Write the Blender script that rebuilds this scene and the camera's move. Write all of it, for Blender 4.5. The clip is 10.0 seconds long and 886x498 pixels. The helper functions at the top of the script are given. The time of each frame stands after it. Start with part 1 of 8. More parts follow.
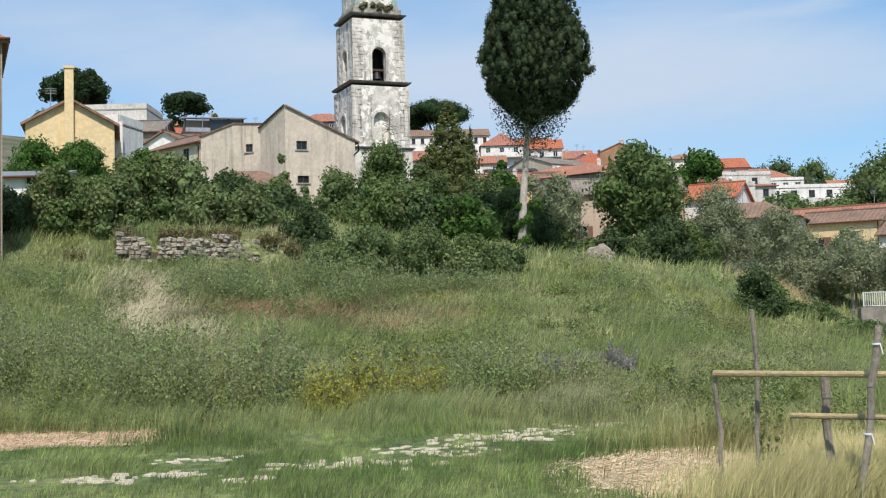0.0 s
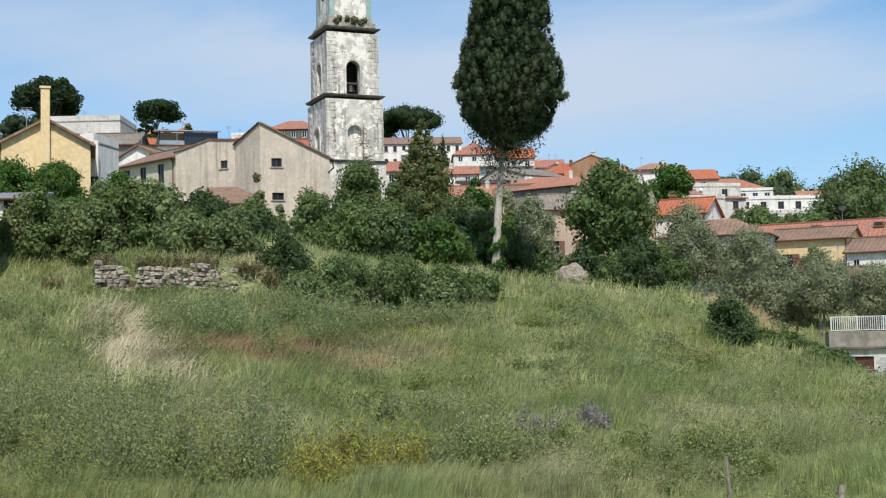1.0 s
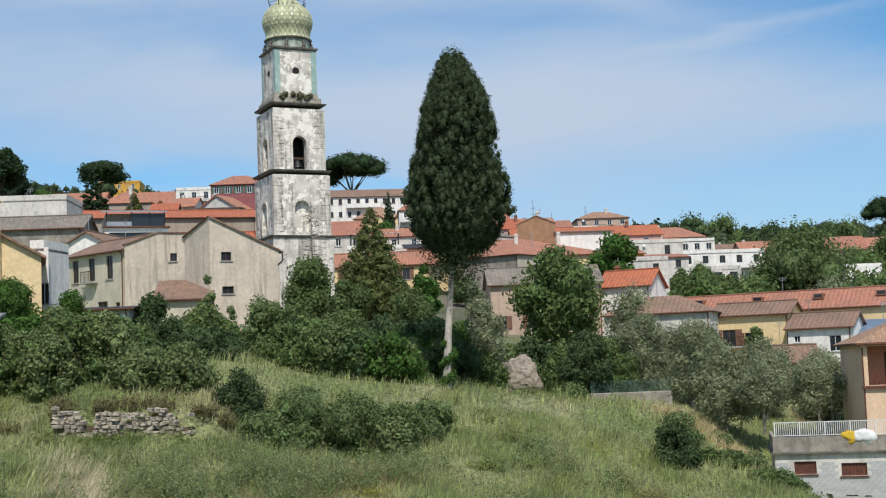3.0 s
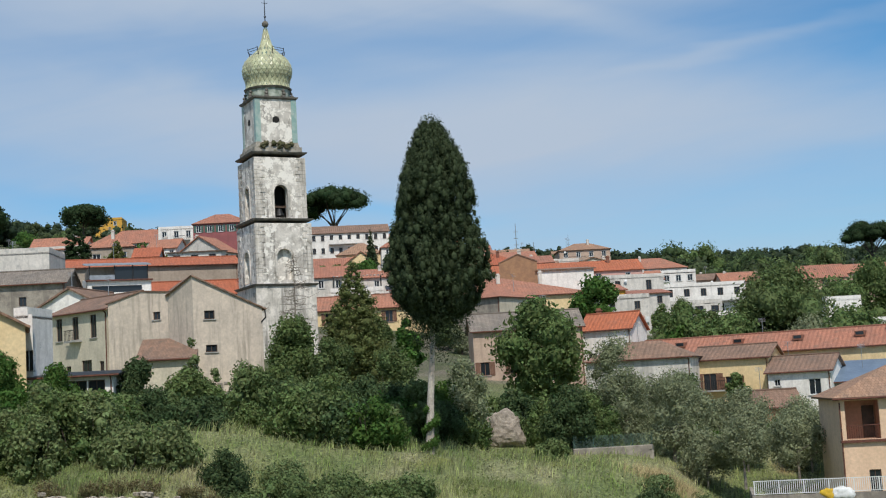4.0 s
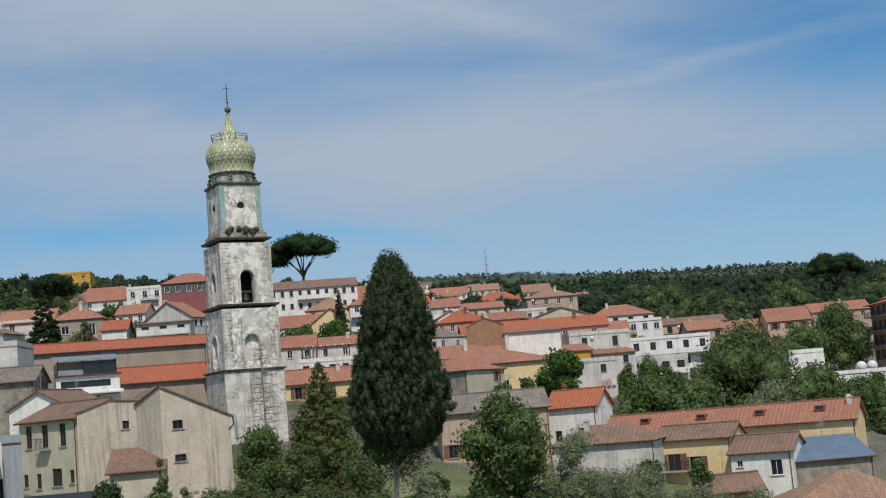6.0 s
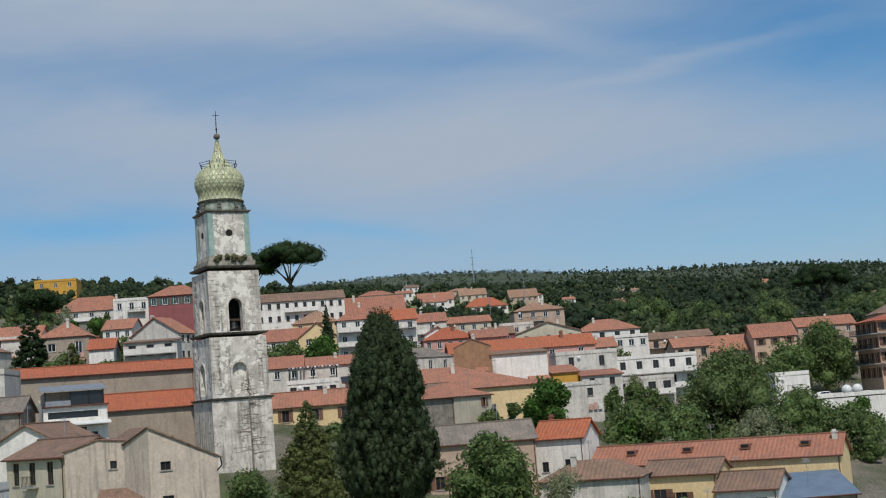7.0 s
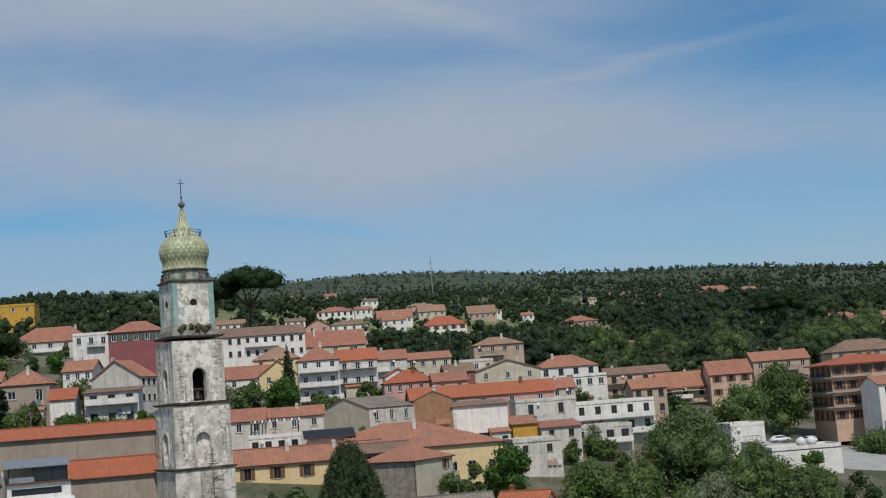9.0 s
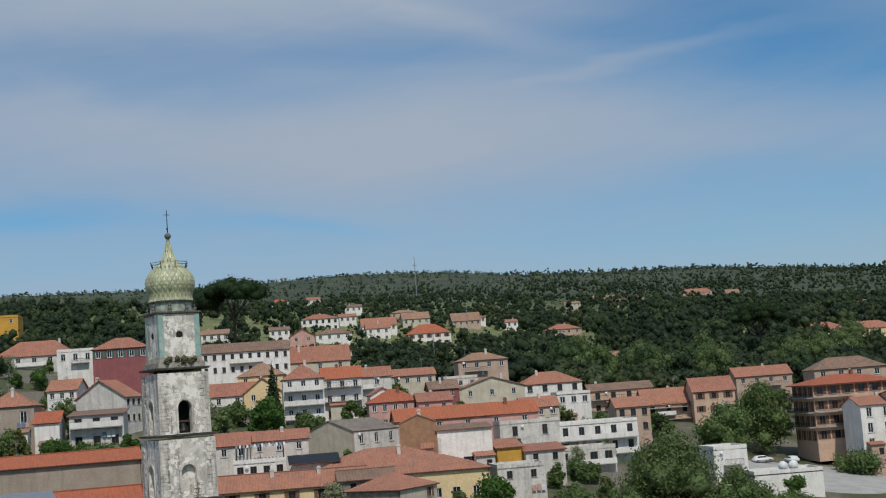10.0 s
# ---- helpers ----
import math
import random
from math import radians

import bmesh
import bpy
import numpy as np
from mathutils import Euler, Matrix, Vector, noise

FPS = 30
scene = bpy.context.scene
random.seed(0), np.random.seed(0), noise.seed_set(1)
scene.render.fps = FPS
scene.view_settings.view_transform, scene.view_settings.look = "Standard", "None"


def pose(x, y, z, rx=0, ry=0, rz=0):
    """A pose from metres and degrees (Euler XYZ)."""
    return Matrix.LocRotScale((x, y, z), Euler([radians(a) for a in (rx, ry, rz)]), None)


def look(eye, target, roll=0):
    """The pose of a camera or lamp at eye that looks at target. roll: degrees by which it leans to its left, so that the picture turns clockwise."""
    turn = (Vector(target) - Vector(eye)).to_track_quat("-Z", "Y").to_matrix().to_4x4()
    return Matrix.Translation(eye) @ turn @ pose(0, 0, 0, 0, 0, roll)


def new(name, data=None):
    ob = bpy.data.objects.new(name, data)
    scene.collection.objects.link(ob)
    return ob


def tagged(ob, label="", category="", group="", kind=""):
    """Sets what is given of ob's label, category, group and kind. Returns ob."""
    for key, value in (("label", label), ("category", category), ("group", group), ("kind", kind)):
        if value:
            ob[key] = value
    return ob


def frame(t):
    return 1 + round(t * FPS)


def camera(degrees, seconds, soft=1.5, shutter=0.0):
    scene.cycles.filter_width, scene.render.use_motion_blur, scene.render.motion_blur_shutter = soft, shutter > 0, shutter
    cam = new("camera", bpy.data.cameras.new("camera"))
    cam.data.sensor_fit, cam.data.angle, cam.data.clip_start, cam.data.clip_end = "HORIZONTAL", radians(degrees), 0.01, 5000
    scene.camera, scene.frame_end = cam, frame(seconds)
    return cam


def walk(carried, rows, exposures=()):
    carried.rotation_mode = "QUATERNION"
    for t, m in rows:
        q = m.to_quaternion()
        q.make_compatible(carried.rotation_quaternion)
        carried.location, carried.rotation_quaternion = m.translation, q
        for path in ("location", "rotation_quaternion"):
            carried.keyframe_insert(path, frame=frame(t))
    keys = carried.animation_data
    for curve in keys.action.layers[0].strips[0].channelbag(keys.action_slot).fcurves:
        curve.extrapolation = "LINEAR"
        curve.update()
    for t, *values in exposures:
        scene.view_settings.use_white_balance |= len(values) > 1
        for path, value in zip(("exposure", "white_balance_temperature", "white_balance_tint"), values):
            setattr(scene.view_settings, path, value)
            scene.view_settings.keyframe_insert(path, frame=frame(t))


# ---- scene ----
cam = camera(37.0, 10.0, soft=1.15)
PATH = [
    (0, (0.0, 0.0, 1.75), (-0.121, 1.992, 1.887), -1.4),
    (0.5, (-0.11, -0.495, 2.312), (-0.213, 1.498, 2.451), -1.2),
    (1, (-0.158, -0.93, 3.017), (-0.235, 1.064, 3.156), -1.2),
    (1.5, (-0.165, -1.428, 4.079), (-0.216, 0.566, 4.222), -1.3),
    (2, (-0.324, -1.819, 5.559), (-0.351, 0.175, 5.709), -1.4),
    (2.5, (-0.391, -2.184, 6.913), (-0.398, -0.191, 7.077), -1.7),
    (4, (-0.067, -3.962, 10.89), (-0.032, -1.974, 11.103), -3.2),
    (4.5, (0.238, -4.685, 12.263), (0.285, -2.698, 12.492), -3.7),
    (5, (0.528, -5.483, 13.755), (0.588, -3.499, 13.996), -4.2),
    (5.5, (0.923, -6.236, 15.773), (0.994, -4.252, 16.016), -4.7),
    (7, (1.167, -7.565, 21.921), (1.268, -5.581, 22.155), -4.5),
    (7.5, (1.155, -7.974, 24.162), (1.269, -5.99, 24.39), -4.4),
    (8, (1.105, -8.579, 26.388), (1.235, -6.596, 26.613), -4.4),
    (8.5, (1.003, -9.505, 28.692), (1.152, -7.524, 28.919), -4.3),
    (9, (1.02, -10.362, 30.928), (1.184, -8.381, 31.153), -4.3),
    (9.5, (1.006, -10.863, 33.066), (1.184, -8.883, 33.288), -4.3),
    (10, (1.022, -11.634, 35.137), (1.21, -9.655, 35.358), -4.2),
]
walk(cam, [(t, look(eye, target, roll)) for t, eye, target, roll in PATH], [(0, 0.22), (1, 0.2), (2.5, 0.12), (4.5, -0.2), (7.5, -0.42), (10, -0.5)])

# ---- light ----
SUN_ELEV, SUN_FROM = 54.0, 172.0  # degrees: height, and the bearing the light comes from, clockwise from +y
world = bpy.data.worlds.new("sky")
scene.world = world
world.use_nodes = True


# cirrus banks and gaps: bearing, height, half width, half height, tilt (degrees), amount
SKY_BANKS = (
    (2, 11.2, 27, 3.2, -4.5, 0.56),
    (-3, 14.7, 15, 1.5, 1, -0.3),
    (-7, 18.2, 18, 3.0, -3, 0.55),
    (7, 16.0, 6, 0.8, -20, 0.25),
    (21, 13.6, 9.5, 3.4, -8, -0.42),
    (15, 13.6, 6, 0.35, 6, 0.28),
    (-12, 8.6, 7, 0.75, 0, -0.36),
    (-1, 7.9, 5, 0.5, -4, -0.28),
    (20, 7.0, 13, 3.2, -4, -0.24),
)


def sky_nodes(nt):
    n, l = nt.nodes, nt.links
    n.clear()
    out = n.new("ShaderNodeOutputWorld")
    bg = n.new("ShaderNodeBackground")
    sky = n.new("ShaderNodeTexSky")
    sky.sky_type = "NISHITA"
    sky.sun_disc = False
    sky.sun_elevation = radians(SUN_ELEV)
    sky.sun_rotation = radians(SUN_FROM)
    sky.altitude, sky.air_density, sky.dust_density, sky.ozone_density = 300, 1.0, 0.6, 2.0
    tc = n.new("ShaderNodeTexCoord")

    def calc(op, a_, b_=None):
        m_ = n.new("ShaderNodeMath")
        m_.operation = op
        for i_, v_ in enumerate((a_, b_)):
            if v_ is None:
                continue
            if isinstance(v_, (int, float)):
                m_.inputs[i_].default_value = v_
            else:
                l.new(v_, m_.inputs[i_])
        return m_.outputs["Value"]

    # bearing and height of the sky in degrees, bent a little by noise so that the veils have torn edges
    sep = n.new("ShaderNodeSeparateXYZ")
    l.new(tc.outputs["Generated"], sep.inputs["Vector"])
    az = calc("MULTIPLY", calc("ARCTAN2", sep.outputs["X"], sep.outputs["Y"]), 57.3)
    el = calc("MULTIPLY", calc("ARCSINE", sep.outputs["Z"]), 57.3)
    flat = n.new("ShaderNodeCombineXYZ")
    l.new(az, flat.inputs["X"])
    l.new(el, flat.inputs["Y"])

    def fluff(scale, stretch, tilt, detail, dist):
        mp = n.new("ShaderNodeMapping")
        mp.vector_type = "TEXTURE"
        mp.inputs["Rotation"].default_value = (0, 0, radians(tilt))
        mp.inputs["Scale"].default_value = (stretch, 1, 1)
        t_ = n.new("ShaderNodeTexNoise")
        t_.inputs["Scale"].default_value, t_.inputs["Detail"].default_value = scale, detail
        t_.inputs["Roughness"].default_value, t_.inputs["Distortion"].default_value = 0.55, dist
        l.new(flat.outputs["Vector"], mp.inputs["Vector"])
        l.new(mp.outputs["Vector"], t_.inputs["Vector"])
        return t_.outputs["Fac"]

    el2 = calc("ADD", el, calc("MULTIPLY", calc("SUBTRACT", fluff(0.16, 3.0, -6, 4, 0.4), 0.5), 4.5))
    bent = n.new("ShaderNodeCombineXYZ")
    l.new(az, bent.inputs["X"])
    l.new(el2, bent.inputs["Y"])

    def bank(az0, el0, wide, high, tilt, amount):
        """One soft bank of cirrus, or with a negative amount a clear gap in it."""
        mp = n.new("ShaderNodeMapping")
        mp.vector_type = "TEXTURE"
        mp.inputs["Location"].default_value = (az0, el0, 0)
        mp.inputs["Rotation"].default_value = (0, 0, radians(tilt))
        mp.inputs["Scale"].default_value = (wide, high, 1)
        ln = n.new("ShaderNodeVectorMath")
        ln.operation = "LENGTH"
        mr = n.new("ShaderNodeMapRange")
        mr.interpolation_type = "SMOOTHSTEP"
        mr.inputs["From Min"].default_value, mr.inputs["From Max"].default_value = 0.0, 1.5
        mr.inputs["To Min"].default_value, mr.inputs["To Max"].default_value = amount, 0.0
        l.new(bent.outputs["Vector"], mp.inputs["Vector"])
        l.new(mp.outputs["Vector"], ln.inputs[0])
        l.new(ln.outputs["Value"], mr.inputs["Value"])
        return mr.outputs["Result"]

    cover = calc("ADD", 0.2, calc("MULTIPLY", fluff(0.11, 4.5, -5, 6, 0.8), 0.5))
    for row in SKY_BANKS:
        cover = calc("ADD", cover, bank(*row))
    cover = calc("ADD", cover, calc("MULTIPLY", calc("SUBTRACT", fluff(0.45, 7.0, 9, 7, 1.2), 0.5), 0.34))
    haze = n.new("ShaderNodeMapRange")
    haze.interpolation_type = "SMOOTHSTEP"
    haze.inputs["From Min"].default_value, haze.inputs["From Max"].default_value = 8.5, 4.0
    haze.inputs["To Max"].default_value = 0.28
    l.new(el, haze.inputs["Value"])
    both = n.new("ShaderNodeClamp")
    l.new(calc("ADD", cover, haze.outputs["Result"]), both.inputs["Value"])
    mix = n.new("ShaderNodeMix")
    mix.data_type = "RGBA"
    mix.inputs["B"].default_value = (3.75, 4.5, 5.55, 1)
    l.new(both.outputs["Result"], mix.inputs["Factor"])
    tint = n.new("ShaderNodeMix")
    tint.data_type, tint.blend_type = "RGBA", "MULTIPLY"
    tint.inputs["Factor"].default_value = 1.0
    tint.inputs["B"].default_value = (0.5, 0.83, 1.0, 1)
    l.new(sky.outputs["Color"], tint.inputs["A"])
    l.new(tint.outputs["Result"], mix.inputs["A"])
    l.new(mix.outputs["Result"], bg.inputs["Color"])
    bg.inputs["Strength"].default_value = 0.13
    l.new(bg.outputs["Background"], out.inputs["Surface"])


sky_nodes(world.node_tree)
sun = new("sun", bpy.data.lights.new("sun", "SUN"))
sun.data.energy, sun.data.angle, sun.data.color = 4.0, radians(1.2), (1.0, 0.95, 0.87)
a, e = radians(SUN_FROM), radians(SUN_ELEV)
sun.matrix_world = look((math.sin(a) * math.cos(e) * 100, math.cos(a) * math.cos(e) * 100, math.sin(e) * 100), (0, 0, 0))

# ---- materials ----
def mat(name, col, rough=0.85, col2=None, scale=1.0, grain=None, bump=0.15, metal=0.0, island=0.0, obj=0.0, streak=0.0, stain=None, wash=(0.5, 0.78), spots=(0.55, 0.68)):
    """A node material: two colours mixed by large noise, grain by fine noise, optional change per piece, rain streaks and stains."""
    m = bpy.data.materials.new(name)
    m.use_nodes = True
    nt = m.node_tree
    n, l = nt.nodes, nt.links
    b = n["Principled BSDF"]
    b.inputs["Roughness"].default_value, b.inputs["Metallic"].default_value = rough, metal
    tc = n.new("ShaderNodeTexCoord")
    src = tc.outputs["Object"]

    def noise_node(s, detail=4, rough_=0.6, stretch=None):
        v = src
        if stretch:
            mp = n.new("ShaderNodeMapping")
            mp.inputs["Scale"].default_value = stretch
            l.new(src, mp.inputs["Vector"])
            v = mp.outputs["Vector"]
        t = n.new("ShaderNodeTexNoise")
        t.inputs["Scale"].default_value, t.inputs["Detail"].default_value, t.inputs["Roughness"].default_value = s, detail, rough_
        l.new(v, t.inputs["Vector"])
        return t.outputs["Fac"]

    def mixed(fac, a_, b_, lo=0.4, hi=0.62):
        mr = n.new("ShaderNodeMapRange")
        mr.inputs["From Min"].default_value, mr.inputs["From Max"].default_value = lo, hi
        l.new(fac, mr.inputs["Value"])
        mx = n.new("ShaderNodeMix")
        mx.data_type = "RGBA"
        l.new(mr.outputs["Result"], mx.inputs["Factor"])
        for sock, v in (("A", a_), ("B", b_)):
            if isinstance(v, tuple):
                mx.inputs[sock].default_value = (*v, 1)
            else:
                l.new(v, mx.inputs[sock])
        return mx.outputs["Result"]

    col2 = col2 or tuple(c * 0.8 for c in col)
    c = mixed(noise_node(scale), col, col2)
    g = noise_node(grain or scale * 9, 6, 0.7)
    dark = tuple(v * 0.72 for v in col2)
    mx = n.new("ShaderNodeMix")
    mx.data_type, mx.blend_type = "RGBA", "MULTIPLY"
    mx.inputs["Factor"].default_value = 0.55
    cr = n.new("ShaderNodeValToRGB")
    cr.color_ramp.elements[0].position, cr.color_ramp.elements[1].position = 0.3, 0.7
    cr.color_ramp.elements[0].color, cr.color_ramp.elements[1].color = (0.6, 0.6, 0.6, 1), (1.15, 1.15, 1.15, 1)
    l.new(g, cr.inputs["Fac"])
    l.new(c, mx.inputs["A"])
    l.new(cr.outputs["Color"], mx.inputs["B"])
    c = mx.outputs["Result"]
    if streak:
        c = mixed(noise_node(1.0, 5, 0.65, (1.6, 1.6, 0.16)), c, tuple(v * (1 - streak) for v in col2), *wash)
    if stain:
        c = mixed(noise_node(scale * 1.7, 6, 0.7), c, stain, *spots)
    for amount, node, sock in ((island, "ShaderNodeNewGeometry", "Random Per Island"), (obj, "ShaderNodeObjectInfo", "Random")):
        if amount:
            r = n.new(node)
            hs = n.new("ShaderNodeHueSaturation")
            for out_lo, out_hi, inp in ((1 - amount, 1 + amount, "Value"), (0.5 - amount * 0.05, 0.5 + amount * 0.05, "Hue")):
                mr = n.new("ShaderNodeMapRange")
                mr.inputs["To Min"].default_value, mr.inputs["To Max"].default_value = out_lo, out_hi
                l.new(r.outputs[sock], mr.inputs["Value"])
                l.new(mr.outputs["Result"], hs.inputs[inp])
            l.new(c, hs.inputs["Color"])
            c = hs.outputs["Color"]
    l.new(c, b.inputs["Base Color"])
    if bump:
        bp = n.new("ShaderNodeBump")
        bp.inputs["Strength"].default_value, bp.inputs["Distance"].default_value = bump, 0.05
        l.new(g, bp.inputs["Height"])
        l.new(bp.outputs["Normal"], b.inputs["Normal"])
    return m


def leaf_mat(name, col, col2, island=0.35, patch_=0.35):
    m = mat(name, col, 0.55, col2, patch_, 3.0, 0.0, island=island, obj=0.06)
    b = m.node_tree.nodes["Principled BSDF"]
    b.inputs["Specular IOR Level"].default_value = 0.06
    src = b.inputs["Base Color"].links[0].from_socket
    tr = m.node_tree.nodes.new("ShaderNodeBsdfTranslucent")
    m.node_tree.links.new(src, tr.inputs["Color"])
    mx = m.node_tree.nodes.new("ShaderNodeMixShader")
    mx.inputs["Fac"].default_value = 0.4
    out = m.node_tree.nodes["Material Output"]
    m.node_tree.links.new(b.outputs["BSDF"], mx.inputs[1])
    m.node_tree.links.new(tr.outputs["BSDF"], mx.inputs[2])
    m.node_tree.links.new(mx.outputs["Shader"], out.inputs["Surface"])
    return m


def roof_mat(name, col, col2, dark):
    """Clay pantiles: rows down the slope by a wave on the mesh's own UV, each tile a little different."""
    m = mat(name, col, 0.9, col2, 0.5, 5.0, 0.0, obj=0.05, stain=dark)
    nt = m.node_tree
    n, l = nt.nodes, nt.links
    b = n["Principled BSDF"]
    src = b.inputs["Base Color"].links[0].from_socket
    uv = n.new("ShaderNodeUVMap")
    br = n.new("ShaderNodeTexBrick")
    br.offset = 0.5
    br.inputs["Scale"].default_value = 1.0
    br.inputs["Brick Width"].default_value, br.inputs["Row Height"].default_value = 0.24, 0.42
    br.inputs["Mortar Size"].default_value, br.inputs["Mortar Smooth"].default_value = 0.025, 0.6
    br.inputs["Color1"].default_value, br.inputs["Color2"].default_value = (1.15, 1.12, 1.1, 1), (0.78, 0.76, 0.74, 1)
    br.inputs["Mortar"].default_value = (0.5, 0.46, 0.44, 1)
    l.new(uv.outputs["UV"], br.inputs["Vector"])
    mx = n.new("ShaderNodeMix")
    mx.data_type, mx.blend_type = "RGBA", "MULTIPLY"
    mx.inputs["Factor"].default_value = 0.8
    l.new(src, mx.inputs["A"])
    l.new(br.outputs["Color"], mx.inputs["B"])
    l.new(mx.outputs["Result"], b.inputs["Base Color"])
    wv = n.new("ShaderNodeTexWave")
    wv.bands_direction = "X"
    wv.inputs["Scale"].default_value = 1 / 0.24 * 0.314 * 0.5
    l.new(uv.outputs["UV"], wv.inputs["Vector"])
    bp = n.new("ShaderNodeBump")
    bp.inputs["Strength"].default_value, bp.inputs["Distance"].default_value = 0.7, 0.08
    l.new(wv.outputs["Fac"], bp.inputs["Height"])
    l.new(bp.outputs["Normal"], b.inputs["Normal"])
    return m


def glass_mat():
    m = bpy.data.materials.new("window_glass")
    m.use_nodes = True
    b = m.node_tree.nodes["Principled BSDF"]
    b.inputs["Base Color"].default_value = (0.02, 0.025, 0.03, 1)
    b.inputs["Roughness"].default_value = 0.08
    return m


M = dict(
    white=mat("white_plaster", (0.86, 0.82, 0.76), 0.9, (0.76, 0.72, 0.66), 0.5, streak=0.3),
    cream=mat("cream_plaster", (0.62, 0.55, 0.42), 0.9, (0.52, 0.46, 0.35), 0.5, streak=0.25),
    ochre=mat("yellow_plaster", (0.8, 0.61, 0.34), 0.9, (0.74, 0.55, 0.3), 0.4, streak=0.12),
    deepyellow=mat("deep_yellow_plaster", (0.66, 0.36, 0.06), 0.9, (0.55, 0.3, 0.05), 0.4, streak=0.15),
    pink=mat("pink_plaster", (0.62, 0.36, 0.3), 0.9, (0.54, 0.31, 0.26), 0.5, streak=0.2),
    palepink=mat("pale_pink_plaster", (0.53, 0.39, 0.29), 0.9, (0.46, 0.33, 0.25), 0.5, streak=0.2),
    wine=mat("dark_pink_plaster", (0.32, 0.1, 0.1), 0.9, (0.27, 0.09, 0.09), 0.5, streak=0.2),
    grey=mat("grey_render", (0.66, 0.555, 0.445), 0.95, (0.55, 0.465, 0.375), 0.35, streak=0.45, stain=(0.43, 0.37, 0.3), wash=(0.5, 0.7), spots=(0.53, 0.72)),
    palegrey=mat("pale_grey_render", (0.71, 0.66, 0.59), 0.95, (0.6, 0.56, 0.5), 0.4, streak=0.4, stain=(0.38, 0.365, 0.335)),
    taupe=mat("taupe_render", (0.4, 0.33, 0.26), 0.95, (0.34, 0.28, 0.22), 0.4, streak=0.3),
    sand=mat("sand_brick_plaster", (0.66, 0.45, 0.32), 0.9, (0.58, 0.39, 0.28), 0.5, streak=0.2),
    tan=mat("tan_plaster", (0.56, 0.4, 0.27), 0.9, (0.5, 0.35, 0.23), 0.5, streak=0.2),
    stone=mat("rubble_stone", (0.36, 0.32, 0.26), 0.95, (0.22, 0.19, 0.16), 1.2, 6.0, 0.6, streak=0.3),
    brick=mat("bare_brick", (0.38, 0.22, 0.12), 0.95, (0.3, 0.17, 0.1), 1.2, 9.0, 0.4),
    towerstone=mat("weathered_tower_stone", (0.77, 0.71, 0.63), 0.95, (0.58, 0.53, 0.46), 0.7, 4.0, 0.6, streak=0.6, stain=(0.22, 0.2, 0.17), wash=(0.47, 0.68), spots=(0.55, 0.66)),
    towerplaster=mat("grey_tower_plaster", (0.7, 0.645, 0.575), 0.95, (0.46, 0.42, 0.365), 0.6, 4.0, 0.4, streak=0.62, stain=(0.82, 0.77, 0.69), wash=(0.52, 0.66), spots=(0.5, 0.56)),
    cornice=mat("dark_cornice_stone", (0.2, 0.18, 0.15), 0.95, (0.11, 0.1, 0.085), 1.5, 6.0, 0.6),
    roof=roof_mat("terracotta_tiles", (0.44, 0.19, 0.12), (0.36, 0.17, 0.115), (0.24, 0.14, 0.1)),
    newroof=roof_mat("orange_terracotta_tiles", (0.46, 0.135, 0.065), (0.41, 0.13, 0.065), (0.34, 0.13, 0.08)),
    oldroof=roof_mat("weathered_brown_tiles", (0.29, 0.18, 0.125), (0.22, 0.145, 0.105), (0.15, 0.115, 0.09)),
    greyroof=roof_mat("lichen_grey_tiles", (0.27, 0.23, 0.19), (0.2, 0.175, 0.15), (0.14, 0.125, 0.11)),
    tanroof=roof_mat("tan_tiles", (0.38, 0.225, 0.145), (0.32, 0.2, 0.135), (0.24, 0.16, 0.115)),
    blueroof=mat("blue_sheet_metal", (0.2, 0.27, 0.36), 0.5, (0.16, 0.22, 0.3), 0.6, metal=0.3, bump=0.05),
    concrete=mat("concrete", (0.4, 0.39, 0.36), 0.9, (0.32, 0.31, 0.29), 0.8, streak=0.35),
    darkwood=mat("dark_wood", (0.09, 0.05, 0.03), 0.7, (0.06, 0.035, 0.02), 3.0, 20.0),
    brownshutter=mat("brown_shutter", (0.2, 0.1, 0.06), 0.7, (0.16, 0.08, 0.05), 2.0),
    greenshutter=mat("green_shutter", (0.05, 0.12, 0.09), 0.6, (0.04, 0.1, 0.075), 2.0),
    whitepaint=mat("white_paint", (0.75, 0.75, 0.73), 0.6, (0.66, 0.66, 0.64), 1.0, bump=0.03),
    # near-black: tyres, wall paint, and painted-in shade of the tower's openings
    dark=mat("near_black_shade_and_paint", (0.02, 0.018, 0.016), 0.95, (0.015, 0.014, 0.012), 1.0, bump=0),
    iron=mat("dark_iron", (0.05, 0.05, 0.05), 0.5, (0.03, 0.03, 0.03), 2.0, metal=0.8),
    galv=mat("galvanised_steel", (0.45, 0.46, 0.47), 0.45, (0.36, 0.37, 0.38), 2.0, metal=0.7, bump=0.03),
    glass=glass_mat(),
    bark=mat("grey_bark", (0.3, 0.26, 0.21), 0.95, (0.2, 0.17, 0.14), 2.0, 12.0, 0.8),
    darkbark=mat("dark_bark", (0.1, 0.075, 0.055), 0.95, (0.07, 0.05, 0.04), 2.0, 12.0, 0.8),
    fencewood=mat("weathered_fence_wood", (0.33, 0.28, 0.22), 0.9, (0.17, 0.14, 0.11), 3.0, 20.0, 0.6),
)
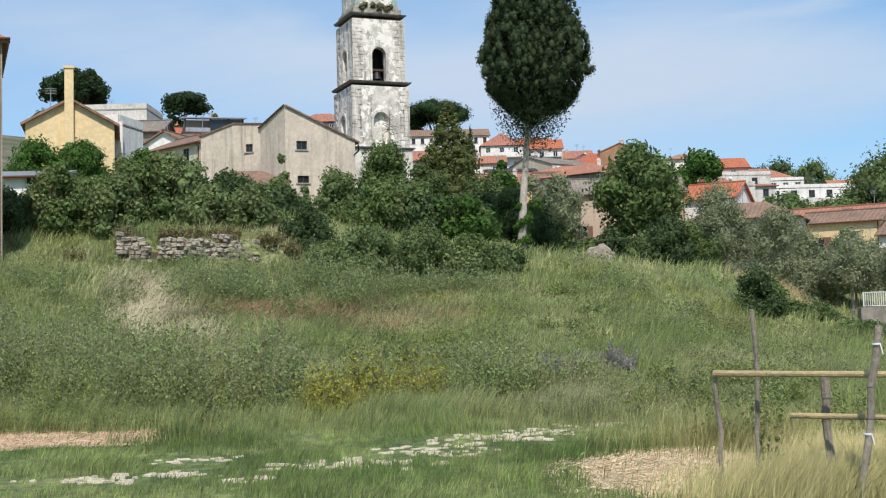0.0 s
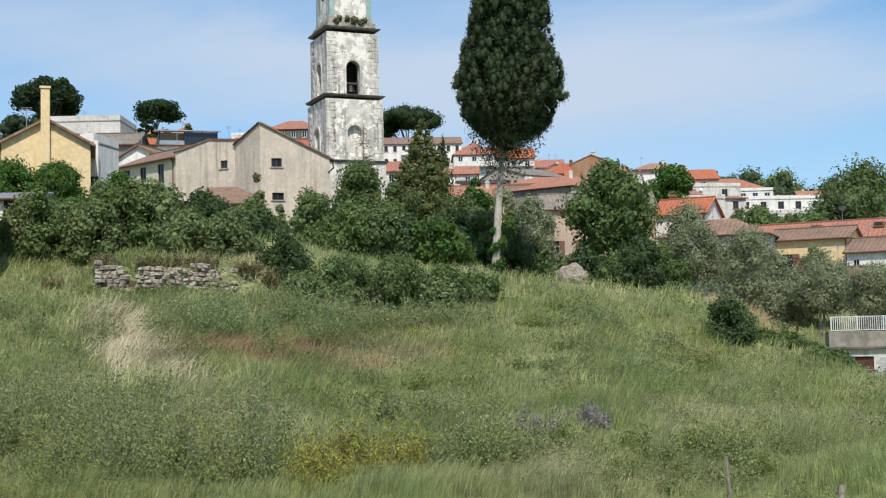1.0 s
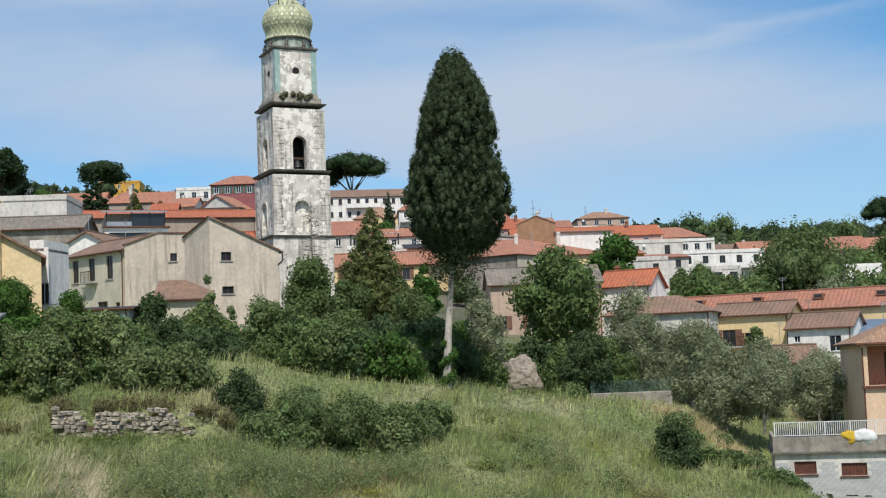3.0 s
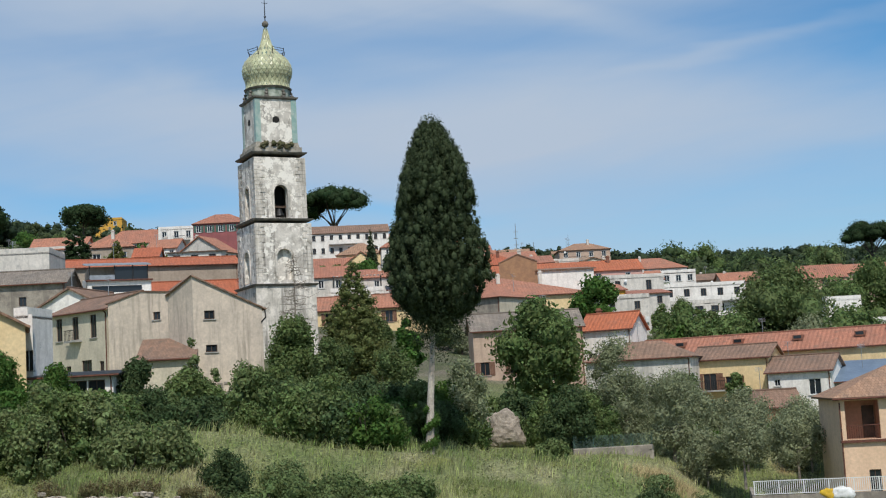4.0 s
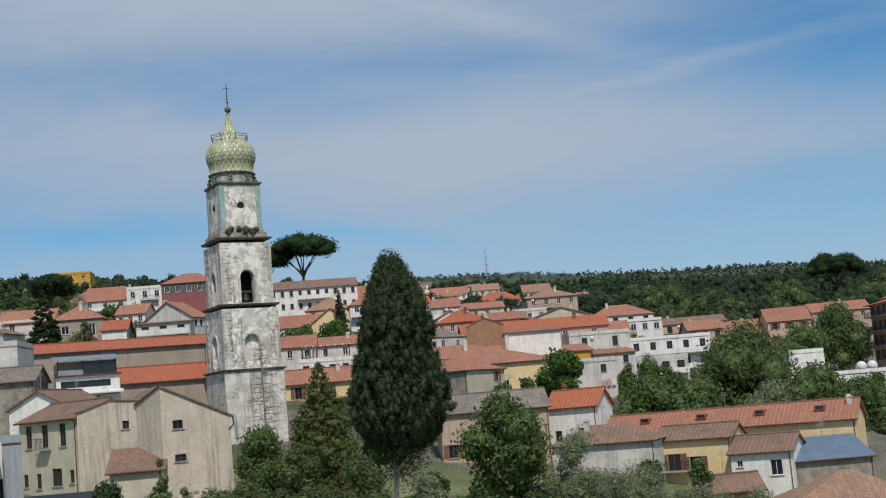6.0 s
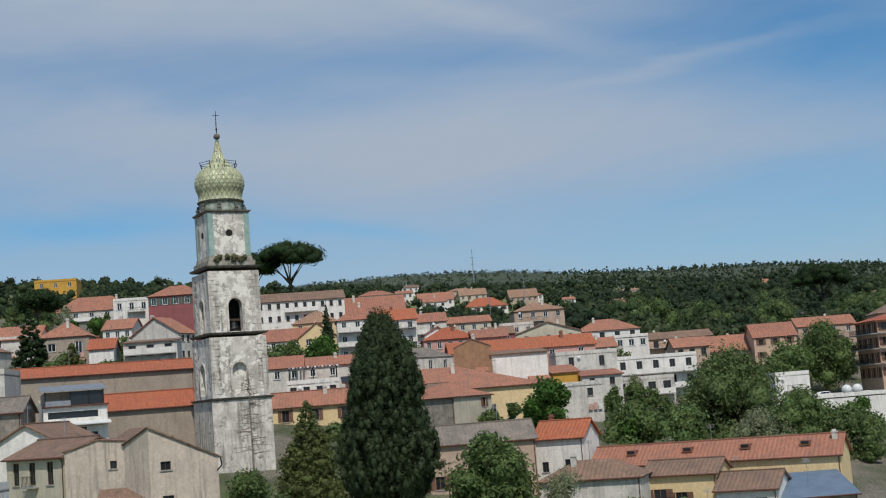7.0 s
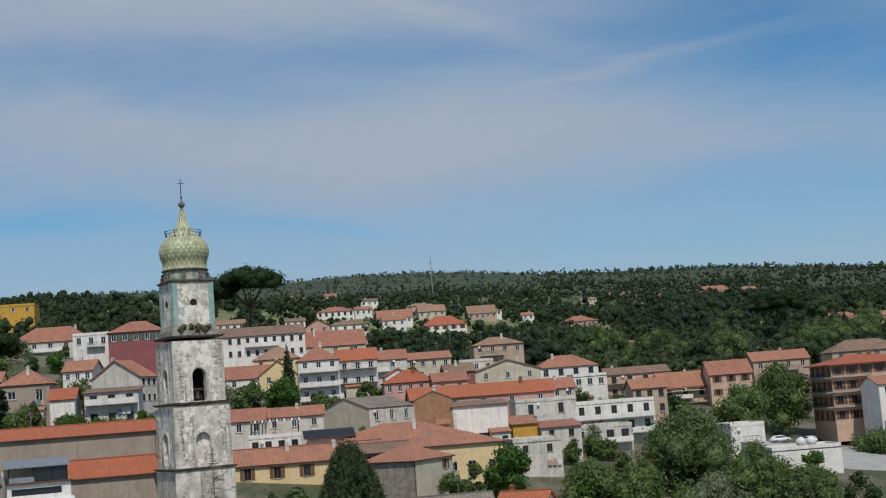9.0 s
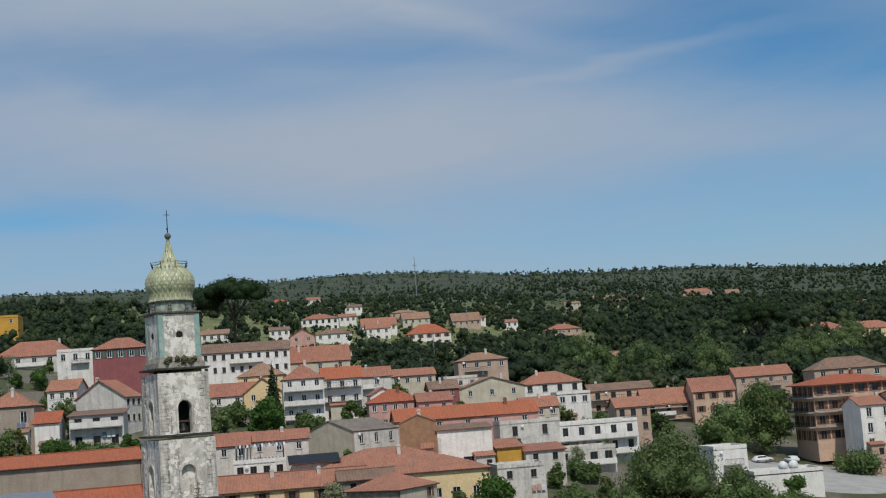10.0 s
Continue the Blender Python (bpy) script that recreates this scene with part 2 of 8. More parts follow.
L = dict(
    cypress=leaf_mat("cypress_foliage", (0.078, 0.104, 0.052), (0.062, 0.086, 0.043), 0.16),
    pine=leaf_mat("pine_foliage", (0.055, 0.09, 0.038), (0.04, 0.07, 0.03)),
    broad=leaf_mat("broad_leaves", (0.175, 0.235, 0.085), (0.125, 0.185, 0.066)),
    lush=leaf_mat("lush_leaves", (0.105, 0.19, 0.045), (0.075, 0.145, 0.036)),
    olive=leaf_mat("olive_leaves", (0.31, 0.34, 0.2), (0.25, 0.28, 0.16), 0.2),
    conifer=leaf_mat("spruce_foliage", (0.175, 0.195, 0.07), (0.125, 0.15, 0.055)),
    shrub=leaf_mat("shrub_leaves", (0.18, 0.235, 0.095), (0.135, 0.19, 0.07)),
    darkshrub=leaf_mat("dark_shrub_leaves", (0.1, 0.145, 0.062), (0.07, 0.11, 0.048)),
    elder=leaf_mat("elder_leaves", (0.22, 0.27, 0.115), (0.165, 0.215, 0.09)),
    wood2=leaf_mat("far_tree_leaves", (0.105, 0.135, 0.062), (0.06, 0.09, 0.044), 0.16, 0.05),
    wood=leaf_mat("far_wood_leaves", (0.072, 0.1, 0.052), (0.042, 0.068, 0.04), 0.16, 0.05),
)
M["rust"] = mat("rusted_iron", (0.16, 0.06, 0.035), 0.9, (0.1, 0.04, 0.03), 4.0, 20.0, 0.4)

# ---- helpers for building ----
def part(name, bm, material, parent=None, label="", smooth=False, kind=""):
    """Links a bmesh as one mesh object, under a thing or a part."""
    me = bpy.data.meshes.new(name)
    bm.to_mesh(me)
    bm.free()
    for mm in material if isinstance(material, (list, tuple)) else [material]:
        me.materials.append(mm)
    if smooth:
        me.polygons.foreach_set("use_smooth", [True] * len(me.polygons))
    ob = new(name, me)
    if parent:
        ob.parent = parent
    return tagged(ob, label, "", "", kind)


def mesh_part(name, verts, faces, material, parent=None, label="", smooth=False, kind=""):
    me = bpy.data.meshes.new(name)
    me.from_pydata(verts, [], faces)
    me.materials.append(material)
    if smooth:
        me.polygons.foreach_set("use_smooth", [True] * len(me.polygons))
    ob = new(name, me)
    if parent:
        ob.parent = parent
    return tagged(ob, label, "", "", kind)


def thing(name, m, label, category, group="", kind=""):
    ob = new(name)
    ob.empty_display_size = 0.3
    ob.matrix_basis = m
    return tagged(ob, label, category, group, kind)


def box(bm, x0, x1, y0, y1, z0, z1, bevel=0.0):
    vs = bmesh.ops.create_cube(bm, size=1.0, matrix=Matrix.Translation(((x0 + x1) / 2, (y0 + y1) / 2, (z0 + z1) / 2)) @ Matrix.Diagonal((x1 - x0, y1 - y0, z1 - z0, 1)))["verts"]
    if bevel:
        es = list({ed for v in vs for ed in v.link_edges})
        bmesh.ops.bevel(bm, geom=es, offset=bevel, segments=1, affect="EDGES")
    return vs


def rod(bm, p, q, r0, r1=None, n=8):
    p, q = Vector(p), Vector(q)
    m = (q - p).to_track_quat("Z", "Y").to_matrix().to_4x4()
    r1 = r0 if r1 is None else r1
    return bmesh.ops.create_cone(bm, cap_ends=True, segments=n, radius1=r0, radius2=r1, depth=(q - p).length, matrix=Matrix.Translation((p + q) / 2) @ m)["verts"]


def ramp(v, *knots):
    return float(np.interp(v, knots[0::2], knots[1::2]))


def step(a_, b_, v):
    t = min(1.0, max(0.0, (v - a_) / (b_ - a_)))
    return t * t * (3 - 2 * t)


# ---- the lie of the land ----
def height(x, y):
    """Ground height: a lane at the foot, a meadow bank that falls off to the right, a terrace, then the town's slope and the far ridge."""
    top = 7.4 - 0.8 * step(-14.0, -4.0, x) + 0.10 * max(0.0, min(45.0, -x)) + ramp(x, -1, 0, 6.6, -0.9, 11.2, -1.5, 14.6, -2.7, 18, -5.2, 20.5, -8.1, 25, -8.5) - 0.02 * max(0, min(60, x - 21))
    rise = max(0.0, min(1.0, (y - 20) / 58)) ** (1.6 + 3.4 * step(4.0, 13.0, x))
    z = 0.4 + top * rise
    xc = max(-140.0, min(170.0, x))
    if y > 78:
        shelf = 9.2 - 0.115 * xc
        z += (shelf - z) * step(78, 118, y)
    if y > 118:
        xc = min(xc, 170 - 75 * step(240, 300, y))
        lift = ramp(y, 118, 9.2, 152, 13.3, 195, 20.8, 260, 29.5, 310, 37.5, 400, 46, 460, 53, 560, 64, 643, 76, 882, 97, 1013, 107, 1300, 129, 1428, 139, 1600, 152, 1950, 182, 2150, 201, 2500, 240, 3000, 298, 3500, 360, 4000, 416, 4500, 398, 6500, 150)
        lean = ramp(y, 118, 0.115, 152, 0.11, 195, 0.1, 260, 0.13, 460, 0.13, 643, 0.1, 882, 0.05, 1561, 0.0)
        z = z + (lift - lean * xc - z) * step(118, 126, y)
    if -40 < x < 45 and y < 130:
        z += 0.05 * noise.noise((x * 0.5, y * 0.5, 1)) + 0.35 * noise.noise((x * 0.12, y * 0.12, 4)) * step(18, 32, y)
    if 1 < x < 18 and 80 < y < 124:
        z -= ramp(x, 1.5, 0, 4, 2.1, 8, 1.9, 12, 1.2, 16, 0.4, 18, 0) * step(81, 92, y) * (1 - step(110, 123, y))
    if y > 420:
        z -= 10.0 * step(530, 740, y) * (1 - step(1300, 1900, y)) * step(0.1, 0.2, x / y)
    if y > 2000:
        z -= ramp(x / y, 0.1, 0, 0.23, 22, 0.42, 58) * step(2000, 3800, y)
    if -21 < x < -9 and 58 < y < 80:
        # the shelf that the ruined wall holds up
        d_ = y - 60.8
        z += 1.0 * step(-0.1, 0.8, d_) * (1 - step(4, 13, d_)) * step(-20.5, -18.6, x) * (1 - step(-11.6, -9.6, x))
    if y > 700:
        z -= step(700, 1000, y) * 0.022 * max(0.0, min(600.0, x))
    if y > 500:
        z += 6 * math.sin(x / 170 + 0.6) * step(500, 1400, y) + 4 * noise.noise((x / 90, y / 140, 0)) * step(500, 900, y)
    return z


def build_ground():
    xs = np.unique(np.concatenate([np.arange(-40, 45, 1.0), np.arange(-160, 180, 4.0), np.linspace(-3500, 3500, 71)]))
    ys = np.unique(np.concatenate([np.arange(-20, 130, 1.0), np.arange(130, 420, 4.0), np.arange(420, 2500, 25.0), np.linspace(-200, 6500, 68)]))
    verts, faces = [], []
    for y in ys:
        for x in xs:
            z = height(x, y)
            verts.append((x, y, z))
    w = len(xs)
    for j in range(len(ys) - 1):
        for i in range(w - 1):
            k = j * w + i
            faces.append((k, k + 1, k + w + 1, k + w))
    ob = mesh_part("ground", verts, faces, ground_mat(), smooth=True, kind="structure")
    return tagged(ob, "grassy meadow bank with dry patches rising to the town", "ground", "", "structure")


def meadow_colour(nt, island=0.0):
    """Colours of the meadow by place: green, pale straw, rust-brown and yellowish patches."""
    n, l = nt.nodes, nt.links
    geo = n.new("ShaderNodeNewGeometry")

    def fac(scale, lo, hi, seed):
        mp = n.new("ShaderNodeMapping")
        mp.inputs["Location"].default_value = (seed, seed * 0.7, 0)
        mp.inputs["Scale"].default_value = (1, 0.6, 1)
        l.new(geo.outputs["Position"], mp.inputs["Vector"])
        t = n.new("ShaderNodeTexNoise")
        t.inputs["Scale"].default_value, t.inputs["Detail"].default_value = scale, 4
        l.new(mp.outputs["Vector"], t.inputs["Vector"])
        r = n.new("ShaderNodeMapRange")
        r.inputs["From Min"].default_value, r.inputs["From Max"].default_value = lo, hi
        l.new(t.outputs["Fac"], r.inputs["Value"])
        return r.outputs["Result"]

    def mix(f, a_, b_):
        m = n.new("ShaderNodeMix")
        m.data_type = "RGBA"
        l.new(f, m.inputs["Factor"])
        for s, v in (("A", a_), ("B", b_)):
            if isinstance(v, tuple):
                m.inputs[s].default_value = (*v, 1)
            else:
                l.new(v, m.inputs[s])
        return m.outputs["Result"]

    c = mix(fac(0.35, 0.35, 0.65, 3), (0.19, 0.24, 0.08), (0.31, 0.33, 0.15))
    sep = n.new("ShaderNodeSeparateXYZ")
    l.new(geo.outputs["Position"], sep.inputs["Vector"])
    near = n.new("ShaderNodeMapRange")
    near.inputs["From Min"].default_value, near.inputs["From Max"].default_value = 21.5, 18.5
    l.new(sep.outputs["Y"], near.inputs["Value"])
    c = mix(fac(0.16, 0.56, 0.7, 20), c, (0.4, 0.38, 0.21))
    c = mix(fac(0.13, 0.67, 0.78, 47), c, (0.3, 0.19, 0.1))
    c = mix(fac(0.22, 0.6, 0.72, 81), c, (0.25, 0.27, 0.07))
    c = mix(near.outputs["Result"], c, mix(fac(0.9, 0.4, 0.65, 11), (0.13, 0.19, 0.055), (0.25, 0.29, 0.1)))
    town = n.new("ShaderNodeMapRange")
    town.inputs["From Min"].default_value, town.inputs["From Max"].default_value = 128, 150
    l.new(sep.outputs["Y"], town.inputs["Value"])
    town2 = n.new("ShaderNodeMapRange")
    town2.inputs["From Min"].default_value, town2.inputs["From Max"].default_value = 345, 325
    l.new(sep.outputs["Y"], town2.inputs["Value"])
    tm = n.new("ShaderNodeMath")
    tm.operation = "MULTIPLY"
    l.new(town.outputs["Result"], tm.inputs[0])
    l.new(town2.outputs["Result"], tm.inputs[1])
    c = mix(tm.outputs["Value"], c, mix(fac(0.12, 0.42, 0.56, 9), (0.26, 0.23, 0.185), (0.11, 0.13, 0.055)))
    woods = n.new("ShaderNodeMapRange")
    woods.inputs["From Min"].default_value, woods.inputs["From Max"].default_value = 700, 1500
    l.new(sep.outputs["Y"], woods.inputs["Value"])
    c = mix(woods.outputs["Result"], c, mix(fac(0.012, 0.42, 0.6, 7), (0.055, 0.08, 0.045), (0.1, 0.125, 0.06)))
    # tufts: small dark and light spots
    tuft = n.new("ShaderNodeMix")
    tuft.data_type, tuft.blend_type = "RGBA", "MULTIPLY"
    tuft.inputs["Factor"].default_value = 1.0
    l.new(c, tuft.inputs["A"])
    l.new(mix(fac(4.5, 0.36, 0.64, 31), (0.62, 0.64, 0.6), (1.25, 1.22, 1.15)), tuft.inputs["B"])
    return tuft.outputs["Result"]


def ground_mat():
    m = bpy.data.materials.new("meadow_ground")
    m.use_nodes = True
    nt = m.node_tree
    n, l = nt.nodes, nt.links
    c = meadow_colour(nt)
    b = n["Principled BSDF"]
    b.inputs["Roughness"].default_value = 0.95
    geo = n.new("ShaderNodeNewGeometry")
    t = n.new("ShaderNodeTexNoise")
    t.inputs["Scale"].default_value, t.inputs["Detail"].default_value = 6.0, 6
    l.new(geo.outputs["Position"], t.inputs["Vector"])
    cr = n.new("ShaderNodeValToRGB")
    cr.color_ramp.elements[0].position, cr.color_ramp.elements[1].position = 0.3, 0.75
    cr.color_ramp.elements[0].color, cr.color_ramp.elements[1].color = (0.35, 0.35, 0.35, 1), (1.0, 1.0, 1.0, 1)
    l.new(t.outputs["Fac"], cr.inputs["Fac"])
    mx = n.new("ShaderNodeMix")
    mx.data_type, mx.blend_type = "RGBA", "MULTIPLY"
    mx.inputs["Factor"].default_value = 1.0
    l.new(c, mx.inputs["A"])
    l.new(cr.outputs["Color"], mx.inputs["B"])
    l.new(mx.outputs["Result"], b.inputs["Base Color"])
    bp = n.new("ShaderNodeBump")
    bp.inputs["Strength"].default_value, bp.inputs["Distance"].default_value = 0.8, 0.15
    l.new(t.outputs["Fac"], bp.inputs["Height"])
    l.new(bp.outputs["Normal"], b.inputs["Normal"])
    return m


ground = build_ground()

# ---- houses ----
def slab(bm, pts, thick, uvl):
    """A roof plane with thickness; pts run round from the eave's first end, and UV is in metres along the eave and up the slope."""
    p = [Vector(q) for q in pts]
    along = (p[1] - p[0]).normalized()
    nrm = (p[1] - p[0]).cross(p[2] - p[0]).normalized()
    if nrm.z < 0:
        nrm = -nrm
    up = nrm.cross(along)
    tv = [bm.verts.new(q) for q in p]
    bv = [bm.verts.new(q - nrm * thick) for q in p]
    faces = [bm.faces.new(tv), bm.faces.new(bv[::-1])]
    for i in range(len(p)):
        j = (i + 1) % len(p)
        faces.append(bm.faces.new((tv[i], bv[i], bv[j], tv[j])))
    for f in faces:
        for lp in f.loops:
            d_ = lp.vert.co - p[0]
            lp[uvl].uv = (d_.dot(along), d_.dot(up))


def facade(bm, o, u, wide, high, holes, deep=0.22):
    """A wall face from corner o along u, pierced by holes (u0, u1, z0, z1), with reveals."""
    u = Vector(u)
    inward = Vector((-u.y, u.x, 0))
    us = sorted({0.0, wide, *[h[0] for h in holes], *[h[1] for h in holes]})
    zs = sorted({0.0, high, *[h[2] for h in holes], *[h[3] for h in holes]})
    o = Vector(o)

    def q(a_, b_, c_, d_):
        bm.faces.new([bm.verts.new(v) for v in (a_, b_, c_, d_)])

    for i in range(len(us) - 1):
        for j in range(len(zs) - 1):
            cu, cz = (us[i] + us[i + 1]) / 2, (zs[j] + zs[j + 1]) / 2
            if not any(h[0] < cu < h[1] and h[2] < cz < h[3] for h in holes):
                q(*[o + u * a_ + Vector((0, 0, b_)) for a_, b_ in ((us[i], zs[j]), (us[i + 1], zs[j]), (us[i + 1], zs[j + 1]), (us[i], zs[j + 1]))])
    for u0, u1, z0, z1 in holes:
        c = [o + u * a_ + Vector((0, 0, b_)) for a_, b_ in ((u0, z0), (u1, z0), (u1, z1), (u0, z1))]
        for i in range(4):
            j = (i + 1) % 4
            q(c[i], c[i] + inward * deep, c[j] + inward * deep, c[j])


def rbox(bm, o, u, u0, u1, y0, y1, z0, z1):
    """A box in a wall's own axes: along the wall, into it, up."""
    u = Vector(u)
    inward = Vector((-u.y, u.x, 0))
    o = Vector(o)
    vs = [bm.verts.new(o + u * a_ + inward * b_ + Vector((0, 0, c_))) for c_ in (z0, z1) for a_, b_ in ((u0, y0), (u1, y0), (u1, y1), (u0, y1))]
    for f in ((3, 2, 1, 0), (4, 5, 6, 7), (0, 1, 5, 4), (1, 2, 6, 5), (2, 3, 7, 6), (3, 0, 4, 7)):
        bm.faces.new([vs[i] for i in f])


def opening(parent, o, u, hole, style, far):
    """The window or door in a hole: frame with cross bars, pane, and shutters or a sill where it has them."""
    u0, u1, z0, z1 = hole
    fr, t = bmesh.new(), 0.07 if not far else 0.1
    door = style == "door"
    for a_ in ((u0, u0 + t, z0, z1), (u1 - t, u1, z0, z1), (u0 + t, u1 - t, z1 - t, z1), (u0 + t, u1 - t, z0, z0 + t)):
        rbox(fr, o, u, a_[0], a_[1], 0.1, 0.17, a_[2], a_[3])
    if not door:
        mid = (u0 + u1) / 2
        rbox(fr, o, u, mid - t * 0.4, mid + t * 0.4, 0.1, 0.16, z0 + t, z1 - t)
    wood = {"white": "whitepaint", "green": "whitepaint", "brown": "brownshutter", "dark": "darkwood", "door": "brownshutter", "shut": "brownshutter", "plain": "whitepaint"}[style]
    win = part("door" if door else "window", fr, M[wood], parent)
    pn = bmesh.new()
    rbox(pn, o, u, u0 + t * 0.5, u1 - t * 0.5, 0.14, 0.2, z0 + t * 0.5, z1 - t * 0.5)
    part("panel" if door or style == "shut" else "pane", pn, M["brownshutter" if door or style == "shut" else "glass"], win)
    if style in ("green", "brown"):
        w = (u1 - u0) / 2
        for a_, b_ in ((u0 - w, u0 - 0.02), (u1 + 0.02, u1 + w)):
            sb = bmesh.new()
            rbox(sb, o, u, a_, b_, -0.06, -0.004, z0, z1)
            for k in range(3):
                zz = z0 + (z1 - z0) * (k + 0.25) / 3
                rbox(sb, o, u, a_ + 0.06, b_ - 0.06, -0.08, -0.06, zz, zz + (z1 - z0) * 0.16)
            part("shutter", sb, M["greenshutter" if style == "green" else "brownshutter"], win)
    if style != "door":
        sl = bmesh.new()
        rbox(sl, o, u, u0 - 0.12, u1 + 0.12, -0.1, 0.1, z0 - 0.09, z0 - 0.005)
        part("sill", sl, M["concrete"], win)
    return win


def grid_holes(wide, high, spec, storey=3.0):
    """Holes spread evenly: spec is (columns, rows, width, height) or a list of (u, z, width, height) for centre and bottom."""
    if not spec:
        return []
    if isinstance(spec, list):
        return [(u_ - w_ / 2, u_ + w_ / 2, z_, z_ + h_) for u_, z_, w_, h_ in spec]
    cols, rows, w_, h_ = spec
    out = []
    for r in range(rows):
        top_ = high - 0.55 - r * storey
        for c in range(cols):
            u_ = wide * (c + 0.5) / cols
            if top_ - h_ > 0.2:
                out.append((u_ - w_ / 2, u_ + w_ / 2, top_ - h_, top_))
    return out


TOWN = []  # houses of the town with their sizes
BUILT = []  # house centres and half sizes, to keep trees out of them
SIDES = {"S": ((-1, -1), (1, 0, 0)), "E": ((1, -1), (0, 1, 0)), "N": ((1, 1), (-1, 0, 0)), "W": ((-1, 1), (0, -1, 0))}


def house(corner, x, y, rot, w, d, eave, rise, wall, roofing, label, kind="gable", S=None, E=None, W=None, style="white", base=None, over=0.35, chimneys=(), far=False, name="house", mats=None):
    """A house with one ground corner (SW or SE, in its own axes) at x, y; w along its front, d deep; eave is its height above sea level."""
    sx = {"SW": 1, "SE": -1}[corner]
    c, s = math.cos(radians(rot)), math.sin(radians(rot))
    cx, cy = sx * w / 2, d / 2
    ox, oy = x + cx * c - cy * s, y + cx * s + cy * c
    if base is None:
        base = min(height(ox + a_ * c - b_ * s, oy + a_ * s + b_ * c) for a_ in (-w / 2, w / 2) for b_ in (-d / 2, d / 2)) - 0.3
    if y > 400:
        eave, rise = min(eave, base + (5.4 if y < 1000 else 6.5)), rise * 0.8
    h = eave - base
    BUILT.append((ox, oy, max(w, d) / 2))
    ob = thing(name, pose(ox, oy, base, 0, 0, rot), label, "house")
    mats = mats or {}
    body = bmesh.new()
    extra = {}
    for side, ((ax, ay), u) in SIDES.items():
        wide = w if side in "SN" else d
        o = (ax * w / 2, ay * d / 2, 0)
        holes = grid_holes(wide, h, {"S": S, "E": E, "W": W, "N": None}[side])
        target = body
        if side in mats:
            target = extra[side] = bmesh.new()
        facade(target, o, u, wide, h, holes)
        for hole in holes:
            opening(ob, o, u, hole, "door" if hole[3] - hole[2] > 2.0 and style != "dark" and hole[2] < 0.6 else style, far)
    # gable ends
    if kind == "gable" and rise:
        for sgn, nm in ((-1, "W"), (1, "E")):
            bm_ = extra.get(nm, body)
            tri = [(sgn * w / 2, -d / 2, h), (sgn * w / 2, d / 2, h), (sgn * w / 2, 0, h + rise)]
            bm_.faces.new([bm_.verts.new(v) for v in tri])
    if kind == "gabley" and rise:
        for sgn, nm in ((-1, "S"), (1, "N")):
            bm_ = extra.get(nm, body)
            bm_.faces.new([bm_.verts.new(v) for v in ((sgn * w / 2, sgn * d / 2, h), (-sgn * w / 2, sgn * d / 2, h), (0, sgn * d / 2, h + rise))])
    if kind == "shed" and rise:
        body.faces.new([body.verts.new(v) for v in ((w / 2, d / 2, h), (-w / 2, d / 2, h), (-w / 2, d / 2, h + rise), (w / 2, d / 2, h + rise))])
        for sgn in (-1, 1):
            body.faces.new([body.verts.new(v) for v in ((sgn * w / 2, -d / 2, h), (sgn * w / 2, d / 2, h), (sgn * w / 2, d / 2, h + rise))])
    part("wall", body, M[wall], ob)
    for side, bm_ in extra.items():
        part("wall", bm_, M[mats[side]], ob)
    rf = bmesh.new()
    uvl = rf.loops.layers.uv.new("UVMap")
    a_, b_, v = w / 2 + over, d / 2 + over, over
    th = 0.16
    if kind == "gable":
        k = rise / (d / 2)
        zl = h - over * k + 0.03
        zr = h + rise + 0.03
        for sg in (-1, 1):
            slab(rf, [(-a_, sg * b_, zl), (a_, sg * b_, zl), (a_, 0, zr), (-a_, 0, zr)], th, uvl)
    elif kind == "gabley":
        k = rise / (w / 2)
        zl, zr = h - over * k + 0.03, h + rise + 0.03
        for sg in (-1, 1):
            slab(rf, [(sg * a_, sg * -b_, zl), (sg * a_, sg * b_, zl), (0, sg * b_, zr), (0, sg * -b_, zr)], th, uvl)
    elif kind == "hip":
        m_ = min(w, d) / 2
        k = rise / m_
        zl, zr = h - over * k + 0.03, h + rise + 0.03
        if w >= d:
            r = w / 2 - m_
            slab(rf, [(-a_, -b_, zl), (a_, -b_, zl), (r, 0, zr), (-r, 0, zr)], th, uvl)
            slab(rf, [(a_, b_, zl), (-a_, b_, zl), (-r, 0, zr), (r, 0, zr)], th, uvl)
            slab(rf, [(a_, -b_, zl), (a_, b_, zl), (r, 0, zr)], th, uvl)
            slab(rf, [(-a_, b_, zl), (-a_, -b_, zl), (-r, 0, zr)], th, uvl)
        else:
            r = d / 2 - m_
            slab(rf, [(a_, -b_, zl), (a_, b_, zl), (0, r, zr), (0, -r, zr)], th, uvl)
            slab(rf, [(-a_, b_, zl), (-a_, -b_, zl), (0, -r, zr), (0, r, zr)], th, uvl)
            slab(rf, [(-a_, -b_, zl), (a_, -b_, zl), (0, -r, zr)], th, uvl)
            slab(rf, [(a_, b_, zl), (-a_, b_, zl), (0, r, zr)], th, uvl)
    elif kind == "shed":
        slab(rf, [(-a_, -b_, h - over * rise / d + 0.03), (a_, -b_, h - over * rise / d + 0.03), (a_, b_, h + rise + over * rise / d + 0.03), (-a_, b_, h + rise + over * rise / d + 0.03)], th, uvl)
    else:
        slab(rf, [(-w / 2, -d / 2, h - 0.1), (w / 2, -d / 2, h - 0.1), (w / 2, d / 2, h - 0.1), (-w / 2, d / 2, h - 0.1)], th, uvl)
        pb = bmesh.new()
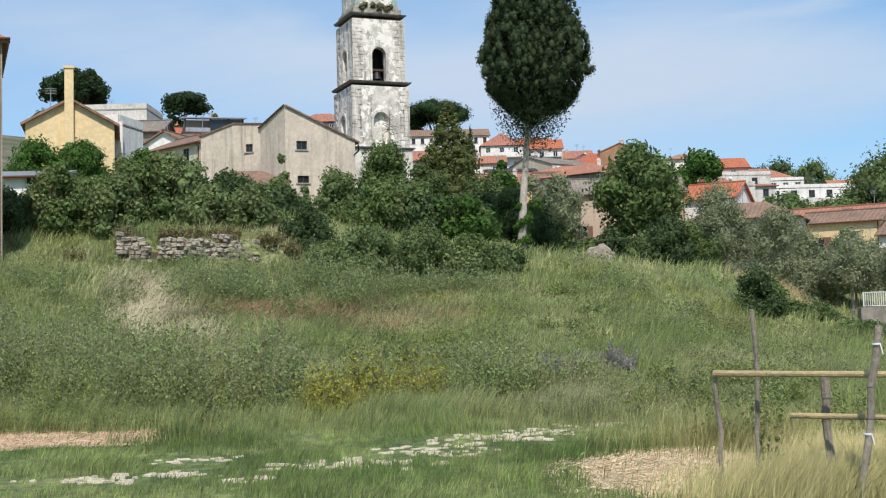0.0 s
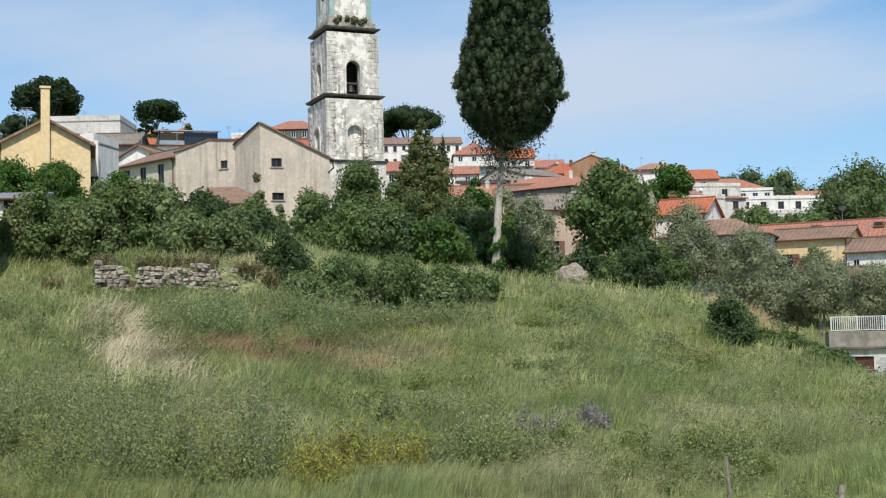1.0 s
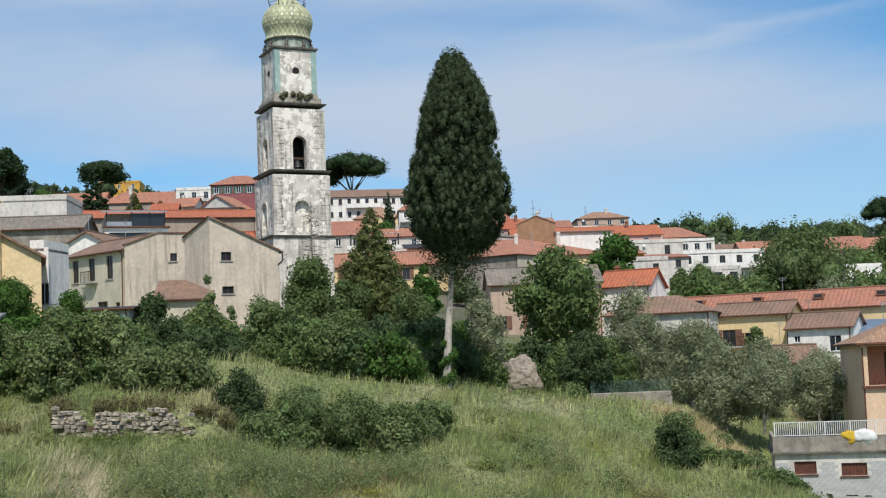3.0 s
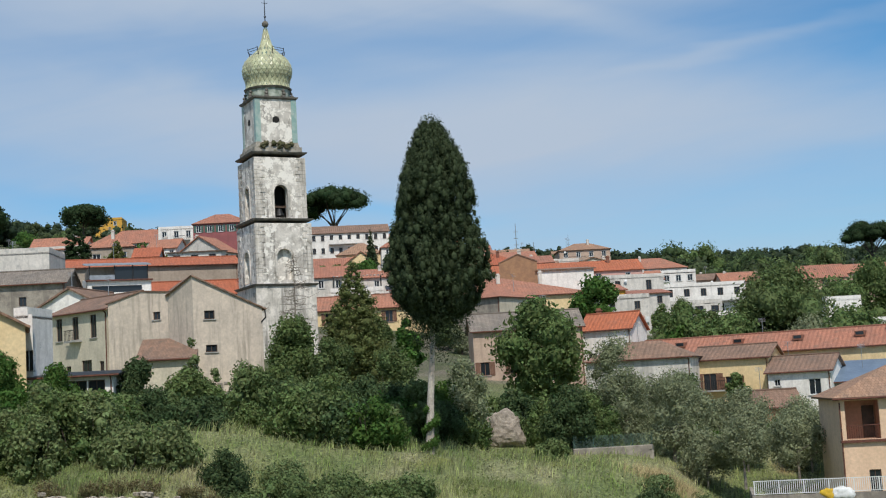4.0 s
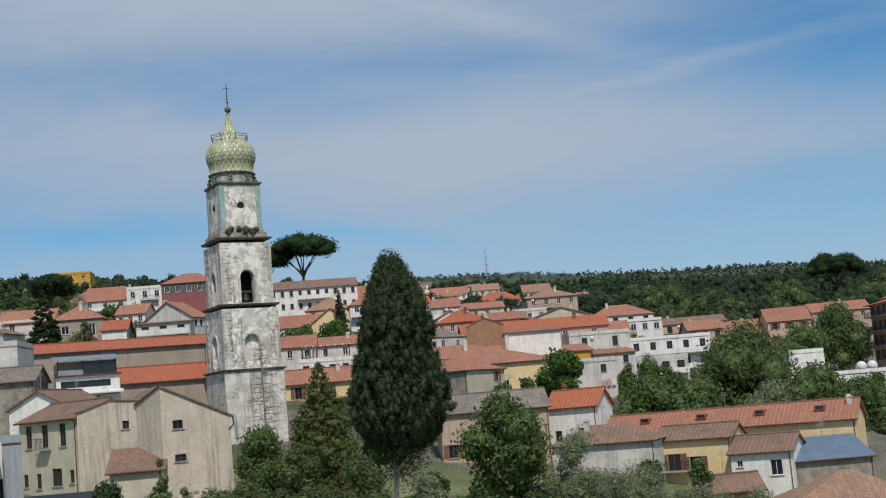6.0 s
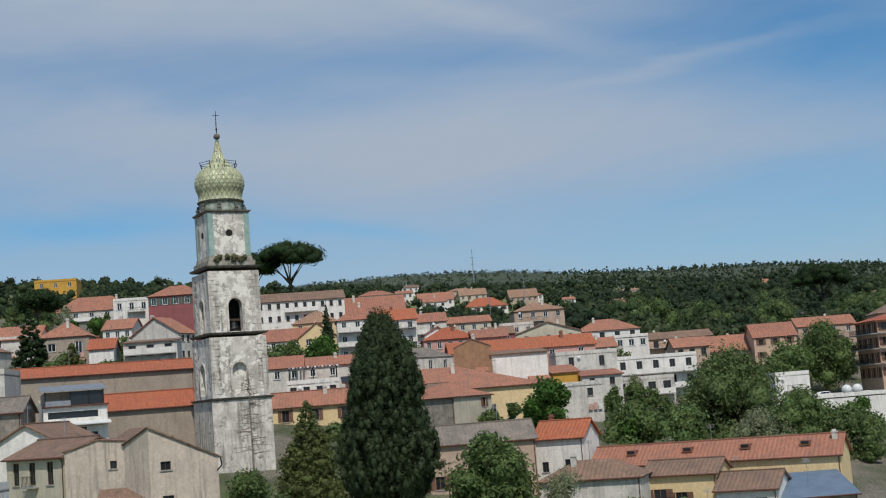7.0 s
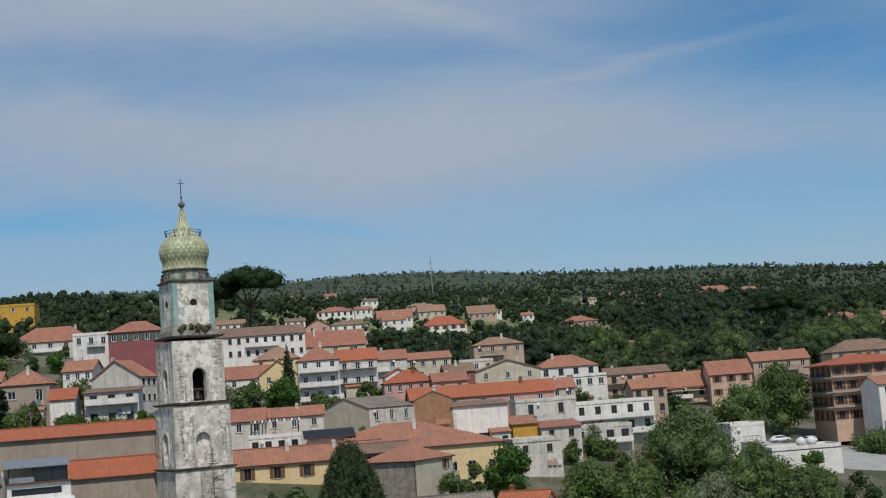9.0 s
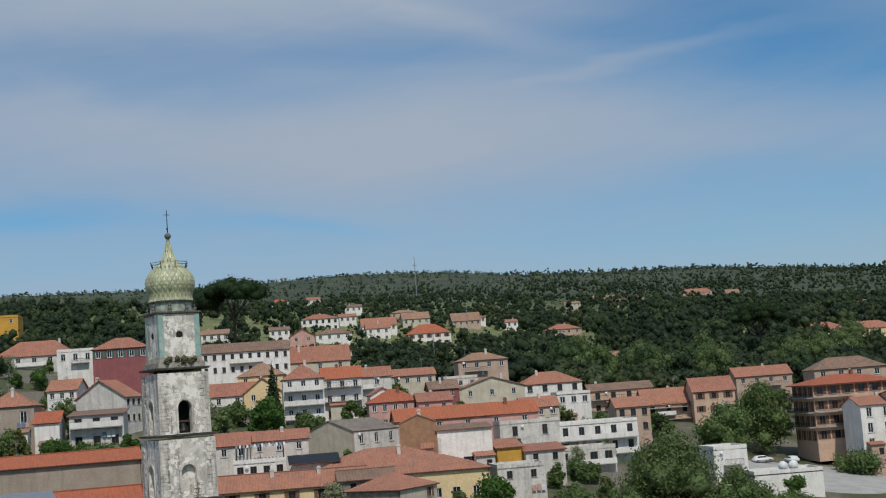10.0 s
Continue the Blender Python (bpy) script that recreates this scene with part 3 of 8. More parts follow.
        for o4 in ((-w / 2, w / 2, -d / 2 - 0.02, -d / 2 + 0.2), (-w / 2, w / 2, d / 2 - 0.2, d / 2 + 0.02), (-w / 2 - 0.02, -w / 2 + 0.2, -d / 2 + 0.2, d / 2 - 0.2), (w / 2 - 0.2, w / 2 + 0.02, -d / 2 + 0.2, d / 2 - 0.2)):
            box(pb, *o4, h - 0.05, h + 0.55)
        part("parapet", pb, M[wall], ob)
    bmesh.ops.recalc_face_normals(rf, faces=rf.faces)
    part("roof", rf, M[roofing], ob)
    if kind in ("gable", "hip", "gabley") and not far:
        rb = bmesh.new()
        if kind == "gable":
            rod(rb, (-a_, 0, zr + 0.0), (a_, 0, zr + 0.0), 0.13, n=6)
            part("ridge", rb, M[roofing], ob)
        elif kind == "gabley":
            rod(rb, (0, -b_, zr), (0, b_, zr), 0.13, n=6)
            part("ridge", rb, M[roofing], ob)
        else:
            rb.free()
    dice = np.random.default_rng(int(abs(x * 7 + y * 13)))
    if far and kind in ("gable", "hip", "gabley", "flat") and dice.uniform() < 0.75:
        chimneys = (*chimneys, (dice.uniform(-0.35, 0.35) * w, dice.uniform(-0.2, 0.2) * d, dice.uniform(0.1, 0.6)))
    if dice.uniform() < 0.45:
        ab = bmesh.new()
        ax_, ay_, at_ = dice.uniform(-0.35, 0.35) * w, dice.uniform(-0.1, 0.3) * d, h + rise + dice.uniform(1.2, 2.4)
        rod(ab, (ax_, ay_, h), (ax_, ay_, at_), 0.035, 0.03, 5)
        for k_ in range(4):
            rod(ab, (ax_ - 0.4, ay_, at_ - 0.12 * k_), (ax_ + 0.4, ay_, at_ - 0.12 * k_), 0.015, 0.015, 4)
        part("antenna", ab, M["galv"], ob)
    if kind in ("gable", "hip", "shed") and not far:
        gt = bmesh.new()
        ge = h - over * (rise / (d / 2 if kind != "shed" else d)) - 0.06
        rod(gt, (-a_, -b_ - 0.04, ge), (a_, -b_ - 0.04, ge), 0.07, 0.07, 8)
        rod(gt, (w / 2 - 0.15, -d / 2 - 0.07, 0.2), (w / 2 - 0.15, -d / 2 - 0.07, ge - 0.3), 0.05, 0.05, 6)
        rod(gt, (w / 2 - 0.15, -d / 2 - 0.07, ge - 0.3), (w / 2 - 0.15, -b_ - 0.04, ge), 0.05, 0.05, 6)
        part("gutter", gt, M["rust"], ob, "brown metal gutter and downpipe")
    if far and 190 < y < 340:
        TOWN.append((ob, w, d, h, int(abs(x * 11 + y * 17))))
    for px, py, ht in chimneys:
        cb = bmesh.new()
        box(cb, px - 0.28, px + 0.28, py - 0.28, py + 0.28, h + 0.1, h + rise + ht, 0.02)
        box(cb, px - 0.36, px + 0.36, py - 0.36, py + 0.36, h + rise + ht - 0.04, h + rise + ht + 0.08)
        box(cb, px - 0.22, px + 0.22, py - 0.22, py + 0.22, h + rise + ht + 0.08, h + rise + ht + 0.3)
        part("chimney", cb, M["palegrey" if roofing != "newroof" else "roof"], ob)
    return ob

# ---- the bell tower ----
def ring(bm, half, z0, z1, flare=0.0):
    """A square course: a block that widens upward by flare."""
    vs = [bm.verts.new((a_ * (half + f_), b_ * (half + f_), z_)) for z_, f_ in ((z0, 0), (z1, flare)) for a_, b_ in ((-1, -1), (1, -1), (1, 1), (-1, 1))]
    for f in ((3, 2, 1, 0), (4, 5, 6, 7), (0, 1, 5, 4), (1, 2, 6, 5), (2, 3, 7, 6), (3, 0, 4, 7)):
        bm.faces.new([vs[i] for i in f])


def tower_stage(bm, half, z0, z1, arch_w, sill, spring, deep, through_hole):
    """Four walls pierced by a round-arched opening or niche each."""
    n = 10
    for k in range(4):
        turn = Matrix.Rotation(k * math.pi / 2, 4, "Z")

        def put(x_, y_, z_):
            return bm.verts.new(turn @ Vector((x_, y_ - half, z_)))

        arc = [(-arch_w / 2, sill)] + [(-arch_w / 2 * math.cos(math.pi * i / n), spring + arch_w / 2 * math.sin(math.pi * i / n)) for i in range(n + 1)] + [(arch_w / 2, sill)]
        bm.faces.new([put(*q) for q in ((-half, 0, z0), (half, 0, z0), (half, 0, sill), (-half, 0, sill))])
        bm.faces.new([put(*q) for q in ((-half, 0, sill), (-arch_w / 2, 0, sill), (-arch_w / 2, 0, spring), (-half, 0, spring))])
        bm.faces.new([put(*q) for q in ((arch_w / 2, 0, sill), (half, 0, sill), (half, 0, spring), (arch_w / 2, 0, spring))])
        for i in range(n):
            (xa, za), (xb, zb) = arc[i + 1], arc[i + 2]
            ta, tb = -half + 2 * half * i / n, -half + 2 * half * (i + 1) / n
            bm.faces.new([put(xa, 0, za), put(xb, 0, zb), put(tb, 0, z1), put(ta, 0, z1)])
        bm.faces.new([put(-half, 0, spring), put(-arch_w / 2, 0, spring), put(-half, 0, z1)])
        bm.faces.new([put(arch_w / 2, 0, spring), put(half, 0, spring), put(half, 0, z1)])
        for i in range(len(arc) - 1):
            (xa, za), (xb, zb) = arc[i], arc[i + 1]
            bm.faces.new([put(xa, 0, za), put(xa, deep, za), put(xb, deep, zb), put(xb, 0, zb)])
        bm.faces.new([put(-arch_w / 2, 0, sill), put(arch_w / 2, 0, sill), put(arch_w / 2, deep, sill), put(-arch_w / 2, deep, sill)])
        if not through_hole:
            bm.faces.new([put(x_, deep, z_) for x_, z_ in arc])


def arch_frame(arch_w, sill, spring, half, thick, wide):
    """The raised band round an arched opening on the front face (built at y = -half)."""
    bm = bmesh.new()
    n = 12
    inner = [(-arch_w / 2, sill)] + [(-arch_w / 2 * math.cos(math.pi * i / n), spring + arch_w / 2 * math.sin(math.pi * i / n)) for i in range(n + 1)] + [(arch_w / 2, sill)]
    r = arch_w / 2 + wide
    outer = [(-r, sill)] + [(-r * math.cos(math.pi * i / n), spring + r * math.sin(math.pi * i / n)) for i in range(n + 1)] + [(r, sill)]
    for i in range(len(inner) - 1):
        q = [bm.verts.new((x_, -half - thick, z_)) for x_, z_ in (inner[i], inner[i + 1], outer[i + 1], outer[i])]
        b_ = [bm.verts.new((x_, -half + 0.02, z_)) for x_, z_ in (inner[i], inner[i + 1], outer[i + 1], outer[i])]
        bm.faces.new(q)
        for j in range(4):
            bm.faces.new((q[j], b_[j], b_[(j + 1) % 4], q[(j + 1) % 4]))
    bmesh.ops.recalc_face_normals(bm, faces=bm.faces)
    return bm


DOME = ((2.72, 0.0), (2.78, 0.25), (2.62, 0.7), (2.78, 1.2), (3.02, 1.8), (3.1, 2.4), (3.0, 3.0), (2.72, 3.6), (2.25, 4.15), (1.7, 4.6), (1.1, 5.15), (0.72, 5.8), (0.46, 6.6), (0.28, 7.5), (0.16, 8.2))


def dome_at(z):
    return ramp(z, *[v for r, zz in DOME for v in (zz, r)])


def build_tower():
    tw = thing("bell_tower", pose(-18.05, 159.6, 0, 0, 0, 25), "weathered grey stone bell tower with a yellow-green tiled onion dome", "bell tower")
    zs = dict(c1=24.6, c2=32.6, c3=40.9, c4=47.9)
    bm = bmesh.new()
    ring(bm, 3.82, 14.0, zs["c1"])
    part("base", bm, M["towerstone"], tw, "bare patched stone base")
    for z0, z1, half, aw, sill, spring, through_, nm in ((24.9, 32.3, 3.58, 1.9, 25.3, 28.2, False, "lower_storey"), (32.9, 40.5, 3.24, 1.75, 33.0, 36.2, True, "belfry")):
        bm = bmesh.new()
        tower_stage(bm, half, z0, z1, aw, sill, spring, 0.55 if not through_ else 0.9, through_)
        bmesh.ops.remove_doubles(bm, verts=bm.verts, dist=0.001)
        st = part(nm, bm, M["towerplaster"], tw)
        for k in range(4):
            fb = arch_frame(aw, sill, spring, half, 0.09, 0.3)
            bmesh.ops.rotate(fb, verts=fb.verts, cent=(0, 0, 0), matrix=Matrix.Rotation(k * math.pi / 2, 3, "Z"))
            part("arch_frame", fb, M["towerstone"], st, "pale stone arch band")
            # corner quoins
            zz, i = z0, 0
            rng = np.random.default_rng(k + int(z0))
            while zz < z1 - 0.2:
                hh = min(0.46, z1 - zz)
                wa, wb = (1.15, 0.7) if i % 2 else (0.7, 1.15)
                wa, wb = wa + rng.uniform(-0.12, 0.12), wb + rng.uniform(-0.12, 0.12)
                o = 0.05 + rng.uniform(0, 0.03)
                q = bmesh.new()
                box(q, -half - o, -half + wa, -half - o, -half + 0.1, zz + 0.015, zz + hh - 0.015)
                box(q, -half - o + 0.001, -half + 0.1, -half + 0.1, -half + wb, zz + 0.015, zz + hh - 0.015)
                bmesh.ops.rotate(q, verts=q.verts, cent=(0, 0, 0), matrix=Matrix.Rotation(k * math.pi / 2, 3, "Z"))
                part("quoin", q, M["towerstone"], st)
                zz += hh
                i += 1
    # near-black block that paints in the belfry's inner shade, the bells and their beam
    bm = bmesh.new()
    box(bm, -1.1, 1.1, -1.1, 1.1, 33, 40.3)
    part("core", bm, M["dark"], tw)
    for k in range(2):
        bb = bmesh.new()
        prof = ((0.62, 0), (0.52, 0.2), (0.42, 0.55), (0.36, 0.8), (0.12, 0.95))
        for (r0, za), (r1, zb) in zip(prof, prof[1:]):
            bmesh.ops.create_cone(bb, cap_ends=False, segments=16, radius1=r0, radius2=r1, depth=zb - za, matrix=Matrix.Translation((0, 0, (za + zb) / 2)))
        off = Vector((0, -2.3, 33.35)) if k == 0 else Vector((-2.3, 0, 33.35))
        bmesh.ops.translate(bb, verts=bb.verts, vec=off)
        bell = part("bell", bb, M["iron"], tw, "dark bronze church bell")
        yb = bmesh.new()
        if k == 0:
            box(yb, -1.0, 1.0, -2.42, -2.18, 34.35, 34.6)
        else:
            box(yb, -2.42, -2.18, -1.0, 1.0, 34.35, 34.6)
        part("beam", yb, M["darkwood"], bell)
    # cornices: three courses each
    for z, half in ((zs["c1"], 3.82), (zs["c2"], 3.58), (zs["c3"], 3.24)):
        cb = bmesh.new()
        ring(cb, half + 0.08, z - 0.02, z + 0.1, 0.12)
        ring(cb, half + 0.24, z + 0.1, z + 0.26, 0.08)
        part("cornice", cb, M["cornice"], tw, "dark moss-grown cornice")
    # plinth and octagon with glazed corner strips
    pb = bmesh.new()
    ring(pb, 3.05, zs["c3"] + 0.26, zs["c3"] + 0.95)
    ring(pb, 2.85, zs["c3"] + 0.95, zs["c3"] + 1.6, -0.15)
    part("plinth", pb, M["mossystone"], tw, "rough moss-stained plinth")
    for k in range(14):
        gx, gy = ((-1) ** k * 2.0 * math.sin(k * 1.7), -2.9 + 0.3 * math.cos(k * 2.1))
        gb = bmesh.new()
        bmesh.ops.create_icosphere(gb, subdivisions=2, radius=0.34 + 0.12 * math.sin(k * 3.1), matrix=Matrix.Translation((gx, gy, zs["c3"] + 0.75 + 0.3 * (k % 3))))
        for v_ in gb.verts:
            v_.co += Vector((noise.noise(v_.co * 5), noise.noise(v_.co * 5 + Vector((9, 0, 0))), noise.noise(v_.co * 5 + Vector((0, 9, 0))))) * 0.3
        part("tuft", gb, M["moss"], tw, "weed tuft growing on the ledge")
    ob_ = bmesh.new()
    half, cut, z0, z1 = 2.62, 0.72, zs["c3"] + 1.5, zs["c4"]
    tower_stage(ob_, half, z0, z1, 0.9, z0 + 2.6, z0 + 2.9, 0.4, False)
    part("upper_storey", ob_, M["towerplaster"], tw)
    # solid near-black discs: the shade inside the round openings is painted
    for k in range(4):
        ok_ = bmesh.new()
        rod(ok_, (0, -half - 0.02, z0 + 2.95), (0, -half + 0.3, z0 + 2.95), 0.43, 0.43, 20)
        bmesh.ops.rotate(ok_, verts=ok_.verts, cent=(0, 0, 0), matrix=Matrix.Rotation(k * math.pi / 2, 3, "Z"))
        part("oculus", ok_, M["dark"], tw, "near-black disc painting the shade of a round opening")
    for k in range(4):
        sb = bmesh.new()
        for sx_ in (-1, 1):
            box(sb, -half - 0.06 if sx_ < 0 else -half + 0.02, -half + 0.02 if sx_ < 0 else -half + 0.62, -half - 0.07, -half + 0.62 if sx_ < 0 else -half + 0.02, z0 + 0.05, z1)
        bmesh.ops.rotate(sb, verts=sb.verts, cent=(0, 0, 0), matrix=Matrix.Rotation(k * math.pi / 2, 3, "Z"))
        part("corner_strip", sb, M["striptile"], tw, "green glazed tile corner strip")
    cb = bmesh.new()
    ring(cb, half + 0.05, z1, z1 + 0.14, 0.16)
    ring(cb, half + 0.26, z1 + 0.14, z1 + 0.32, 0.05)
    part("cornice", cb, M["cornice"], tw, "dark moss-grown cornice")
    # drum with garlanded panels
    db = bmesh.new()
    bmesh.ops.create_cone(db, cap_ends=True, segments=16, radius1=2.75, radius2=2.7, depth=1.3, matrix=Matrix.Translation((0, 0, z1 + 0.95)))
    part("drum", db, M["drumtile"], tw, "patched white and green tiled drum")
    for k in range(8):
        sc = bmesh.new()
        a_ = (k + 0.5) * math.pi / 4
        for j, (rr, zz, ww) in enumerate(((2.86, 0.35, 0.36), (2.95, 0.75, 0.28), (2.84, 1.15, 0.24))):
            bmesh.ops.create_icosphere(sc, subdivisions=1, radius=ww, matrix=Matrix.Translation((rr * math.cos(a_), rr * math.sin(a_), z1 + zz)))
        part("scroll", sc, M["cornice"], tw, "dark scroll bracket")
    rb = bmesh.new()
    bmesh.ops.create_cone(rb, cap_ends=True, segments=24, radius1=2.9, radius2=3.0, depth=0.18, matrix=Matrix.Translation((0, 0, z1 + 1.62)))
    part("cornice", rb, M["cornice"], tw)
    # the dome: a dark green shell with raised yellow scales
    zb = z1 + 1.7
    n = 32
    verts, faces = [], []
    for r, z in DOME:
        for i in range(n):
            a_ = 2 * math.pi * i / n
            verts.append((r * math.cos(a_), r * math.sin(a_), zb + z))
    for j in range(len(DOME) - 1):
        for i in range(n):
            faces.append((j * n + i, j * n + (i + 1) % n, (j + 1) * n + (i + 1) % n, (j + 1) * n + i))
    dome = mesh_part("dome", verts, faces, M["greentile"], tw, "onion dome of yellow and green glazed scales", smooth=True)
    z, row = 0.1, 0
    while z < 7.9:
        r = dome_at(z)
        cnt = 28 if z < 4.4 else (20 if z < 5.2 else (12 if z < 6.3 else 8))
        hh = 0.5 if z < 4.6 else 0.42
        zt, zl = min(z + hh, 8.15), max(z - hh, 0.0)
        rt, rl = dome_at(zt), dome_at(zl)
        half_a = math.pi / cnt * 0.86
        lift = 0.05
        pts = [((rl + lift), 0, zl), ((r + lift), half_a, z), ((rt + lift), 0, zt), ((r + lift), -half_a, z)]
        vs = [(q * math.cos(a_), q * math.sin(a_), zz + zb) for q, a_, zz in pts]
        ctr = ((r + lift + 0.05), 0.0, z)
        vs.append((ctr[0], 0.0, z + zb))
        vs += [(q * 0.96 * math.cos(a_), q * 0.96 * math.sin(a_), zz + zb) for q, a_, zz in pts]
        me = bpy.data.meshes.new("scale")
        me.from_pydata(vs, [], [(0, 1, 4), (1, 2, 4), (2, 3, 4), (3, 0, 4), (0, 5, 6, 1), (1, 6, 7, 2), (2, 7, 8, 3), (3, 8, 5, 0)])
        me.materials.append(M["yellowtile"])
        for i in range(cnt):
            o = new("scale", me)
            o.parent = dome
            o.rotation_euler[2] = 2 * math.pi * (i + 0.5 * (row % 2)) / cnt
        z += hh * 1.0
        row += 1
    # railing brackets round the shoulder, ball and cross
    for k in range(8):
        ib = bmesh.new()
        a0, a1 = k * math.pi / 4, (k + 1) * math.pi / 4
        p0, p1 = [Vector((2.45 * math.cos(q), 2.45 * math.sin(q), 0)) for q in (a0, a1)]
        foot = Vector((2.2 * math.cos(a0), 2.2 * math.sin(a0), zb + 4.15))
        rod(ib, foot, p0 + Vector((0, 0, zb + 5.15)), 0.05, 0.04, 6)
        if k % 2 == 0:
            rod(ib, p0 + Vector((0, 0, zb + 5.05)), p1 + Vector((0, 0, zb + 5.05)), 0.035, 0.035, 5)
            rod(ib, p0 + Vector((0, 0, zb + 4.75)), p1 + Vector((0, 0, zb + 4.75)), 0.03, 0.03, 5)
            rod(ib, p1 * 0.92 + Vector((0, 0, zb + 4.2)), p1 + Vector((0, 0, zb + 5.15)), 0.05, 0.04, 6)
        part("railing", ib, M["iron"], tw, "rusted iron railing")
    bb = bmesh.new()
    bmesh.ops.create_uvsphere(bb, u_segments=16, v_segments=10, radius=0.42, matrix=Matrix.Translation((0, 0, zb + 8.55)))
    part("ball", bb, M["cornice"], tw, "dark stone ball")
    xb = bmesh.new()
    rod(xb, (0, 0, zb + 8.9), (0, 0, zb + 11.9), 0.07, 0.04, 6)
    rod(xb, (-0.42, 0, zb + 11.3), (0.42, 0, zb + 11.3), 0.04, 0.04, 6)
    bmesh.ops.create_icosphere(xb, subdivisions=1, radius=0.16, matrix=Matrix.Translation((0, 0, zb + 9.5)))
    part("cross", xb, M["iron"], tw, "thin iron cross")
    return tw


M["striptile"] = mat("pale_turquoise_tile", (0.26, 0.4, 0.36), 0.45, (0.42, 0.5, 0.45), 1.6, 9.0, 0.3, streak=0.3)
M["mossystone"] = mat("mossy_ledge_stone", (0.42, 0.38, 0.32), 0.95, (0.24, 0.215, 0.17), 1.1, 6.0, 0.6, stain=(0.12, 0.115, 0.07))
M["moss"] = mat("ledge_weeds", (0.075, 0.08, 0.035), 0.95, (0.11, 0.095, 0.045), 2.0, 9.0, 0.6)
M["greentile"] = mat("green_glazed_tile", (0.1, 0.17, 0.13), 0.4, (0.17, 0.23, 0.19), 2.0, 12.0, 0.3)
M["yellowtile"] = mat("yellow_glazed_tile", (0.56, 0.54, 0.32), 0.4, (0.42, 0.43, 0.27), 0.8, 6.0, 0.2, obj=0.2, stain=(0.2, 0.22, 0.16))
M["drumtile"] = mat("patched_drum_tile", (0.42, 0.45, 0.38), 0.6, (0.2, 0.24, 0.18), 1.5, 6.0, 0.4, stain=(0.1, 0.1, 0.08))
build_tower()

# ---- the houses of the town ----
house("SE", 23.8, 149.5, -25, 6.0, 7.0, 17.1, 1.9, "white", "newroof", "white two-storey house with an orange tiled roof", S=[(4.4, 2.6, 1.5, 1.8), (1.2, 3.0, 0.8, 1.2)], style="dark", chimneys=((-2.2, 1.5, 0.5),))
long_house = house("SE", 50.1, 137.0, -26.5, 28.5, 8.0, 13.4, 2.0, "ochre", "roof", "long yellow house with a red tiled roof and small dormers", S=[(19, 2.0, 0.9, 1.3), (24, 2.0, 0.9, 1.3)], style="brown", chimneys=((13.5, -1.0, 0.2),))
yellow_house = house("SE", 35.3, 133.2, -26, 7.9, 7.7, 12.7, 1.3, "ochre", "oldroof", "yellow house with weathered grey-brown tiles and a balcony", S=[(1.7, 2.6, 1.4, 1.8), (4.0, 2.6, 1.3, 1.4)], style="brown")
house("SE", 40.1, 128.0, -26, 6.2, 8.9, 11.0, 1.5, "white", "oldroof", "white house with weathered tiles and closed white shutters", S=[(0.9, 4.0, 0.6, 0.7), (4.6, 3.0, 1.2, 1.6)], style="plain")
house("SW", 16.6, 134.4, -20, 10.8, 7.0, 13.2, 1.7, "palegrey", "oldroof", "low white house with a brown hipped roof and open porch", "hip", S=[(1.2, 0.6, 1.4, 2.2)], style="brown", chimneys=((-2.0, -1.0, 0.5),))
house("SW", 41.0, 129.7, -2, 7.9, 7.0, 9.7, 1.9, "stone", "blueroof", "rough stone outbuilding under blue sheet roofing", "shed", S=[(4.8, 1.0, 1.6, 1.9)], style="dark")
house("SW", 30.5, 123.6, 4, 5.3, 4.0, 7.8, 1.4, "brick", "oldroof", "small brick garden shed with a brown tiled roof", S=[(1.2, 0.5, 1.0, 1.5)], style="dark")
house("SW", 5.4, 146.0, 2, 12.5, 8.0, 17.5, 2.0, "palepink", "greyroof", "pale pink house with a lichen-covered grey roof", S=[(1.2, 2.0, 1.1, 1.5), (4.6, 2.0, 1.1, 1.5)], style="brown")
gable_house = house("SE", -27.6, 88.0, 17, 5.8, 9.0, 17.1, 1.6, "ochre", "tanroof", "yellow gabled house with a tall yellow chimney", "gabley", style="plain")
house("SE", -24.15, 60.0, 24, 3.8, 8.0, 16.5, 1.5, "taupe", "tanroof", "tall grey house beside the meadow", "hip", style="plain")
house("SE", -22.9, 93.3, 3, 12.0, 5.0, 13.5, 0.35, "white", "iron", "low veranda with large glass panes and a flat dark roof", "shed", S=[(8.2, 1.0, 1.2, 1.8), (9.5, 1.0, 1.2, 1.8), (10.8, 1.0, 1.2, 1.8), (4.5, 1.0, 2.2, 1.8)], style="dark", over=0.5)
house("SE", -29.2, 94.0, -10, 1.1, 4.0, 18.2, 0.0, "white", "greyroof", "narrow white annexe with a glazed balcony", "flat", S=[(0.9, 3.0, 1.1, 1.5)], style="dark")
house("SW", -48.4, 170.0, 14.5, 24.2, 9.0, 29.8, 1.4, "taupe", "newroof", "long church aisle with an orange tiled roof", S=[(5, 3.0, 0.8, 1.0), (12.4, 3.0, 0.8, 1.0), (19.5, 3.0, 0.8, 1.0)], style="white")
house("SW", -34.7, 160.0, 12, 11.9, 8.0, 24.6, 2.0, "taupe", "newroof", "lower church wing with an orange tiled roof", S=[(8.5, 1.5, 1.0, 2.0)], style="dark")
house("SE", -49.6, 224.9, 2, 8.6, 8.0, 39.0, 2.6, "taupe", "roof", "grey-beige house with a terracotta roof", "hip", S=[(2.2, 6.2, 1.4, 1.4), (2.2, 2.6, 1.4, 1.4), (6.8, 5.6, 1.2, 2.2)], style="plain", far=True)
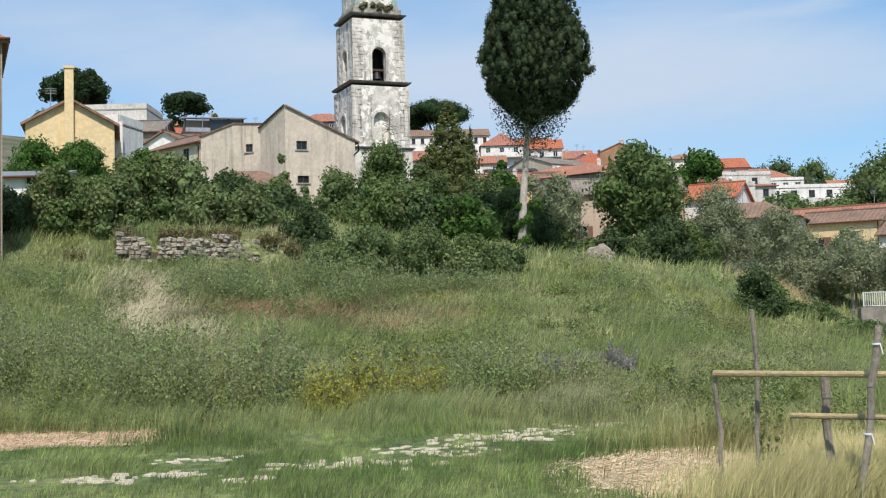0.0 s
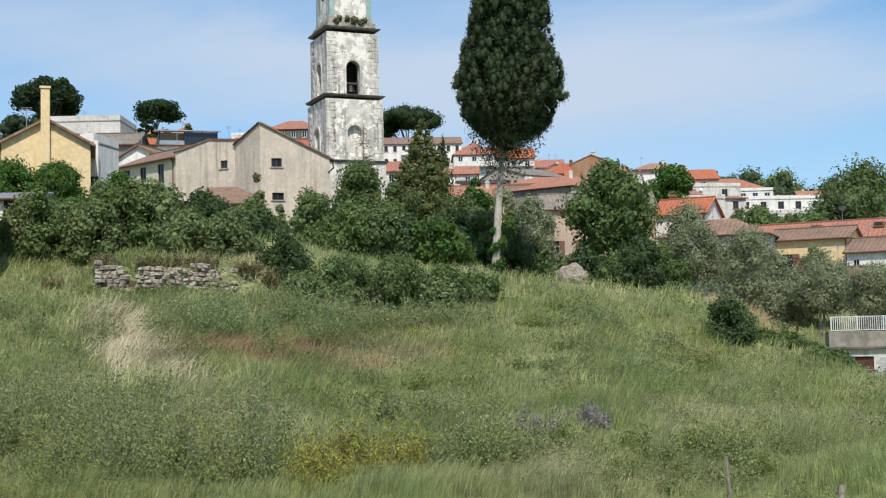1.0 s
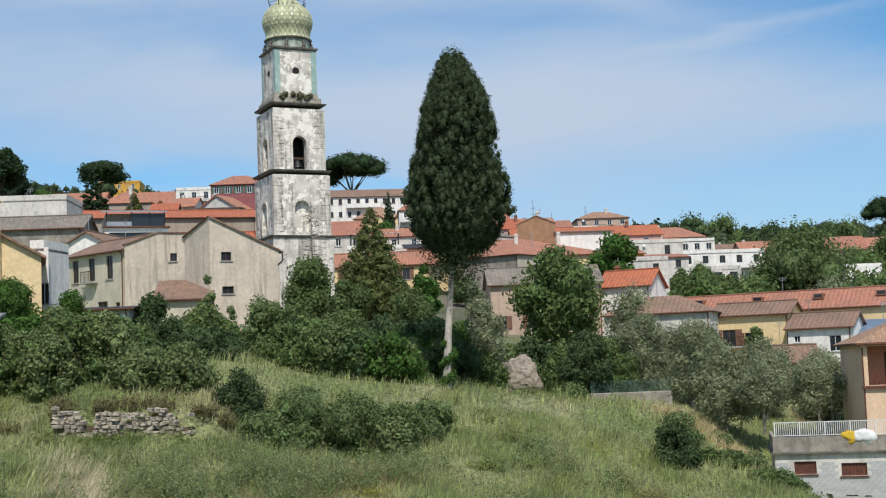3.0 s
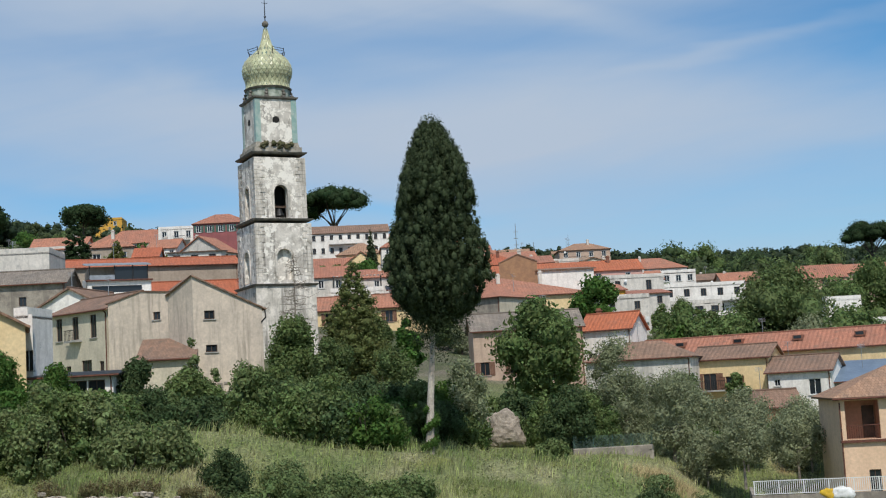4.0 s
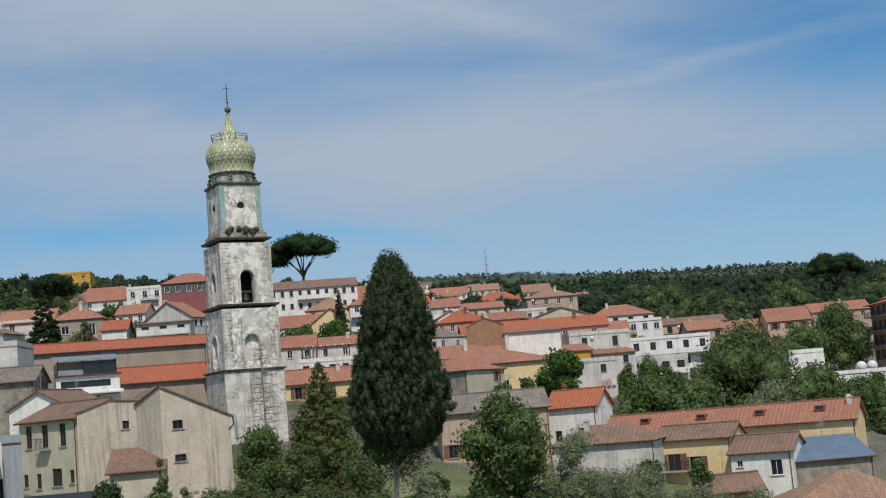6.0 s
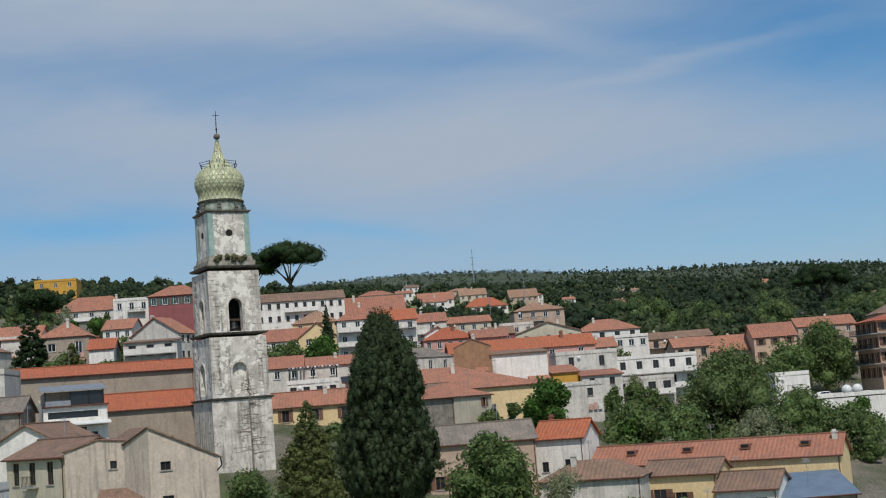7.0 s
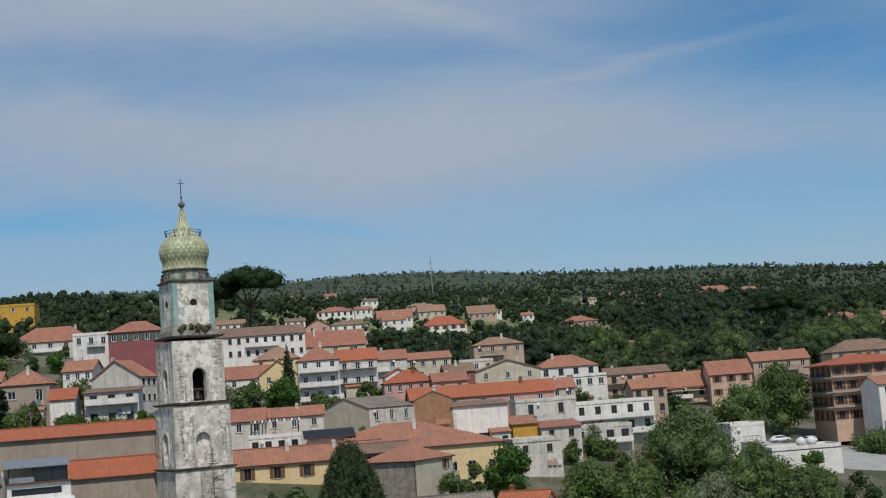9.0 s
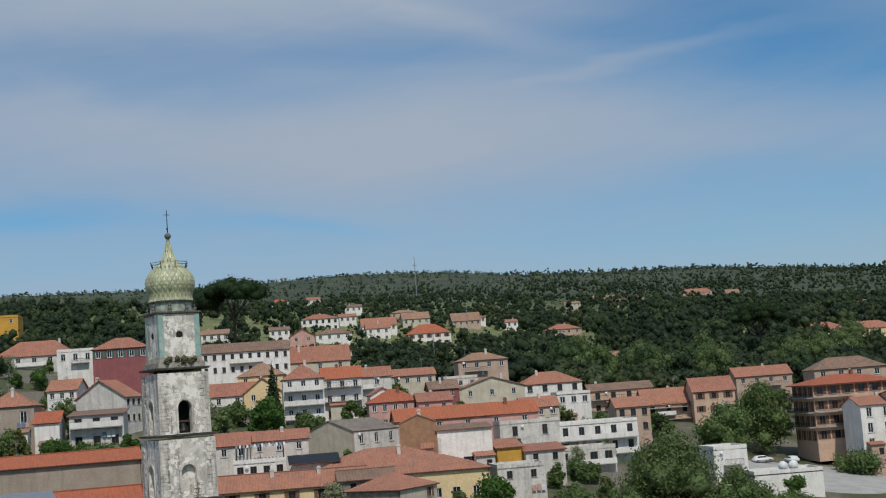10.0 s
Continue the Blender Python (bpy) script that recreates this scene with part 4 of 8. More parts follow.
house("SE", -58.4, 226.0, 1, 9.4, 8.0, 39.2, 2.4, "palegrey", "roof", "pale rendered house with a terracotta roof", S=[(6.8, 6.4, 1.0, 1.9), (6.8, 2.6, 1.0, 1.9), (2.4, 6.4, 1.0, 1.4)], style="plain", far=True)
house("SE", -63.5, 214.0, -14, 9.0, 7.0, 36.6, 1.6, "palegrey", "oldroof", "plain grey rendered house with an old roof", "gabley", S=[(6.5, 3.0, 1.0, 1.3)], style="dark", far=True)
terrace_grey = house("SE", -33.3, 217.0, 3, 8.9, 8.0, 36.4, 0.8, "palegrey", "oldroof", "grey house with a long terrace and flat brown roof", "shed", S=(3, 2, 1.2, 1.8), style="dark", far=True)
house("SE", -43.3, 214.0, 3, 4.0, 7.0, 35.7, 1.8, "white", "newroof", "small white house with a green door and orange roof", S=[(1.2, 0.6, 1.0, 2.0)], style="green", far=True)
house("SE", -37.2, 247.0, -25, 11.3, 5.4, 39.7, 3.4, "palegrey", "roof", "gabled house with one white wall and bare grey render", "gabley", E=(3, 2, 0.9, 1.2), style="dark", mats={"W": "white"}, far=True)
house("SE", -47.8, 255.0, -6, 5.8, 8.0, 41.9, 2.1, "white", "roof", "low white house with a terracotta roof", S=(3, 1, 0.9, 1.2), far=True)
house("SW", -50.7, 292.0, 2, 12.3, 9.0, 51.4, 2.4, "wine", "roof", "dark pink house with orange roof and green shutters", "hip", S=(5, 1, 1.1, 1.6), style="green", far=True)
house("SW", -82.7, 335.0, 2, 19.9, 11.0, 53.2, 3.9, "palegrey", "roof", "pale house with a broad terracotta roof and glazed veranda", "hip", S=(5, 1, 1.2, 1.6), far=True)
house("SW", -60.5, 302.0, 2, 8.3, 7.0, 51.8, 0.0, "white", "roof", "white house with an arched opening and flat roof", "flat", S=(3, 1, 1.1, 1.6), far=True)
house("SE", -90.6, 399.0, 4, 12.5, 10.0, 68.6, 0.0, "deepyellow", "roof", "deep yellow house on the hilltop", "flat", S=(3, 1, 1.0, 1.3), far=True)
house("SW", -27.9, 305.0, 6, 20.8, 11.0, 49.3, 2.3, "white", "oldroof", "long white convent with arched upper windows", S=(10, 2, 0.8, 1.3), style="dark", far=True)
house("SW", -24.8, 285.0, 4, 12.3, 8.0, 38.8, 2.8, "white", "roof", "white house with a terracotta roof", S=(3, 1, 1.0, 1.4), far=True)
house("SE", -8.8, 283.0, 0, 8.3, 8.0, 39.1, 3.1, "ochre", "roof", "ochre house with a terracotta roof", "gabley", S=(2, 1, 1.0, 1.4), far=True)
house("SE", -8.8, 296.0, -4, 10.3, 9.0, 43.1, 2.8, "ochre", "tanroof", "cream house with tan tiles", "hip", S=(3, 1, 1.0, 1.4), far=True)
white_flats_e = house("SW", -8.0, 268.0, 3, 8.5, 11.0, 41.2, 3.0, "white", "roof", "tall white apartment house with balconies", "hip", S=(3, 3, 1.0, 1.5), style="white", far=True)
white_flats_m = house("SW", 0.2, 272.0, 2, 8.4, 10.0, 40.7, 2.5, "white", "newroof", "white apartment house with an orange roof", S=(3, 3, 1.0, 1.7), style="white", far=True)
house("SW", 9.1, 290.0, 2, 6.7, 9.0, 40.9, 2.2, "palegrey", "roof", "pale rendered house with an orange roof", S=(1, 1, 1.0, 1.4), far=True)
house("SW", -17.3, 312.0, 4, 24.5, 10.0, 46.0, 3.8, "cream", "roof", "cream terrace house with a terracotta roof", S=(5, 1, 1.0, 1.4), far=True)
house("SW", 9.2, 254.0, 2, 10.5, 9.0, 35.0, 2.4, "pink", "newroof", "pink house with an orange roof", "hip", S=(5, 2, 0.9, 1.4), far=True)
house("SW", 18.8, 250.0, 2, 6.7, 9.0, 34.5, 1.7, "pink", "roof", "pink annexe with a terracotta roof", S=(2, 2, 0.9, 1.4), far=True)
house("SW", 5.2, 218.0, 40, 10.4, 13.1, 30.4, 2.0, "palegrey", "greyroof", "beige gabled house with grey tiles", S=(3, 1, 0.9, 1.7), style="plain", mats={"W": "cream"}, far=True, over=0.15)
house("SW", 12.7, 211.5, -4, 6.2, 6.0, 31.2, 1.3, "brick", "oldroof", "bare brick gabled house wall", "gabley", far=True, over=0.1)
house("SW", -5.2, 189.5, 1, 30.0, 24.0, 24.2, 3.6, "ochre", "roof", "large ochre house with a broad faded terracotta roof", "hip", S=[(22.0, 3.0, 1.1, 1.4), (24.8, 2.0, 1.2, 2.4), (27.8, 3.0, 1.0, 1.4)], style="plain", chimneys=((2.0, -3.6, 0.2), (8.8, -0.4, 0.6)))
house("SW", 2.9, 176.5, -35, 8.8, 10.0, 23.1, 1.9, "stone", "roof", "rough stone wing with a plastered side and terracotta roof", "hip", E=[(8.0, 6.0, 0.9, 1.3)], style="brown", mats={"E": "cream"})
house("SW", -15.9, 188.0, -2, 21.8, 8.6, 23.5, 2.1, "ochre", "roof", "long ochre house with a terracotta roof", S=(5, 2, 1.1, 1.7), style="brown", chimneys=((-3, -1.0, 0.4), (4, -1, 0.3)))
house("SW", -17.3, 205.0, 2, 5.4, 7.0, 29.9, 1.9, "palegrey", "roof", "low grey house with a terracotta roof", S=(2, 1, 0.9, 1.3), far=True)
house("SW", -12.3, 212.0, 2, 9.8, 6.0, 30.1, 1.5, "palegrey", "roof", "low house with a terracotta roof", S=(3, 1, 0.9, 1.3), far=True)
house("SW", -14.2, 200.0, 3, 8.2, 6.0, 27.0, 0.0, "white", "concrete", "white house with a flat roof terrace", "flat", S=(4, 1, 1.0, 1.4), style="dark", far=True)
house("SW", 13.4, 236.0, 2, 27.0, 10.0, 31.2, 2.2, "pink", "newroof", "pink house with a long orange roof", S=(5, 1, 1.0, 1.4), far=True)
house("SW", 18.9, 211.0, 4, 9.3, 6.0, 29.6, 0.7, "white", "oldroof", "white house with a dark roofed terrace", "shed", S=[(5.5, 3.0, 2.6, 2.2)], style="dark", far=True)
house("SW", 29.0, 213.0, 8, 4.5, 5.0, 25.9, 1.2, "deepyellow", "roof", "small yellow house with a terracotta roof", "shed", S=[(1.8, 1.5, 1.0, 1.6)], far=True)
house("SW", 32.2, 232.0, 8, 11.5, 8.0, 29.3, 0.0, "palegrey", "concrete", "stained white flat-roofed house", "flat", S=(2, 1, 1.0, 1.8), style="dark", far=True)
terrace_house = house("SW", 44.7, 243.0, 4, 16.1, 9.0, 27.9, 0.0, "white", "concrete", "white flat-roofed house with a long balcony", "flat", S=(5, 2, 1.1, 2.0), style="dark", far=True)
house("SW", 31.2, 292.0, 2, 15.2, 9.0, 36.6, 2.4, "cream", "tanroof", "cream gabled house with tan tiles", "gabley", S=(3, 1, 1.0, 1.4), far=True)
house("SW", 47.3, 302.0, 2, 14.5, 10.0, 36.6, 2.7, "white", "roof", "white house with a hipped terracotta roof", "hip", S=(4, 2, 1.2, 1.5), style="dark", far=True)
brown_house = house("SW", 64.9, 310.0, -2, 15.6, 9.0, 33.8, 1.7, "sand", "oldroof", "tan house with two long balconies", S=(4, 2, 1.2, 1.8), style="dark", far=True)
slope_house = house("SW", 76.3, 302.0, -2, 11.7, 10.0, 29.6, 3.7, "sand", "roof", "tan house with a sloping terracotta roof", S=(3, 2, 1.1, 1.6), style="dark", far=True)
tall_house = house("SW", 87.3, 298.0, -3, 10.0, 9.0, 32.0, 3.2, "sand", "roof", "tall tan house with a terracotta roof", S=(3, 2, 1.1, 1.4), style="brown", far=True)
house("SW", 106.5, 325.0, -3, 14.7, 9.0, 34.7, 2.4, "palepink", "roof", "pale house with a terracotta roof", S=(4, 1, 1.1, 1.4), far=True)
house("SW", 113.6, 288.0, -4, 16.8, 9.0, 35.1, 2.5, "palepink", "oldroof", "brown house with a weathered hipped roof", "hip", S=(4, 1, 1.2, 1.5), far=True)
house("SW", 104.0, 240.0, -2, 6.8, 10.0, 27.6, 1.6, "white", "roof", "white apartment house with balconies", S=(2, 3, 1.1, 1.9), style="white", far=True)
grey_flats = house("SW", 110.0, 236.0, -2, 10.2, 10.0, 29.2, 0.7, "palegrey", "newroof", "grey apartment house with a red roof", S=(4, 3, 1.1, 1.8), far=True)
white_villa = house("SW", 190.8, 500.0, 4, 19.1, 11.0, 51.3, 3.7, "white", "roof", "white villa with an orange hipped roof", "hip", S=(4, 1, 1.2, 1.8), style="dark", far=True)
house("SW", 205.6, 492.0, 2, 20.9, 11.0, 50.3, 3.8, "ochre", "roof", "yellow villa with a terracotta hipped roof", "hip", S=(4, 1, 1.2, 1.8), style="dark", far=True)
house("SW", 34.2, 320.0, 2, 12.6, 9.0, 43.7, 1.9, "palepink", "tanroof", "low pale house among trees", "hip", S=(4, 1, 1.1, 1.4), far=True)
house("SW", 100.3, 460.0, 5, 13.8, 9.0, 44.9, 2.8, "white", "tanroof", "white house below the wood", "hip", S=(4, 2, 1.1, 1.5), far=True)
house("SW", 106.3, 606.0, 3, 16.3, 12.0, 65.6, 3.3, "palepink", "roof", "house with a broad terracotta roof among trees", "hip", S=(4, 1, 1.2, 1.5), far=True)
house("SW", 37.2, 560.0, 3, 19.0, 12.0, 64.9, 5.1, "white", "newroof", "white house with stacked orange roofs", "hip", S=(5, 2, 1.2, 1.5), style="brown", far=True)
house("SW", 18.6, 585.0, 3, 15.8, 11.0, 70.9, 4.7, "white", "roof", "white house on the hillside", S=(5, 1, 1.2, 1.5), far=True)
house("SW", 20.0, 568.0, 3, 10.4, 10.0, 68.3, 3.3, "white", "roof", "white house with a red roof on the hillside", S=(3, 2, 1.2, 1.5), far=True)
house("SW", 39.5, 624.0, 3, 13.1, 11.0, 74.6, 4.2, "cream", "tanroof", "cream house on the hillside", S=(4, 1, 1.2, 1.5), far=True)
house("SW", 64.0, 630.0, 3, 13.9, 11.0, 73.3, 5.1, "palepink", "tanroof", "long low house on the hillside", S=(5, 1, 1.2, 1.5), far=True)
house("SW", -8.8, 612.0, 3, 17.4, 12.0, 78.2, 3.1, "white", "roof", "large white villa with a red roof", "hip", S=(6, 2, 1.2, 1.6), style="dark", far=True)
house("SW", -1.9, 522.0, 3, 14.5, 10.0, 65.4, 2.8, "white", "oldroof", "white house with a dark roof", "hip", S=(4, 1, 1.2, 1.5), far=True)
house("SW", -11.5, 490.0, 3, 9.3, 10.0, 62.8, 3.3, "pink", "newroof", "red house with an orange roof", "gabley", S=(2, 1, 1.2, 1.5), far=True)
house("SW", -42.6, 470.0, 3, 10.0, 10.0, 63.9, 2.3, "white", "tanroof", "white house below the pine", S=(4, 1, 1.2, 1.5), far=True)
house("SW", -20.2, 520.0, 3, 8.0, 9.0, 66.8, 1.9, "white", "oldroof", "white house with solar panels", S=(3, 1, 1.2, 1.5), far=True)
house("SW", 151.8, 910.0, 3, 9.7, 10.0, 98.2, 2.8, "palepink", "roof", "small house high on the hillside", "hip", S=(2, 1, 1.2, 1.5), far=True)
house("SW", 280.5, 1365.0, 3, 33.1, 11.0, 137.8, 4.4, "cream", "tanroof", "farmhouse near the ridge", S=(5, 1, 1.2, 1.5), far=True)
house("SW", 442.2, 1575.0, 3, 38.1, 12.0, 152.6, 6.5, "palepink", "roof", "low house on the far ridge", "hip", S=(5, 1, 1.2, 1.5), far=True)
house("SW", 482.5, 1530.0, 3, 16.9, 10.0, 144.2, 6.0, "palepink", "tanroof", "tall house on the ridge", S=(3, 2, 1.2, 1.5), far=True)
house("SW", 280.0, 721.0, 3, 14.3, 12.0, 82.1, 3.1, "cream", "roof", "cream house on the upper slope", "hip", S=(3, 1, 1.2, 1.5), far=True)
house("SW", -38.6, 1015.0, 3, 14.7, 10.0, 116.7, 3.1, "white", "newroof", "white house on the far slope", "hip", S=(4, 1, 1.2, 1.5), far=True)
house("SW", -10.3, 1060.0, 3, 10.9, 10.0, 121.2, 3.2, "white", "roof", "white farmhouse on the far slope", S=(3, 1, 1.2, 1.5), far=True)
house("SW", 71.4, 208.0, 0, 11.9, 7.0, 18.3, 0.0, "white", "concrete", "white flat-roofed store with water tanks", "flat", far=True)
house("SW", 67.4, 217.0, 2, 6.1, 8.0, 22.5, 0.0, "white", "concrete", "low white flat-roofed building", "flat", S=[(1.5, 0.5, 1.0, 1.8)], style="dark", far=True)
house("SW", -24.2, 108.5, 4, 4.4, 4.5, 15.0, 1.7, "cream", "oldroof", "small lean-to with old tiles against the grey house", "shed", S=[(2.6, 0.8, 0.6, 0.6)], style="dark")
concrete_house = house("SW", 41.7, 228.0, 3, 11.0, 8.0, 23.8, 0.0, "palegrey", "concrete", "stained concrete house with open balconies", "flat", S=(4, 2, 1.4, 1.9), style="dark", far=True)
house("SW", 26.7, 196.0, 4, 7.7, 7.0, 23.4, 0.0, "palegrey", "concrete", "low grey rendered house", "flat", S=(2, 1, 0.9, 1.2), style="dark", far=True)
house("SW", 33.7, 212.0, 4, 6.8, 6.0, 25.0, 0.9, "palegrey", "roof", "grey house with a terracotta lean-to roof", "shed", S=(2, 1, 0.9, 1.2), style="dark", far=True)
house("SW", 42.3, 270.0, 2, 7.9, 8.0, 31.6, 2.1, "cream", "roof", "cream house with a terracotta roof", S=(3, 1, 1.0, 1.3), far=True)
house("SW", 51.9, 282.0, 0, 7.6, 8.0, 33.7, 0.0, "white", "concrete", "plain white flat-roofed town house", "flat", S=(3, 1, 1.2, 1.4), far=True)
house("SW", 62.0, 268.0, 0, 7.3, 8.0, 30.2, 2.0, "palepink", "roof", "brown plastered house with a terracotta roof", S=(3, 2, 1.1, 1.5), style="dark", far=True)
house("SW", 9.8, 262.0, 3, 5.2, 8.0, 36.6, 1.4, "white", "roof", "narrow white house with a gable", "gabley", S=(1, 2, 0.9, 1.3), far=True)
house("SW", 16.0, 300.0, 3, 10.7, 9.0, 40.7, 1.7, "cream", "roof", "cream house with a terracotta roof", S=(4, 1, 1.0, 1.3), far=True)
house("SW", 24.3, 290.0, 3, 6.7, 8.0, 37.0, 1.8, "wine", "oldroof", "dark red brick house with brown tiles", S=(2, 1, 1.0, 1.3), far=True)
house("SW", 28.5, 300.0, 3, 8.1, 8.0, 39.2, 0.0, "palegrey", "concrete", "grey house with a roof terrace", "flat", S=(3, 1, 1.0, 1.3), far=True)
house("SW", -4.9, 196.0, 3, 6.8, 5.0, 26.6, 0.9, "palegrey", "iron", "small outbuilding with a dark sheet roof", "shed", S=[(1.6, 2.0, 1.8, 1.7), (4.8, 1.6, 2.2, 2.2)], style="dark", over=0.6)
house("SW", 2.0, 186.0, 3, 8.3, 7.0, 24.0, 1.2, "stone", "oldroof", "old stone house with brown tiles", S=(2, 1, 0.9, 1.2), style="dark")
house("SW", -1.3, 420.0, 3, 11.3, 9.0, 54.7, 1.8, "cream", "roof", "cream house on the lower hillside", "hip", S=(4, 1, 1.1, 1.4), far=True)
house("SW", 9.2, 625.0, 3, 8.1, 9.0, 77.3, 2.0, "white", "roof", "white cottage on the hillside", S=(3, 1, 1.2, 1.5), far=True)
house("SW", 36.0, 668.0, 3, 14.6, 10.0, 81.2, 2.0, "palepink", "tanroof", "low villa on the hillside", "hip", S=(4, 1, 1.2, 1.5), far=True)
house("SW", 75.6, 658.0, 3, 8.2, 9.0, 76.1, 2.0, "white", "roof", "white house high on the hillside", "hip", S=(3, 1, 1.2, 1.5), far=True)
house("SW", 14.1, 728.0, 3, 9.5, 9.0, 90.2, 2.0, "white", "oldroof", "pale farm building on the slope", S=(3, 1, 1.2, 1.5), far=True)
house("SW", 256.9, 1140.0, 3, 12.9, 9.0, 121.1, 2.0, "cream", "roof", "cream farmhouse on the slope", S=(3, 1, 1.2, 1.5), far=True)
house("SW", 331.3, 1390.0, 3, 18.9, 10.0, 136.8, 2.5, "palepink", "roof", "farmhouse near the ridge line", S=(4, 1, 1.2, 1.5), far=True)
house("SW", 323.8, 760.0, 3, 7.9, 9.0, 85.4, 2.0, "white", "roof", "white house under the ridge", "hip", S=(3, 1, 1.2, 1.5), far=True)
house("SW", 204.0, 1085.0, 3, 13.6, 9.0, 115.6, 2.0, "cream", "tanroof", "long farm building on the slope", S=(4, 1, 1.2, 1.5), far=True)
house("SW", 92.8, 670.0, 3, 9.2, 9.0, 75.8, 2.0, "white", "roof", "white cottage among the olives", S=(3, 1, 1.2, 1.5), far=True)
house("SW", 78.1, 385.0, 3, 5.6, 8.0, 39.3, 1.4, "palegrey", "tanroof", "low farm shed among trees", S=(2, 1, 1.0, 1.2), far=True)

# ---- buildings with shapes of their own ----
def balcony(parent, o, u, u0, u1, z, deep=1.1, railing="iron", solid=False):
    """A slab before a wall, with its railing of posts and bars or a solid front."""
    sb = bmesh.new()
    rbox(sb, o, u, u0, u1, -deep, 0.02, z - 0.16, z)
    slab_ = part("balcony", sb, M["concrete"], parent, "concrete balcony slab")
    rb = bmesh.new()
    if solid:
        rbox(rb, o, u, u0, u1, -deep, -deep + 0.1, z + 0.002, z + 0.95)
    else:
        rbox(rb, o, u, u0, u1, -deep + 0.02, -deep + 0.07, z + 0.92, z + 0.98)
        k = u0 + 0.03
        while k < u1:
            rbox(rb, o, u, k, k + 0.035, -deep + 0.03, -deep + 0.06, z + 0.002, z + 0.92)
            k += 0.22
    part("railing", rb, M["white" if solid else railing], slab_, kind="" if solid else "stuff")
    return slab_


def prism(bm, foot, z0, tops):
    """Walls over a ground outline, with a height for each corner, closed above."""
    lo = [bm.verts.new((x_, y_, z0)) for x_, y_ in foot]
    hi = [bm.verts.new((x_, y_, t_)) for (x_, y_), t_ in zip(foot, tops)]
    n_ = len(foot)
    for i in range(n_):
        bm.faces.new((lo[i], lo[(i + 1) % n_], hi[(i + 1) % n_], hi[i]))
    return hi


def grey_house():
    ob = thing("house", pose(-19.9, 110.5, 11.0), "tall blank grey rendered house with a bent gable wall", "house")
    # outline in its own axes: left end, front corner, right end, then back
    P2, P0, P1 = Vector((-2.7, 3.0)), Vector((0, 0)), Vector((5.7, 2.0))
    back = Vector((-3.6, 10.4))
    b = bmesh.new()
    u = (P1 - P0).normalized()
    wide = (P1 - P0).length
    facade(b, (0, 0, 0), (u.x, u.y, 0), wide, 8.0, [(0.95, 1.85, 7.2, 7.95), (1.0, 2.0, 4.35, 4.98)])
    # sloping top of the right wall
    b.faces.new([b.verts.new(v) for v in ((0, 0, 8.0), (P1.x, P1.y, 8.0), (P1.x, P1.y, 8.1), (0, 0, 11.0))])
    for q, r, ta, tb in ((P2, P0, 9.7, 11.0), (P1, P1 + back, 8.1, 8.1), (P2 + back, P2, 9.7, 9.7), (P1 + back, P2 + back, 8.1, 9.7)):
        b.faces.new([b.verts.new(v) for v in ((q.x, q.y, 0), (r.x, r.y, 0), (r.x, r.y, tb), (q.x, q.y, ta))])
    part("wall", b, M["grey"], ob)
    for hole in ((0.95, 1.85, 7.2, 7.95), (1.0, 2.0, 4.35, 4.98)):
        opening(ob, (0, 0, 0), (u.x, u.y, 0), hole, "dark", False)
    rf = bmesh.new()
    uvl = rf.loops.layers.uv.new("UVMap")
    ext = u * 0.35
    slab(rf, [(P1.x + ext.x + 0.1, P1.y + ext.y - 0.15, 7.97), (P1.x + back.x + ext.x, P1.y + back.y + ext.y, 7.97), (back.x, back.y, 11.06), (0.08, -0.18, 11.06)], 0.12, uvl)
    slab(rf, [(P2.x - 0.2, P2.y - 0.12, 9.68), (P2.x + back.x - 0.2, P2.y + back.y, 9.68), (back.x, back.y, 11.07), (-0.08, -0.16, 11.07)], 0.12, uvl)
    bmesh.ops.recalc_face_normals(rf, faces=rf.faces)
    part("roof", rf, M["oldroof"], ob)
    sb = bmesh.new()
    rod(sb, (P1.x + 0.25, P1.y - 0.1, 7.9), (P1.x + 0.3, P1.y + 0.1, 7.2), 0.06, n=6)
    rod(sb, (P1.x + 0.3, P1.y + 0.1, 7.2), (P1.x - 0.1, P1.y - 0.1, 6.8), 0.06, n=6)
    part("downpipe", sb, M["iron"], ob)
    # rubble plinth at the right foot
    st = bmesh.new()
    rng = np.random.default_rng(3)
    for i in range(60):
        a_ = rng.uniform(1.5, wide)
        rbox(st, (0, 0, 0), (u.x, u.y, 0), a_, a_ + rng.uniform(0.2, 0.5), -0.06 - rng.uniform(0, 0.05), 0.1, (z_ := rng.uniform(-0.5, 1.6)), z_ + rng.uniform(0.12, 0.22))
    part("rubble_course", st, M["stone"], ob, "rubble stone at the wall foot", kind="stuff")

    ob2 = thing("house", pose(-28.4, 115.5, 11.0), "grey rendered house with a small high window", "house")
    A, B, C, D = Vector((0, 0)), Vector((5.9, -1.9)), Vector((8.4, 6.0)), Vector((3.0, 9.0))
    b = bmesh.new()
    u = (B - A).normalized()
    wide = (B - A).length
    hole = (4.55, 5.25, 7.6, 8.3)
    facade(b, (0, 0, 0), (u.x, u.y, 0), wide, 9.3, [hole])
    b.faces.new([b.verts.new(v) for v in ((0, 0, 9.3), (B.x, B.y, 9.3), (B.x, B.y, 10.0), (B.x * 0.55, B.y * 0.55, 10.25), (0, 0, 9.35))])
    for q, r, ta, tb in ((B, C, 10.0, 10.0), (C, D, 10.0, 9.6), (D, A, 9.6, 9.35)):
        b.faces.new([b.verts.new(v) for v in ((q.x, q.y, 0), (r.x, r.y, 0), (r.x, r.y, tb), (q.x, q.y, ta))])
    part("wall", b, M["grey"], ob2)
